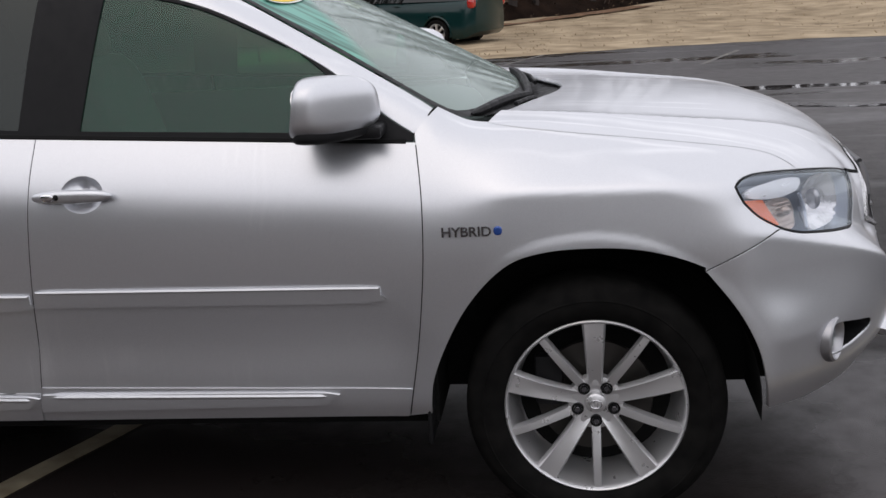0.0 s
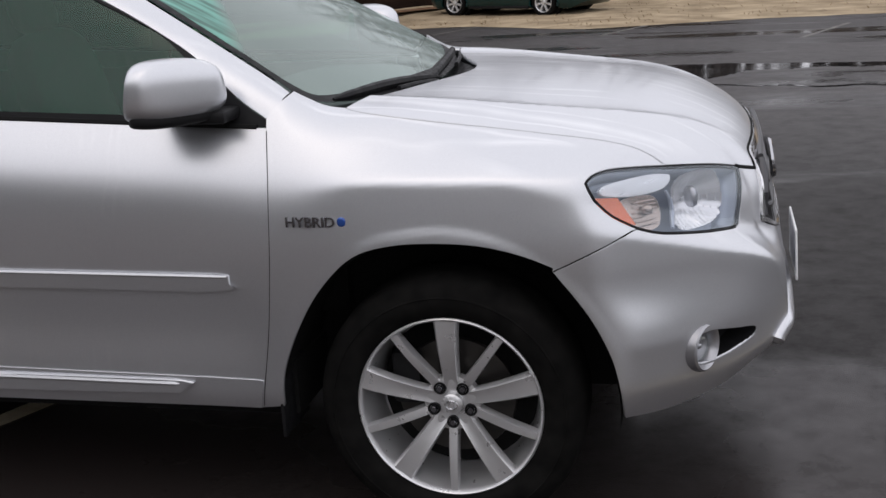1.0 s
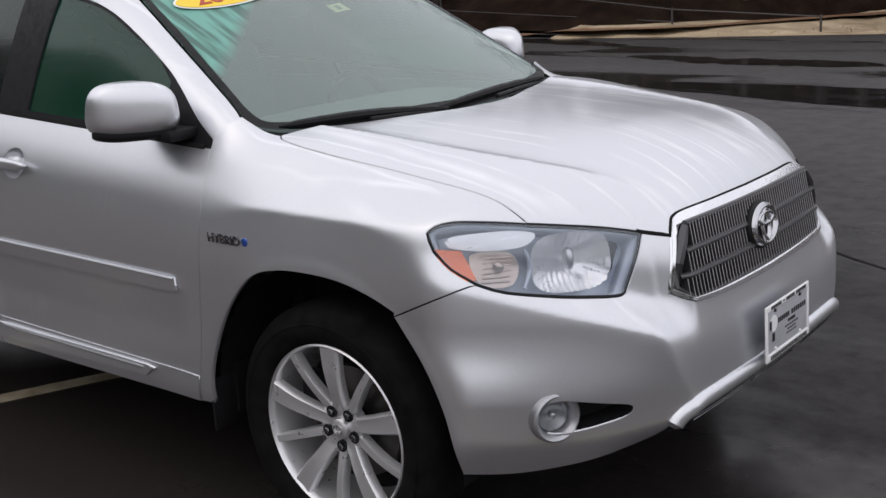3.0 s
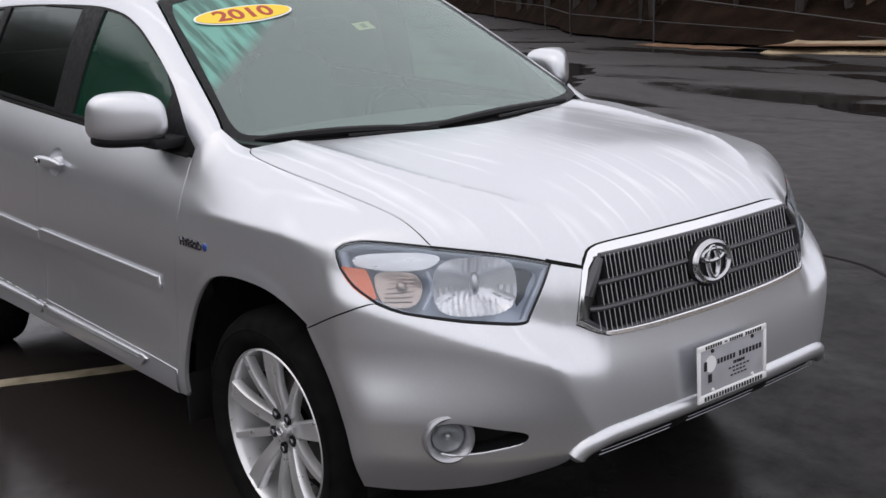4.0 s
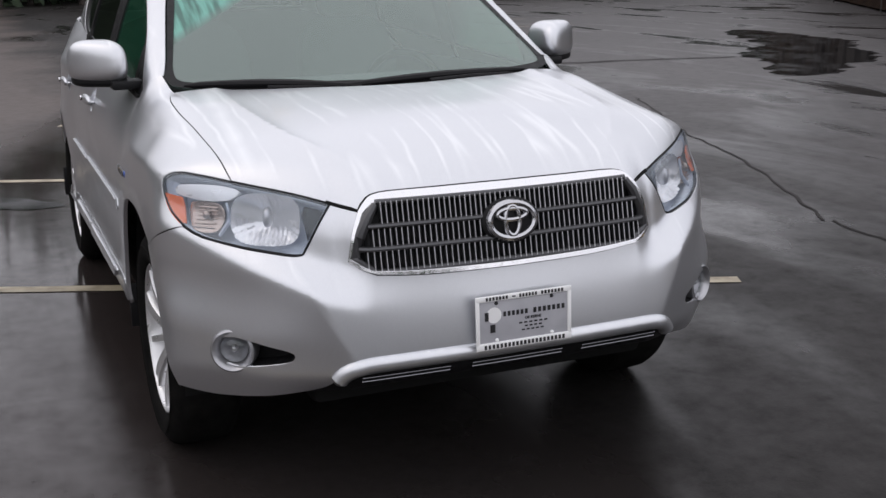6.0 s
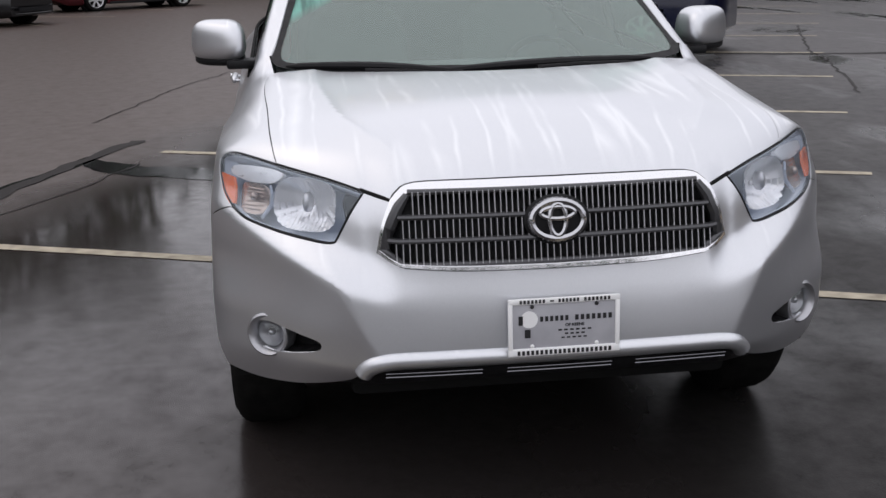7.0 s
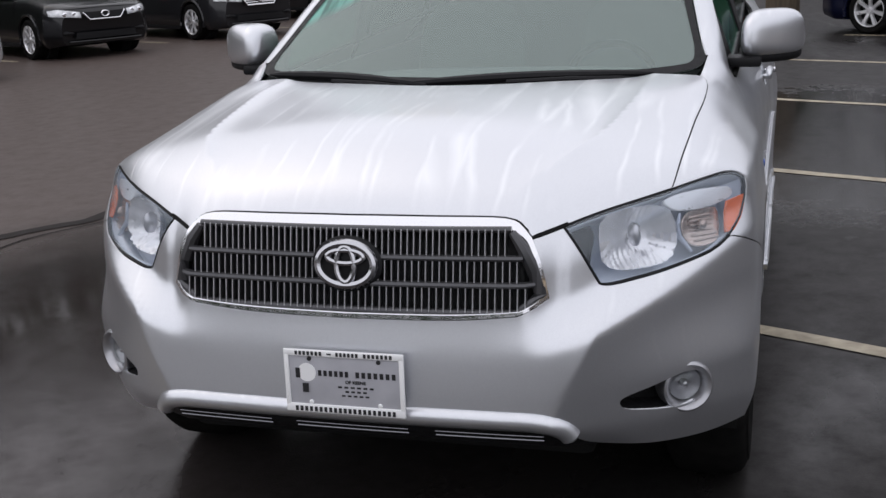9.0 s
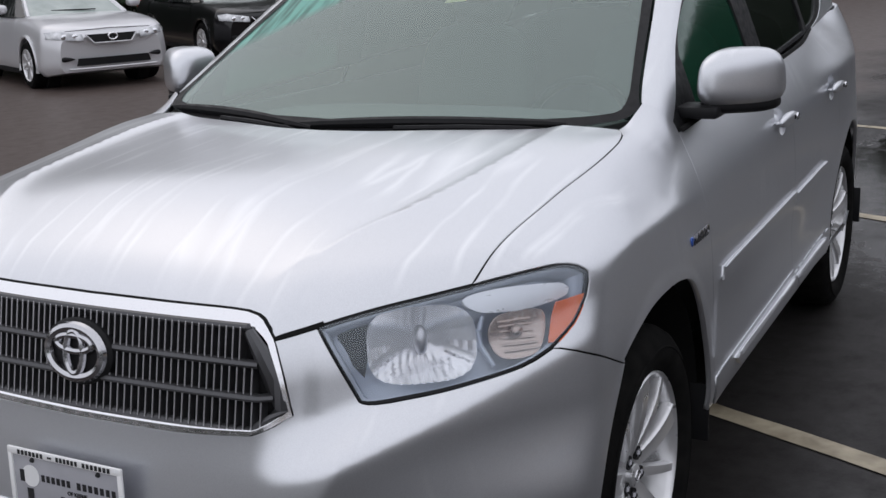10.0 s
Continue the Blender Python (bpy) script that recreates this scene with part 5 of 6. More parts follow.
first = new("wheel")
first.parent = suv
build_wheel(first)
first.location = (0.006, -0.832, 0.369)
first.scale = (1.015, 1.0, 1.015)
for x, s in ((-2.79, -1), (0.0, 1), (-2.79, 1)):
    other = copy_thing(first, pose(x, s * 0.832, 0.369, 0, 0, 0 if s < 0 else 180))

# ---- ground and markings ----
ASPHALT = material("wet_asphalt", (0.03, 0.029, 0.03), 0.25, ior=1.38)
mottle(ASPHALT, 0.45, (0.011, 0.0102, 0.0098), (0.025, 0.0233, 0.0226), detail=8.0)
b = ASPHALT.node_tree.nodes["Principled BSDF"]
co = node(ASPHALT, "ShaderNodeTexCoord")
# the older, greyer surfacing south of the car, with an uneven edge
fresh = next(l.from_node for l in ASPHALT.node_tree.links if l.to_socket == b.inputs["Base Color"])
place = node(ASPHALT, "ShaderNodeSeparateXYZ")
link(ASPHALT, co.outputs["Object"], place.inputs[0])
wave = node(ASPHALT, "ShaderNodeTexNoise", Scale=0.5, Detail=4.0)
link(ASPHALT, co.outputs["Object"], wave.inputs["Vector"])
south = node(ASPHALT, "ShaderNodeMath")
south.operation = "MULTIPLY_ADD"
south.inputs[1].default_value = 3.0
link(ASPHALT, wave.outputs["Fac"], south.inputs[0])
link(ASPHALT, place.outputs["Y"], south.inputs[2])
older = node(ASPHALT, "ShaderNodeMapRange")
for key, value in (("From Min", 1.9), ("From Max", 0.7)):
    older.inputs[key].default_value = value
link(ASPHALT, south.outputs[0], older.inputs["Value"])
# the film stands this side of the long sealed crack
slant = node(ASPHALT, "ShaderNodeVectorMath")
slant.operation = "DOT_PRODUCT"
slant.inputs[1].default_value = (0.374, 0.927, 0)
link(ASPHALT, co.outputs["Object"], slant.inputs[0])
ragged_edge = node(ASPHALT, "ShaderNodeMath")
ragged_edge.operation = "MULTIPLY_ADD"
ragged_edge.inputs[1].default_value = 1.4
link(ASPHALT, wave.outputs["Fac"], ragged_edge.inputs[0])
link(ASPHALT, slant.outputs["Value"], ragged_edge.inputs[2])
pooled = node(ASPHALT, "ShaderNodeMapRange")
for key, value in (("From Min", -3.7), ("From Max", -2.5)):
    pooled.inputs[key].default_value = value
link(ASPHALT, ragged_edge.outputs[0], pooled.inputs["Value"])
old_tone = node(ASPHALT, "ShaderNodeMix")
old_tone.data_type = "RGBA"
old_tone.inputs["A"].default_value, old_tone.inputs["B"].default_value = (0.082, 0.064, 0.057, 1), (0.027, 0.022, 0.021, 1)
link(ASPHALT, pooled.outputs["Result"], old_tone.inputs["Factor"])
worn = node(ASPHALT, "ShaderNodeMix")
worn.data_type = "RGBA"
link(ASPHALT, old_tone.outputs["Result"], worn.inputs["B"])
link(ASPHALT, older.outputs["Result"], worn.inputs["Factor"])
link(ASPHALT, fresh.outputs["Color"], worn.inputs["A"])
link(ASPHALT, worn.outputs["Result"], b.inputs["Base Color"])
gloss = node(ASPHALT, "ShaderNodeMapRange")
for key, value in (("To Min", 0.22), ("To Max", 0.38)):
    gloss.inputs[key].default_value = value
link(ASPHALT, older.outputs["Result"], gloss.inputs["Value"])
# sheen raised by position northward, to brighten the far asphalt
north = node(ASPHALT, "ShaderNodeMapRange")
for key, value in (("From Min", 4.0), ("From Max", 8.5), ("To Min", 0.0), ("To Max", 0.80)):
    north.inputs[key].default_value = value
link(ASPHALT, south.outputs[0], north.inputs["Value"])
# patches of film water, at the size of a hand
film_water = node(ASPHALT, "ShaderNodeTexNoise", Scale=6.0, Detail=8.0, Roughness=0.72)
link(ASPHALT, co.outputs["Object"], film_water.inputs["Vector"])
patch = node(ASPHALT, "ShaderNodeMapRange")
for key, value in (("From Min", 0.3), ("From Max", 0.7), ("To Min", 0.3), ("To Max", 1.6)):
    patch.inputs[key].default_value = value
link(ASPHALT, film_water.outputs["Fac"], patch.inputs["Value"])
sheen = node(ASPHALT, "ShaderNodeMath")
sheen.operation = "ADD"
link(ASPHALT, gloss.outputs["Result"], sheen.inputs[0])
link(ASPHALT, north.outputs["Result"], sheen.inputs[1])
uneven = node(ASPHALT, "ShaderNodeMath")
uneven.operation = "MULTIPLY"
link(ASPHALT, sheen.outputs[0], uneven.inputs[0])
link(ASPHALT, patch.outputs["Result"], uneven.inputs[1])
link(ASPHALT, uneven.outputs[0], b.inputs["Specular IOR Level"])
b.inputs["Specular Tint"].default_value = (1.0, 0.89, 0.885, 1)
# standing film: long smooth pools among damp, rougher stretches
flow = node(ASPHALT, "ShaderNodeMapping")
flow.inputs["Rotation"].default_value = (0, 0, radians(23))
flow.inputs["Scale"].default_value = (0.55, 1.5, 1.0)
link(ASPHALT, co.outputs["Object"], flow.inputs["Vector"])
wet = node(ASPHALT, "ShaderNodeTexNoise", Scale=0.42, Detail=7.0, Distortion=0.5)
link(ASPHALT, flow.outputs["Vector"], wet.inputs["Vector"])
wet_r = node(ASPHALT, "ShaderNodeMapRange")
for key, value in (("From Min", 0.36), ("From Max", 0.48), ("To Min", 0.16), ("To Max", 0.50)):
    wet_r.inputs[key].default_value = value
link(ASPHALT, wet.outputs["Fac"], wet_r.inputs["Value"])
dry_r = node(ASPHALT, "ShaderNodeMapRange")
for key, value in (("From Min", 0.42), ("From Max", 0.66), ("To Min", 0.07), ("To Max", 0.20)):
    dry_r.inputs[key].default_value = value
link(ASPHALT, wet.outputs["Fac"], dry_r.inputs["Value"])
either = node(ASPHALT, "ShaderNodeMix")
link(ASPHALT, older.outputs["Result"], either.inputs["Factor"])
link(ASPHALT, wet_r.outputs["Result"], either.inputs["A"])
rough_old = node(ASPHALT, "ShaderNodeMix")
rough_old.inputs["A"].default_value = 0.42
link(ASPHALT, pooled.outputs["Result"], rough_old.inputs["Factor"])
link(ASPHALT, dry_r.outputs["Result"], rough_old.inputs["B"])
link(ASPHALT, rough_old.outputs["Result"], either.inputs["B"])
# a broad sheet of standing water beside the rear of the silver car
basin = node(ASPHALT, "ShaderNodeMapping")
basin.inputs["Location"].default_value = (5.9 / 2.8, -1.45 / 1.1, 0)
basin.inputs["Scale"].default_value = (1 / 2.8, 1 / 1.1, 0)
link(ASPHALT, co.outputs["Object"], basin.inputs["Vector"])
reach = node(ASPHALT, "ShaderNodeVectorMath")
reach.operation = "LENGTH"
link(ASPHALT, basin.outputs["Vector"], reach.inputs[0])
bank = node(ASPHALT, "ShaderNodeMath")
bank.operation = "MULTIPLY_ADD"
bank.inputs[1].default_value = 1.1
link(ASPHALT, film_water.outputs["Fac"], bank.inputs[0])
link(ASPHALT, reach.outputs["Value"], bank.inputs[2])
sheet = node(ASPHALT, "ShaderNodeMapRange")
for key, value in (("From Min", 1.62), ("From Max", 1.38), ("To Min", 0.0), ("To Max", 1.0)):
    sheet.inputs[key].default_value = value
link(ASPHALT, bank.outputs[0], sheet.inputs["Value"])
flat_water = node(ASPHALT, "ShaderNodeMix")
flat_water.inputs["B"].default_value = 0.05
link(ASPHALT, sheet.outputs["Result"], flat_water.inputs["Factor"])
link(ASPHALT, either.outputs["Result"], flat_water.inputs["A"])
link(ASPHALT, flat_water.outputs["Result"], b.inputs["Roughness"])
grain = node(ASPHALT, "ShaderNodeTexNoise", Scale=140.0, Detail=3.0)
link(ASPHALT, co.outputs["Object"], grain.inputs["Vector"])
kick = node(ASPHALT, "ShaderNodeBump", Distance=0.004)
bs = node(ASPHALT, "ShaderNodeMapRange")
for key, value in (("From Min", 0.42), ("From Max", 0.62), ("To Min", 0.04), ("To Max", 0.40)):
    bs.inputs[key].default_value = value
link(ASPHALT, wet.outputs["Fac"], bs.inputs["Value"])
damp = node(ASPHALT, "ShaderNodeMapRange")
for key, value in (("To Min", 1.0), ("To Max", 0.12)):
    damp.inputs[key].default_value = value
link(ASPHALT, older.outputs["Result"], damp.inputs["Value"])
calm = node(ASPHALT, "ShaderNodeMath")
calm.operation = "MULTIPLY"
link(ASPHALT, bs.outputs["Result"], calm.inputs[0])
link(ASPHALT, damp.outputs["Result"], calm.inputs[1])
link(ASPHALT, calm.outputs[0], kick.inputs["Strength"])
link(ASPHALT, grain.outputs["Fac"], kick.inputs["Height"])
link(ASPHALT, kick.outputs["Normal"], b.inputs["Normal"])
WATER = material("puddle_water", (0.012, 0.012, 0.013), 0.03)
mottle(WATER, 2.5, 0.04, 0.20, "Roughness")
LINE = material("worn_line_paint", (0.5, 0.46, 0.38), 0.5)
mottle(LINE, 9.0, (0.20, 0.165, 0.11), (0.46, 0.40, 0.29), detail=8.0)
FADED = material("faded_line_paint", (0.12, 0.11, 0.10), 0.4)
mottle(FADED, 7.0, (0.03, 0.028, 0.026), (0.26, 0.24, 0.21), detail=8.0)
TAR = material("tar_sealed_crack", (0.010, 0.007, 0.006), 0.55)
TAR.node_tree.nodes["Principled BSDF"].inputs["Specular IOR Level"].default_value = 0.12
DEAD_GRASS = material("dead_grass_and_sand", (0.25, 0.19, 0.12), 0.9)
mottle(DEAD_GRASS, 1.3, (0.20, 0.145, 0.082), (0.46, 0.36, 0.235), detail=9.0)
bumpy(DEAD_GRASS, 30.0, 0.4, 0.03)
BARK = material("wet_bark", (0.035, 0.028, 0.024), 0.8)
mottle(BARK, 3.0, (0.012, 0.009, 0.008), (0.045, 0.034, 0.029), stretch=(4, 4, 0.5))
LEAVES = material("dead_brush", (0.06, 0.036, 0.022), 0.9)
mottle(LEAVES, 2.0, (0.022, 0.014, 0.010), (0.085, 0.05, 0.03))
LITTER = material("leaf_litter", (0.02, 0.013, 0.009), 0.95)
mottle(LITTER, 1.6, (0.007, 0.0042, 0.003), (0.024, 0.0145, 0.010), detail=9.0)
LITTER.node_tree.nodes["Principled BSDF"].inputs["Specular IOR Level"].default_value = 0.05
bumpy(LITTER, 20.0, 0.9, 0.06)
PINE = material("pine_needles", (0.03, 0.05, 0.025), 0.8)
mottle(PINE, 4.0, (0.015, 0.028, 0.014), (0.045, 0.07, 0.035))
TIMBER = material("weathered_timber", (0.16, 0.12, 0.075), 0.75)
mottle(TIMBER, 3.0, (0.06, 0.046, 0.03), (0.12, 0.092, 0.06), stretch=(8, 8, 0.6))
STEEL = material("weathered_steel", (0.075, 0.07, 0.068), 0.6, 0.5)

FALL, BREAK, END = 0.035, 8.0, 26.0


def ground_z(y):
    """The car park falls away gently to the north."""
    return -FALL * (min(max(y, BREAK), END) - BREAK)


bm = bmesh.new()
rows = [[bm.verts.new((x, y, ground_z(y))) for x in (-600, 0, 600)] for y in (-600, 0, BREAK, END, 600)]
for a, b_ in zip(rows, rows[1:]):
    for j in range(2):
        bm.faces.new((a[j], a[j + 1], b_[j + 1], b_[j]))
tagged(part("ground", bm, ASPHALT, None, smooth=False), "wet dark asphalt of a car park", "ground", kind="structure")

U, W = Vector((0.395, 0.919, 0)), Vector((-0.919, 0.395, 0))
START = Vector((-2.94, -2.97, 0))


def ribbon(points, width, z, ragged=0.0):
    """A flat strip on the ground along points."""
    bm = bmesh.new()
    pts = [Vector((p[0], p[1], 0)) for p in points]
    rows = []
    for i, p in enumerate(pts):
        t = (pts[min(i + 1, len(pts) - 1)] - pts[max(i - 1, 0)]).normalized()
        side = Vector((-t.y, t.x, 0))
        w = width(i / (len(pts) - 1)) if callable(width) else width
        a = w * (0.5 + ragged * noise.noise((p.x * 3, p.y * 3, 1)))
        c = w * (0.5 + ragged * noise.noise((p.x * 3, p.y * 3, 7)))
        rows.append((bm.verts.new(p + side * a + Vector((0, 0, z))), bm.verts.new(p - side * c + Vector((0, 0, z)))))
    for a, b in zip(rows, rows[1:]):
        bm.faces.new((a[0], a[1], b[1], b[0]))
    return bm


def along(a, b, n):
    a, b = Vector(a), Vector(b)
    return [a.lerp(b, i / (n - 1)) for i in range(n)]


for k in range(-3, 9):
    a = START + W * (3.0 * k)
    tagged(part("parking_line", ribbon(along(a, a + U * 5.5, 60), 0.10, 0.004, 0.10), LINE, None, smooth=False), "worn cream stall line painted on wet asphalt", "road marking", "parking lines", "structure")
for k in range(0, 9):
    a = Vector((-12.6, -10.9, 0)) + W * (3.0 * k)
    tagged(part("parking_line", ribbon(along(a, a - U * 5.5, 40), 0.10, 0.004, 0.10), LINE, None, smooth=False), "worn cream stall line painted on wet asphalt", "road marking", "parking lines", "structure")
for k in range(-1, 2):
    a = Vector((-0.1, 15.2, 0)) + W * (3.0 * k)
    tagged(part("parking_line", ribbon(along(a, a - U * 2.0, 40), 0.07, 0.004, 0.25), FADED, None, smooth=False), "worn cream stall line painted on wet asphalt", "road marking", "parking lines", "structure")


def wander(points, amount, step=0.12, seed=0.0):
    p = spline([(x, y, 0) for x, y in points], step=step)
    return [(q[0] + amount * noise.noise((i * 0.35, seed, 0)) + amount * 2 * noise.noise((i * 0.06, seed, 3)), q[1] + amount * noise.noise((i * 0.35, seed, 9)) + amount * 2 * noise.noise((i * 0.06, seed, 5))) for i, q in enumerate(p)]


for i, (pts, w) in enumerate((([(-1.6, 3.4), (-1.22, 3.31), (-0.39, 3.08), (0.8, 2.5)], 0.02), ([(-7.4, 5.6), (-6.6, 5.25), (-3.8, 4.23), (-1.6, 3.4)], 0.02),
                              ([(-12.6, 4.2), (-12.27, 5.35), (-11.82, 6.35), (-11.5, 7.6), (-11.2, 9.5)], 0.16), ([(-17.0, 8.7), (-14.2, 7.6), (-12.2, 6.8), (-11.0, 6.47), (-9.0, 5.8), (-7.6, 5.23)], 0.035), ([(-6.3, -2.05), (-5.2, -2.4), (-3.72, -2.95), (-2.65, -3.28), (-2.08, -3.66), (-0.9, -4.3)], 0.12), ([(-5.2, -1.9), (-3.2, -2.74), (-2.36, -3.3), (-1.64, -3.4), (-0.6, -3.9)], 0.018), ([(-7.5, -2.6), (-9.5, -2.2), (-12, -1.5)], 0.02))):
    tagged(part("crack", ribbon(wander(pts, 0.05, 0.1, i * 3.3), w, 0.0045, 0.35), TAR, None, smooth=False), "dark sealed crack in the asphalt", "crack", "cracks", "structure")


def puddle(points, width, seed, calm=1.0):
    """A long shallow pool with gently wavering banks."""
    line = spline([(x, y, 0) for x, y in points], step=0.08)
    bm = bmesh.new()
    rows = []
    for i, q in enumerate(line):
        t = Vector(line[min(i + 1, len(line) - 1)] - line[max(i - 1, 0)]).normalized()
        side = Vector((-t.y, t.x, 0))
        w = 0.5 * width(i / (len(line) - 1))
        wave = lambda k: 1 + calm * (0.55 * noise.noise((q[0] * 0.8, q[1] * 0.8, seed + k)) + 0.35 * noise.noise((q[0] * 2.3, q[1] * 2.3, seed + k))) + calm ** 2 * 0.25 * noise.noise((q[0] * 6.5, q[1] * 6.5, seed + k))
        rows.append([bm.verts.new(Vector((q[0], q[1], 0.003)) + side * w * wave(1)), bm.verts.new(Vector((q[0], q[1], 0.003)) - side * w * wave(5))])
    for a, b in zip(rows, rows[1:]):
        bm.faces.new((a[0], a[1], b[1], b[0]))
    tagged(part("puddle", bm, WATER, None, smooth=False), "shallow rain puddle on the asphalt", "puddle", "puddles", "structure")


taper = lambda w: (lambda t: max(0.02, w * math.sin(math.pi * min(1, max(0, t))) ** 0.5))
puddle([(14.0, 7.0), (8.0, 7.8), (4.5, 8.2), (2.6, 8.45), (1.0, 8.65), (-0.8, 8.75), (-2.4, 8.9), (-4.6, 9.2)], taper(2.0), 5.0, 0.35)
puddle([(-2.6, 11.6), (-4.5, 11.7), (-6.5, 12.1)], taper(0.8), 6.0)
puddle([(-4.3, -0.9), (-4.7, -1.5), (-5.0, -2.05), (-5.5, -2.35)], taper(0.42), 8.0)
puddle([(-5.9, -2.2), (-5.2, -2.42), (-4.2, -2.80), (-3.3, -3.08)], taper(0.16), 9.0)
puddle([(-8.6, 3.0), (-9.6, 3.3), (-10.8, 3.9), (-12.4, 5.2)], taper(1.5), 23.0)
puddle([(-7.4, 13.6), (-9.5, 14.2), (-12.5, 14.4)], taper(0.7), 13.0)
puddle([(-8.4, 8.6), (-10.2, 10.2), (-13, 12.0), (-16.5, 13.2)], taper(1.7), 17.0)

# ---- verge, rail and woods ----
FOOT = [(-40, 31), (-30, 25.5), (-20, 19.6), (-16.5, 17.0), (-12, 15.7), (-9, 15.45), (-7.2, 16.2), (-5.5, 17.8), (-4, 19.2), (-1.0, 20.8), (1.0, 23.5), (3, 27), (8, 30), (20, 33), (45, 36)]


def foot(x):
    """Where the wooded bank begins."""
    return float(np.interp(x, [p[0] for p in FOOT], [p[1] for p in FOOT]))


def kerb_line(x):
    """The edge of the asphalt before the verge."""
    near = np.interp(x, (-9, -6, -3.4, -1.4, 0.2, 4.0, 5.2, 9.0), (14.6, 15.4, 15.9, 14.7, 14.9, 15.6, 15.2, 15.0))
    return min(float(near), foot(x) - (0.5 if x < -6 else 0.8)) + 0.25 * noise.noise((x * 0.4, 0, 0)) + 0.12 * noise.noise((x * 2.0, 4, 0))


def bank_height(x):
    return 0.6 + 3.4 / (1 + math.exp((x + 1.5) / 1.2))


bm = bmesh.new()
rows = []
for i in range(100):
    x = 30 - i * 0.4
    near, far = kerb_line(x), foot(x) + 0.3
    rows.append([bm.verts.new((x, near + d * (far - near), h + (0.10 * noise.noise((x * 0.7, d * 4, 2)) * min(1.0, (far - near) / 3) if h > 0.03 else 0))) for d, h in ((0, 0.006), (0.08, 0.03), (0.25, 0.06), (0.5, 0.13), (0.75, 0.15), (1.0, 0.18))])
for a, b in zip(rows, rows[1:]):
    for j in range(5):
        bm.faces.new((a[j], a[j + 1], b[j + 1], b[j]))
tagged(part("verge", bm, DEAD_GRASS, None), "strip of dead tan grass and sand beside the asphalt", "grass", kind="structure")

# fallen leaves gathered along the foot of the woods
LEAF_EDGE = material("wet_orange_leaves", (0.15, 0.075, 0.03), 0.8)
mottle(LEAF_EDGE, 5.0, (0.09, 0.042, 0.02), (0.24, 0.13, 0.06))
edge_bm = ribbon([(x, foot(x) - 0.42) for x in np.arange(-13, 2.1, 0.3)], 0.60, 0.12, 0.35)
for v in edge_bm.verts:
    v.co.z = float(np.interp(v.co.x, (-10.5, -9.5, -7.5, -5.0), (0.02, 0.13, 0.14, 0.19)))
tagged(part("leaf_litter", edge_bm, LEAF_EDGE, None), "band of wet orange-brown leaves along the foot of the woods", "leaves", kind="structure")

# steep bank of brown leaf litter under the trees
bm = bmesh.new()
rows = []
for i in range(140):
    x = 40 - i * 0.6
    y, top = foot(x) + 0.35 * noise.noise((x * 0.6, 8, 0)), bank_height(x)
    rows.append([bm.verts.new((x + 0.2 * noise.noise((x, d * 9, 1)), y + d * 9, top * math.sin(min(1, d * 1.3) * math.pi / 2) + 0.05 + 0.30 * d * noise.noise((x * 0.5, d * 7, 3)))) for d in (0, 0.06, 0.14, 0.25, 0.38, 0.55, 0.75, 1.0, 2.0)])
for a, b in zip(rows, rows[1:]):
    for j in range(8):
        bm.faces.new((a[j], a[j + 1], b[j + 1], b[j]))
tagged(part("wooded_bank", bm, LITTER, None), "steep bank of dark brown leaf litter under the trees", "bank", kind="structure")

# short dead grass blades on the verge
rng = random.Random(4)
blades_v, blades_f = [], []
for _ in range(1500):
    x = rng.uniform(-9, 9)
    edge = kerb_line(x)
    y = edge + 0.2 + rng.random() ** 1.3 * max(0.3, foot(x) - edge)
    h, a, l = rng.uniform(0.015, 0.045), rng.uniform(0, 6.28), rng.uniform(-0.06, 0.06)
    z = 0.03 + 0.025 * (y - edge)
    k = len(blades_v)
    dx, dy = 0.012 * math.cos(a), 0.012 * math.sin(a)
    blades_v += [(x - dx, y - dy, z), (x + dx, y + dy, z), (x + l, y + l * 0.7, z + h)]
    blades_f.append((k, k + 1, k + 2))
mesh = bpy.data.meshes.new("grass")
mesh.from_pydata(blades_v, [], blades_f)
tagged(as_object("grass", mesh, DEAD_GRASS), "short dead tan grass blades", "grass", kind="stuff")

rail = thing("pipe_rail", "low dark weathered steel pipe rail along the edge of the woods", "railing")
posts = ((-5.2, 16.0, 0.30), (-7.84, 15.85, 0.45), (-13.0, 15.75, 1.0), (-16.3, 16.7, 1.15), (-19.7, 19.2, 1.25), (-25.0, 22.3, 1.3))
for x, y, h in posts:
    part("post", tube([(x, y, 0.0), (x, y, h)], 0.02, 8), STEEL, rail)
part("top_rail", tube([(x, y, h - 0.03) for x, y, h in posts], 0.013, 8), STEEL, rail)
part("lower_rail", tube([(x, y, h * 0.45) for x, y, h in posts[1:]], 0.009, 8), STEEL, rail)


def woods(name, label, count, place, seed, height=(9, 16)):
    """Bare tapered trunks with limbs, joined."""
    r = random.Random(seed)
    vs, fs = [], []

    def limb(a, b, r0, r1, n=5):
        a, b = Vector(a), Vector(b)
        t = (b - a).normalized()
        u = t.orthogonal().normalized()
        w = t.cross(u)
        k = len(vs)
        for p, rad in ((a, r0), (b, r1)):
            for j in range(n):
                q = 2 * math.pi * j / n
                vs.append(tuple(p + rad * (math.cos(q) * u + math.sin(q) * w)))
        for j in range(n):
            fs.append((k + j, k + (j + 1) % n, k + n + (j + 1) % n, k + n + j))

    for _ in range(count):
        x, y = place(r)
        h = r.uniform(*height)
        rad = r.uniform(0.05, 0.19)
        lean = Vector((r.uniform(-0.06, 0.06), r.uniform(-0.06, 0.06), 1))
        base = Vector((x, y, -0.1))
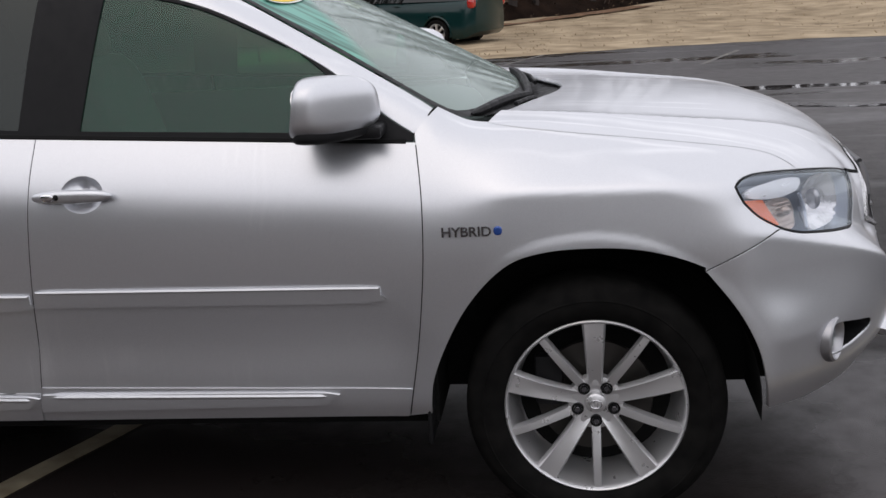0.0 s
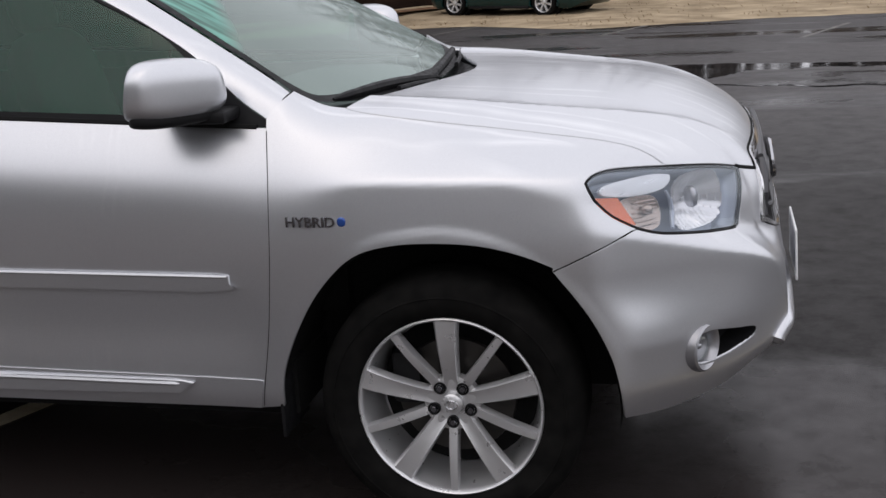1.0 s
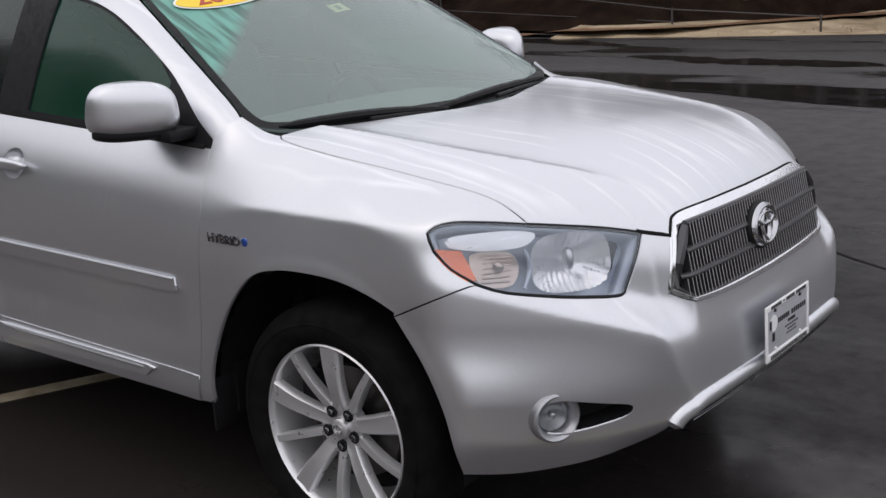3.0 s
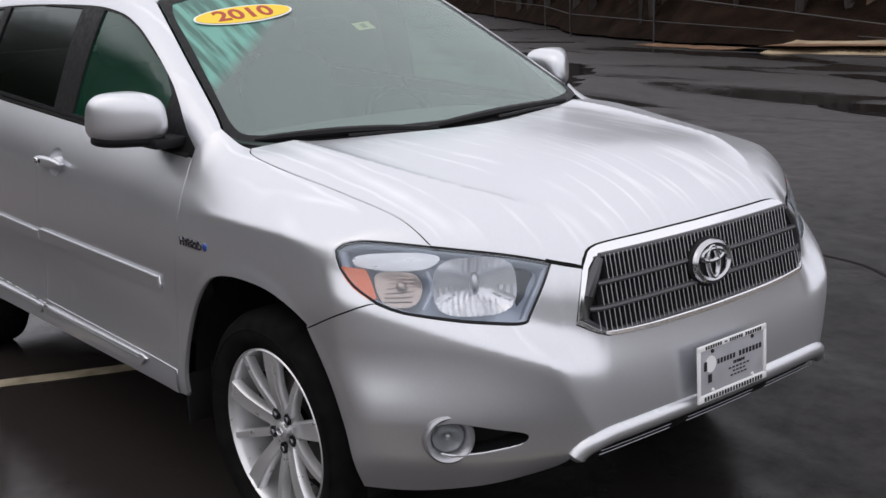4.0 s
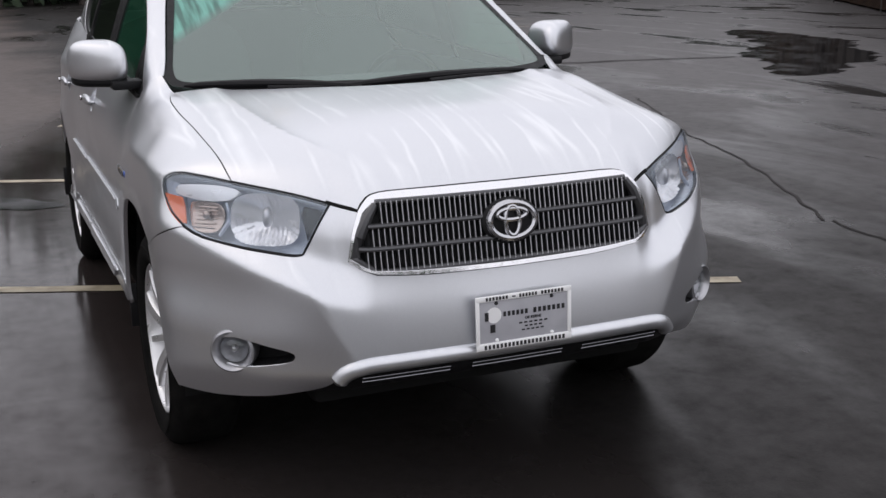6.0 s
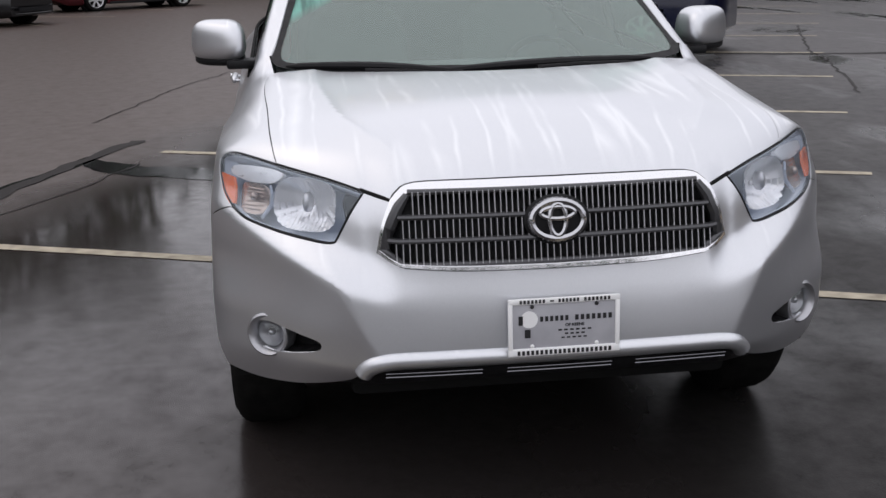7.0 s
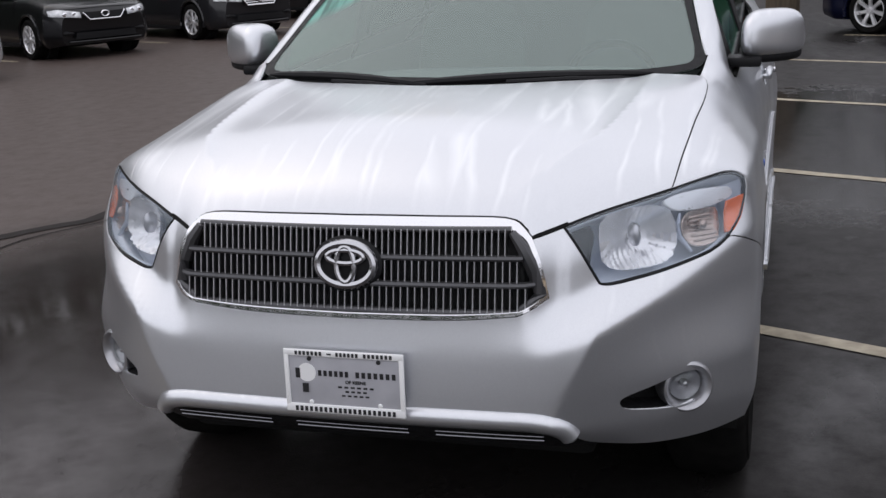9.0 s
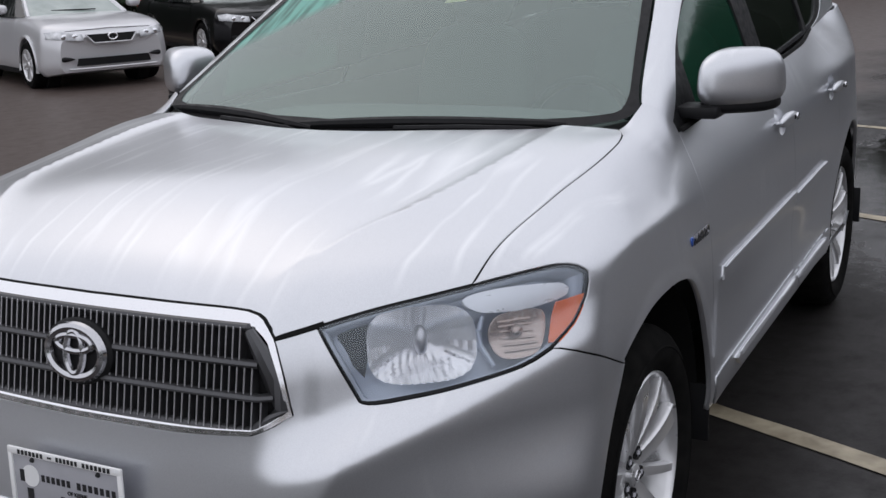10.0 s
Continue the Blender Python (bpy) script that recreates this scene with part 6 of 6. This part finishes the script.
        mid, top = base + lean * h * 0.5, base + lean * h + Vector((r.uniform(-0.5, 0.5), r.uniform(-0.5, 0.5), 0))
        limb(base, mid, rad, rad * 0.7)
        limb(mid, top, rad * 0.7, rad * 0.15)
        for _ in range(r.randint(5, 10)):
            z = r.uniform(0.3, 0.95)
            s = base.lerp(top, z)
            a = r.uniform(0, 6.28)
            ln = r.uniform(0.8, 2.6) * (1.1 - z * 0.6)
            e = s + Vector((math.cos(a) * ln, math.sin(a) * ln, ln * r.uniform(0.3, 0.9)))
            limb(s, e, rad * 0.28, 0.008, 3)
            for _ in range(2):
                q = s.lerp(e, r.uniform(0.4, 0.9))
                limb(q, q + Vector((r.uniform(-0.6, 0.6), r.uniform(-0.6, 0.6), r.uniform(0.1, 0.7))), 0.012, 0.004, 3)
    mesh = bpy.data.meshes.new(name)
    mesh.from_pydata(vs, [], fs)
    return tagged(as_object(name, mesh, BARK), label, "trees", kind="stuff")


north = lambda r: (lambda x, d: (x, foot(x) + 0.8 + d))(r.uniform(-40, 1.5), abs(r.gauss(0, 6)))
north_east = lambda r: (lambda x, d: (x, foot(x) + 1.5 + d))(r.uniform(0, 45), abs(r.gauss(0, 7)))
around = lambda r: (lambda a, d: (d * math.cos(a) - 2, d * math.sin(a) - 2))(r.uniform(-2.2, -1.3), r.uniform(30, 48))
woods("woods", "dark bare winter trees behind the verge", 330, north, 1, (7, 11))
woods("woods", "dark bare winter trees up the bank", 320, north_east, 2, (7, 11))
woods("woods", "dark tree trunks along the foot of the bank", 80, lambda r: (lambda x, d: (x, foot(x) + 0.3 + d))(r.uniform(-30, -3), abs(r.gauss(0, 1.5))), 12, (7, 10))
# out of view: added so glass and paint reflect something dark southward
woods("woods", "unseen bare trees to the south, added for dark reflections", 90, around, 3, (9, 14))


def brush(name, label, mat, count, place, seed, low=0.1, high=2.2, size=(0.18, 0.5), thin=1.6):
    """Many small ragged leaves in clumps."""
    r = random.Random(seed)
    vs, fs = [], []
    for _ in range(count):
        x, y = place(r)
        z = low + (high - low) * r.random() ** thin
        s = r.uniform(*size)
        for _ in range(3):
            a = Vector((r.uniform(-1, 1), r.uniform(-1, 1), r.uniform(-1, 1))) * s
            c = Vector((r.uniform(-1, 1), r.uniform(-1, 1), r.uniform(-0.6, 1))) * s
            k = len(vs)
            o = Vector((x, y, z)) + Vector((r.uniform(-s, s), r.uniform(-s, s), r.uniform(-s, s)))
            vs.extend((tuple(o), tuple(o + a), tuple(o + c)))
            fs.append((k, k + 1, k + 2))
    mesh = bpy.data.meshes.new(name)
    mesh.from_pydata(vs, [], fs)
    return tagged(as_object(name, mesh, mat), label, "undergrowth", kind="stuff")


brush("undergrowth", "dark brown winter undergrowth below the trees", LEAVES, 9000, lambda r: (lambda x, d: (x, foot(x) + 0.6 + d))(r.uniform(-40, 0.5), abs(r.gauss(0, 5))), 5, high=5.5, size=(0.06, 0.22))
brush("undergrowth", "dark brown winter undergrowth on the bank", LEAVES, 4000, lambda r: (lambda x, d: (x, foot(x) + 0.6 + d))(r.uniform(1, 45), abs(r.gauss(0, 3))), 6, high=1.4, size=(0.08, 0.28))
brush("evergreens", "dark green pines behind the bare trees", PINE, 16000, lambda r: (lambda x, d: (x, 34 - 0.2 * x + d))(r.uniform(-60, -4), abs(r.gauss(0, 5))), 7, 0.3, 4.5, (0.25, 0.7))
# out of view: pines added to darken the southern reflections
brush("evergreens", "unseen pines to the south, added for dark reflections", PINE, 16000, lambda r: (lambda a, d: (d * math.cos(a) - 2, d * math.sin(a) - 2))(r.uniform(-2.6, -1.3), r.uniform(36, 50)), 8, 0.3, 14.0, (0.2, 0.6), 1.4)
# added beyond view, to darken what the wet ground reflects westward
brush("evergreens", "dark trees far behind the parked cars", PINE, 30000, lambda r: (r.uniform(-62, -48), r.uniform(-70, 60)), 9, 0.3, 9.0, (0.4, 1.0), 1.5)

belt_place = lambda r: (lambda t, d: (-10 - 24 * t - 0.4 * d, -25.5 + 11.5 * t - 0.9 * d))(r.random(), abs(r.gauss(0, 2.0)))
woods("woods", "bare winter trees behind the parked row", 50, belt_place, 14, (9, 14))
brush("evergreens", "dark green pines behind the parked row", PINE, 6500, belt_place, 15, 0.3, 12.0, (0.2, 0.6), 1.4)
# unseen clump added to darken reflections in the ground and door sides
corner_place = lambda r: (r.uniform(-46, -39), r.uniform(-20, -6.5))
woods("woods", "bare winter trees past the end of the parked row", 30, corner_place, 16, (8, 13))
brush("evergreens", "dark green pines past the end of the parked row", PINE, 4000, corner_place, 17, 0.3, 12.5, (0.25, 0.7), 1.5)
# added out of view, to darken the lower bumper's reflections
brush("evergreens", "unseen low trees to the south-east, added to darken low reflections", PINE, 9000, lambda r: (lambda a, d: (d * math.cos(a) - 2, d * math.sin(a) - 2))(r.uniform(-1.3, 0.35), r.uniform(40, 52)), 20, 0.2, 5.5, (0.25, 0.7), 1.2)
# unseen trees added to darken the reflection in the car's left flank
west_place = lambda r: (r.uniform(-50, -42), r.uniform(0, 24))
woods("woods", "unseen bare trees to the west, added to darken reflections", 30, west_place, 18, (9, 14))
brush("evergreens", "unseen pines to the west, added to darken reflections", PINE, 3500, west_place, 19, 0.3, 9.5, (0.25, 0.7), 1.3)

# timber post
post = part("timber_post", box((0.38, 0.38, 3.2), (0, 0, 1.6), 0.03), TIMBER, None)
post.matrix_world = pose(-14.25, 0.92, 0, 0, 0, -23)
tagged(post, "thick weathered brown timber post at the kerb", "post")


# the northern strip lies on the falling ground
def lay_on_slope(ob):
    eye_x, eye_y, eye_z = 1.0, -3.5, 1.65
    for v in ob.data.vertices:
        if v.co.y > 6.0:
            k = 1.0
            for _ in range(30):
                k = 1 - ground_z(eye_y + (v.co.y - eye_y) * k) / eye_z
            v.co.x, v.co.y = eye_x + (v.co.x - eye_x) * k, eye_y + (v.co.y - eye_y) * k
            v.co.z = v.co.z * (k if v.co.z > 0.05 else 1.0) + ground_z(v.co.y)


for ob in list(bpy.data.objects):
    if ob.type == "MESH" and (ob.name.split(".")[0] in ("parking_line", "puddle", "crack", "verge", "leaf_litter", "grass", "wooded_bank", "woods", "undergrowth", "evergreens") or (ob.parent and ob.parent.name == "pipe_rail")):
        lay_on_slope(ob)

# ---- other parked cars ----
GLASS_DARK = material("dark_car_glass", (0.01, 0.012, 0.012), 0.05, 0.0, 0.1, 0.02)
LAMP_CLEAR = material("far_lamp_lens", (0.40, 0.41, 0.43), 0.2, 0.3, 1.0)
mottle(LAMP_CLEAR, 9.0, (0.26, 0.265, 0.28), (0.85, 0.86, 0.88), detail=2.0)
TAIL_RED = material("tail_lamp_red", (0.45, 0.012, 0.008), 0.15, 0.0, 1.0)


def car_paint(name, colour, metal=0.3):
    m = material(name, colour, 0.30, metal, 0.75, 0.05)
    m.node_tree.nodes["Principled BSDF"].inputs["Specular IOR Level"].default_value = 0.08
    mottle(m, 1.0, 0.03, 0.16, "Coat Roughness", 4.0)
    return m


# sky reflection and fog on the windscreen put into its base colour
SKY_PALE = material("sky_pale_windscreen", (0.30, 0.35, 0.33), 0.12, 0.0, 0.6, 0.04)
mottle(SKY_PALE, 3.0, (0.22, 0.27, 0.25), (0.36, 0.41, 0.39))


def small_wheel(parent, x, s, radius, track):
    """A wheel whose outer face looks along -y before it is turned to its side."""
    w = new("wheel")
    w.parent = parent
    r = radius
    part("tyre", lathe([(r * 0.66, -0.06), (r * 0.70, -0.095), (r * 0.9, -0.10), (r * 0.985, -0.075), (r, -0.03), (r, 0.05), (r * 0.97, 0.08), (r * 0.7, 0.09)], 40), RUBBER, w)
    rim = part("rim", lathe([(r * 0.72, -0.088), (r * 0.69, -0.098), (r * 0.65, -0.085), (r * 0.63, -0.02), (r * 0.62, 0.05)], 40), ALLOY, w)
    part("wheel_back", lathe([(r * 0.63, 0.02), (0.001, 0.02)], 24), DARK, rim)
    for k in range(7):
        bm = bmesh.new()
        rows = [[bm.verts.new((c, y, z)) for c, y in ((-w2, y0 + 0.03), (-w2 * 0.7, y0), (w2 * 0.7, y0), (w2, y0 + 0.03))] for w2, y0, z in ((0.030, -0.070, 0.03), (0.026, -0.086, r * 0.35), (0.036, -0.090, r * 0.66))]
        for a, b in zip(rows, rows[1:]):
            for i in range(3):
                bm.faces.new((a[i], a[i + 1], b[i + 1], b[i]))
        part("spoke", moved(bm, pose(0, 0, 0, 0, k * 360 / 7, 0)), ALLOY, rim)
    part("hub", lathe([(0.0005, -0.095), (0.042, -0.092), (0.052, -0.07), (0.052, 0.0)], 20), ALLOY, rim)
    w.matrix_local = pose(x, s * track, r, 0, 0, 0 if s < 0 else 180)
    return w


def parked_car(label, paint, m, hood=0.98, roof=1.46, length=4.7, wheelbase=2.72, half=0.89, tall=False, grille="slats", plate_on=False, bright=False):
    """A parked car with its front axle at the origin, nose along x."""
    car = thing("parked_" + ("suv" if tall else "car"), label, "car", m, "parked cars")
    nose_x, tail_x, beltz, well = 0.93, 0.93 - length, hood + 0.02, 0.375
    heights = (0.0, 0.06, 0.13, 0.2, 0.28, 0.36, 0.44, 0.52, 0.60, 0.68, 0.76, 0.84, 0.90, 0.95, 0.985, 1.0, 1.0, 1.0)
    widths = (0.93, 0.975, 1.0, 1.012, 1.015, 1.012, 1.008, 1.003, 0.998, 0.99, 0.98, 0.965, 0.94, 0.90, 0.80, 0.55, 0.28, 0.0)

    def front_x(y, z):
        """The nose's bulge: bluff across, leaning back to the bonnet edge."""
        return nose_x - 0.16 * (abs(y) / half) ** 3 - 0.30 * max(0.0, z - 0.52) ** 1.5 - 0.5 * max(0.0, 0.34 - z) ** 1.4

    # lower body, station by station, with real wheel openings
    bm = bmesh.new()
    rings = []
    for x in np.concatenate((np.linspace(nose_x, nose_x - 0.4, 9)[:-1], np.linspace(nose_x - 0.4, tail_x + 0.3, 96)[:-1], np.linspace(tail_x + 0.3, tail_x, 7))):
        fore, aft = min(1.0, (nose_x - x) / 0.36), min(1.0, (x - tail_x + 0.01) / 0.28)
        plan = half * (0.80 + 0.20 * math.sin(fore * math.pi / 2)) * (0.72 + 0.28 * math.sin(aft * math.pi / 2))
        if x > -0.55:
            zt = hood - 0.19 * max(0, (x + 0.45) / 1.38) ** 2.2 - 0.09 * (1 - min(1, (nose_x - x) / 0.10)) ** 2
        elif tall or x > tail_x + 0.95:
            zt = beltz
        else:
            zt = beltz + 0.03 - 0.06 * max(0, (tail_x + 0.95 - x) / 0.95) ** 2
        zb = 0.19 + 0.05 * (1 - fore) + 0.14 * (1 - aft)
        ring = []
        for y, h in zip(widths, heights):
            z, w = zb + (zt - zb) * h, plan * y
            for ax in (0.0, -wheelbase):
                if (x - ax) ** 2 + (z - 0.33) ** 2 < well ** 2:
                    w = min(w, half - 0.26)
            px = x
            if x > nose_x - 0.4:
                px = x - (nose_x - front_x(w, z)) * (1 - (nose_x - x) / 0.4)
            ring.append((px, w, z))
        rings.append([bm.verts.new(p) for p in ring + [(px, -w, z) for px, w, z in ring[-2::-1]]])
    for a, b in zip(rings, rings[1:]):
        for i in range(len(a) - 1):
            bm.faces.new((a[i], a[i + 1], b[i + 1], b[i]))
        bm.faces.new((a[-1], a[0], b[0], b[-1]))
    bm.faces.new(rings[0])
    bm.faces.new(rings[-1][::-1])
    part("body", bm, paint, car)
    # cabin: dark side glass, windscreen with painted sky reflection, painted roof and pillars
    rear_top = tail_x + (0.25 if tall else 1.25)
    rear_low = tail_x + (0.08 if tall else 0.75)
    base = [(-0.36, half * 0.80), (-0.60, half * 0.93), (-1.6, half * 0.95), (rear_low + 0.15, half * 0.90), (rear_low, half * 0.72)]
    top = [(-1.22, half * 0.58), (-1.30, half * 0.66), (-1.9, half * 0.69), (rear_top + 0.1, half * 0.65), (rear_top, half * 0.55)]
    for name, glass_mat, sides, note in (("cabin_glass", GLASS_DARK, range(9), "dark tinted glass"), ("windshield", SKY_PALE, (9,), "windscreen with pale sky reflection in its colour")):
        bm = bmesh.new()
        lo = [bm.verts.new((x, y, beltz - 0.04)) for x, y in base] + [bm.verts.new((x, -y, beltz - 0.04)) for x, y in base[::-1]]
        hi = [bm.verts.new((x, y, roof - 0.05)) for x, y in top] + [bm.verts.new((x, -y, roof - 0.05)) for x, y in top[::-1]]
        for i in sides:
            bm.faces.new((lo[i], lo[(i + 1) % 10], hi[(i + 1) % 10], hi[i]))
        for v in [v for v in bm.verts if not v.link_faces]:
            bm.verts.remove(v)
        part(name, bm, glass_mat, car, note)
    bm = bmesh.new()
    r0 = [bm.verts.new((x, y, roof - 0.055)) for x, y in top] + [bm.verts.new((x, -y, roof - 0.055)) for x, y in top[::-1]]
    cx = 0.5 * (top[0][0] + top[-1][0])
    r1 = [bm.verts.new((cx + (v.co.x - cx) * 0.93, v.co.y * 0.90, roof - 0.015)) for v in r0]
    r2 = [bm.verts.new((cx + (v.co.x - cx) * 0.6, v.co.y * 0.5, roof)) for v in r0]
    for a, b in ((r0, r1), (r1, r2)):
        for i in range(10):
            bm.faces.new((a[i], a[(i + 1) % 10], b[(i + 1) % 10], b[i]))
    bm.faces.new(r2)
    part("roof", bm, paint, car)
    gz = hood - 0.315
    for s in (-1, 1):
        for i, w in ((0, 0.035), (2, 0.04), (4, 0.06)):
            part("pillar", tube([(base[i][0], s * base[i][1], beltz - 0.05), (top[i][0], s * top[i][1], roof - 0.05)], w, 6), paint if i != 2 else BLACK, car)
        part("door_mirror", blob((0.09, 0.10, 0.065), (-0.72, s * (half + 0.10), beltz + 0.08), 3, 10), paint if bright else BLACK, car)
        # headlamp: a wrap-round wedge, higher and longer towards the wing
        bm = bmesh.new()
        rows = []
        for k in np.linspace(0, 1, 9):
            y = 0.40 + (half - 0.455) * k
            zl, zh = gz - 0.015 + 0.045 * k, gz + 0.075 + 0.075 * k - 0.07 * max(0, k - 0.75) * 4 * 0.5
            for_x = lambda z: front_x(y, z) + 0.012 - 0.40 * max(0, k - 0.45) ** 2
            rows.append([bm.verts.new((for_x(zl) - 0.04, s * y, zl - 0.006)), bm.verts.new((for_x(zl), s * y, zl)), bm.verts.new((for_x((zl + zh) / 2) + 0.008, s * y, (zl + zh) / 2)), bm.verts.new((for_x(zh) - 0.02, s * y, zh)), bm.verts.new((for_x(zh) - 0.07, s * y, zh - 0.01))])
        for a, b in zip(rows, rows[1:]):
            for i in range(4):
                bm.faces.new((a[i], a[i + 1], b[i + 1], b[i]))
        hl = part("headlamp", bm, LAMP_CLEAR, car, "clear headlamp")
        for y in (0.50, 0.64):
            part("lamp_bulb", blob((0.016, 0.042, 0.036), (front_x(y, gz + 0.05) + 0.006, s * y, gz + 0.05), 2.2, 8), CHROME, hl)
        part("tail_lamp", blob((0.08, 0.13, 0.13 if tall else 0.09), (tail_x + 0.09, s * half * 0.80, beltz - 0.10), 3, 10), TAIL_RED, car, "red tail lamp")
        fog = blob((0.05, 0.10, 0.05), (0, 0, 0), 2.6, 10, lambda c: Vector((c.x, c.y, c.z * (0.6 - 4.0 * c.y))))
        part("fog_recess", moved(fog, pose(front_x(half * 0.70, 0.42) - 0.035, s * half * 0.70, 0.42, 0, 0, s * 24) @ Matrix.Diagonal((1, -s, 1, 1))), BLACK, car, "black fog-lamp recess")
        for ax in (0.0, -wheelbase):
            # dark disc fills the wheel opening in place of its shade
            disc = bmesh.new()
            bmesh.ops.create_cone(disc, cap_ends=True, segments=36, radius1=well - 0.004, radius2=well - 0.004, depth=0.16)
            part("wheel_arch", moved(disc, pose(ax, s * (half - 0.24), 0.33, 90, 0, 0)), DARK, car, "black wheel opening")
            lip = [(ax + (well + 0.012) * math.cos(q), s * (half * 1.004), 0.33 + (well + 0.012) * math.sin(q)) for q in np.linspace(radians(-14), radians(194), 31)]
            part("arch_lip", tube(lip, 0.026, 6), paint, car)
            small_wheel(car, ax, s, 0.325, half - 0.075)
        part("door_handle", blob((0.09, 0.014, 0.014), (-1.5, s * (half + 0.004), beltz - 0.12), 3, 8), paint, car)
        part("sill", box((wheelbase - 0.86, 0.03, 0.07), (-wheelbase / 2, s * (half - 0.02), 0.22), 0.012), BLACK, car)
    # grille: a tapered mouth with bright bars or a bright frame
    tall_g, wide = (0.085, 0.40) if grille == "slats" else ((0.058, 0.36) if not plate_on else (0.022, 0.34))
    bm = bmesh.new()
    rows = []
    for k in np.linspace(-1, 1, 15):
        col = []
        for v in (-1, -0.3, 0.4, 1):
            y, z = k * wide * (0.86 + 0.14 * v), gz + 0.01 + v * tall_g
            col.append(bm.verts.new((front_x(y, z) + 0.008, y, z)))
        rows.append(col)
    for a, b in zip(rows, rows[1:]):
        for i in range(3):
            bm.faces.new((a[i], a[i + 1], b[i + 1], b[i]))
    g = part("grille", bm, BLACK, car, "black grille with chrome bars" if grille == "slats" else "dark grille in a bright frame")
    if grille == "slats":
        for k in range(5):
            v = -0.9 + 0.45 * k
            reach, z = wide * (0.86 + 0.14 * v), gz + 0.01 + v * tall_g
            part("grille_bar", tube([(front_x(y, z) + 0.012, y, z) for y in np.linspace(-reach, reach, 13)], 0.010, 6), CHROME, g)
    frame_pts = [(y, gz + 0.01 - tall_g) for y in np.linspace(-wide * 0.72, wide * 0.72, 11)] + [(wide * (0.72 + 0.28 * k), gz + 0.01 + tall_g * (2 * k - 1)) for k in (0.33, 0.66, 1.0)]
    frame_pts = [(-y, z) for y, z in frame_pts[:10:-1]] + frame_pts
    part("grille_frame", tube([(front_x(y, z) + 0.012, y, z) for y, z in frame_pts], 0.011, 6), paint if bright else CHROME, g)
    part("emblem", moved(oval(0.062, 0.043, 0.012, (0, 0, 0), 24), pose(nose_x + 0.015, 0, gz + 0.03)), CHROME, g)
    bm = bmesh.new()
    rows = [[bm.verts.new((front_x(k * 0.5, z) + 0.006, k * 0.5 * (1 + 0.6 * (0.42 - z)), z)) for z in (0.325, 0.365, 0.405, 0.425)] for k in np.linspace(-1, 1, 15)]
    for a, b in zip(rows, rows[1:]):
        for i in range(3):
            bm.faces.new((a[i], a[i + 1], b[i + 1], b[i]))
    part("lower_intake", bm, BLACK, car, "black lower intake")
    part("front_lip", tube([(front_x(y, 0.29) + 0.004, y, 0.285) for y in np.linspace(-0.62, 0.62, 13)], 0.014, 6), paint, car)
    if plate_on:
        part("plate", box((0.012, 0.31, 0.155), (nose_x + 0.02, 0, 0.53), 0.004), WHITE, car, "pale dealer plate")
    part("hood_seam", tube([(front_x(y, 0.78) - 0.055, y, hood - 0.175 - 0.03 * abs(y)) for y in np.linspace(-0.60, 0.60, 15)], 0.005, 5), BLACK, car)
    for s in (-1, 1):
        part("wiper", tube([(-0.44, s * 0.05 + 0.25, beltz + 0.02), (-0.50, s * 0.05 - 0.28, beltz + 0.03)], 0.008, 5), BLACK, car)
    return car


FACING = math.degrees(math.atan2(U.y, U.x))
BLACKP, CHARCOAL, MAROON, NAVY = car_paint("black_paint", (0.006, 0.006, 0.007), 0.1), car_paint("charcoal_paint", (0.016, 0.016, 0.018), 0.1), car_paint("maroon_paint", (0.07, 0.008, 0.012)), car_paint("navy_paint", (0.004, 0.006, 0.024), 0.1)
SILVER2 = car_paint("silver_saloon_paint", (0.66, 0.66, 0.68), 0.35)
TEAL = car_paint("dark_green_paint", (0.003, 0.024, 0.024), 0.1)
spots = (((-10.0, -10.5), -3, "silver saloon with dark lower grille in the parked row", SILVER2, "frame", False, True), ((-13.6, -10.3), -8, "black saloon with bright-edged grille in the parked row", BLACKP, "frame", False, False),
         ((-16.6, -9.0), -6, "charcoal saloon with chrome slat grille in the parked row", CHARCOAL, "slats", False, False), ((-20.9, -8.25), -8, "dark grey hatchback with pale front plate in the parked row", CHARCOAL, "frame", True, False),
         ((-24.1, -7.15), -4, "black compact car in the parked row", BLACKP, "frame", False, False), ((-31.6, -4.2), 60, "maroon car parked beyond the row", MAROON, "frame", False, False), ((-36.5, -5.5), 10, "dark car at the far end of the row", BLACKP, "slats", False, False))
for (px, py), turn_deg, label, paint, style, plate_on, bright in spots:
    hatch = "hatchback" in label
    parked_car(label, paint, pose(px, py, 0, 0, 0, FACING + turn_deg), grille=style, plate_on=plate_on, bright=bright, hood=0.96 if hatch else 0.98, roof=1.49 if hatch else 1.46)
parked_car("navy blue estate car seen from its side, parked in a stall", NAVY, pose(-14.78, 2.58, 0, 0, 0, 236.6), roof=1.52, hood=1.0)
parked_car("dark green four-wheel-drive parked on the grass verge", TEAL, pose(-5.12, 25.3, -0.47, 0, 0, 155), hood=1.08, roof=1.75, length=4.5, wheelbase=2.6, half=0.9, tall=True)
parked_car("silver wagon with red tail lamps parked far off", SILVER2, pose(-29.0, 9.5, 0, 0, 0, 190), hood=1.0, roof=1.6, tall=True, bright=True)
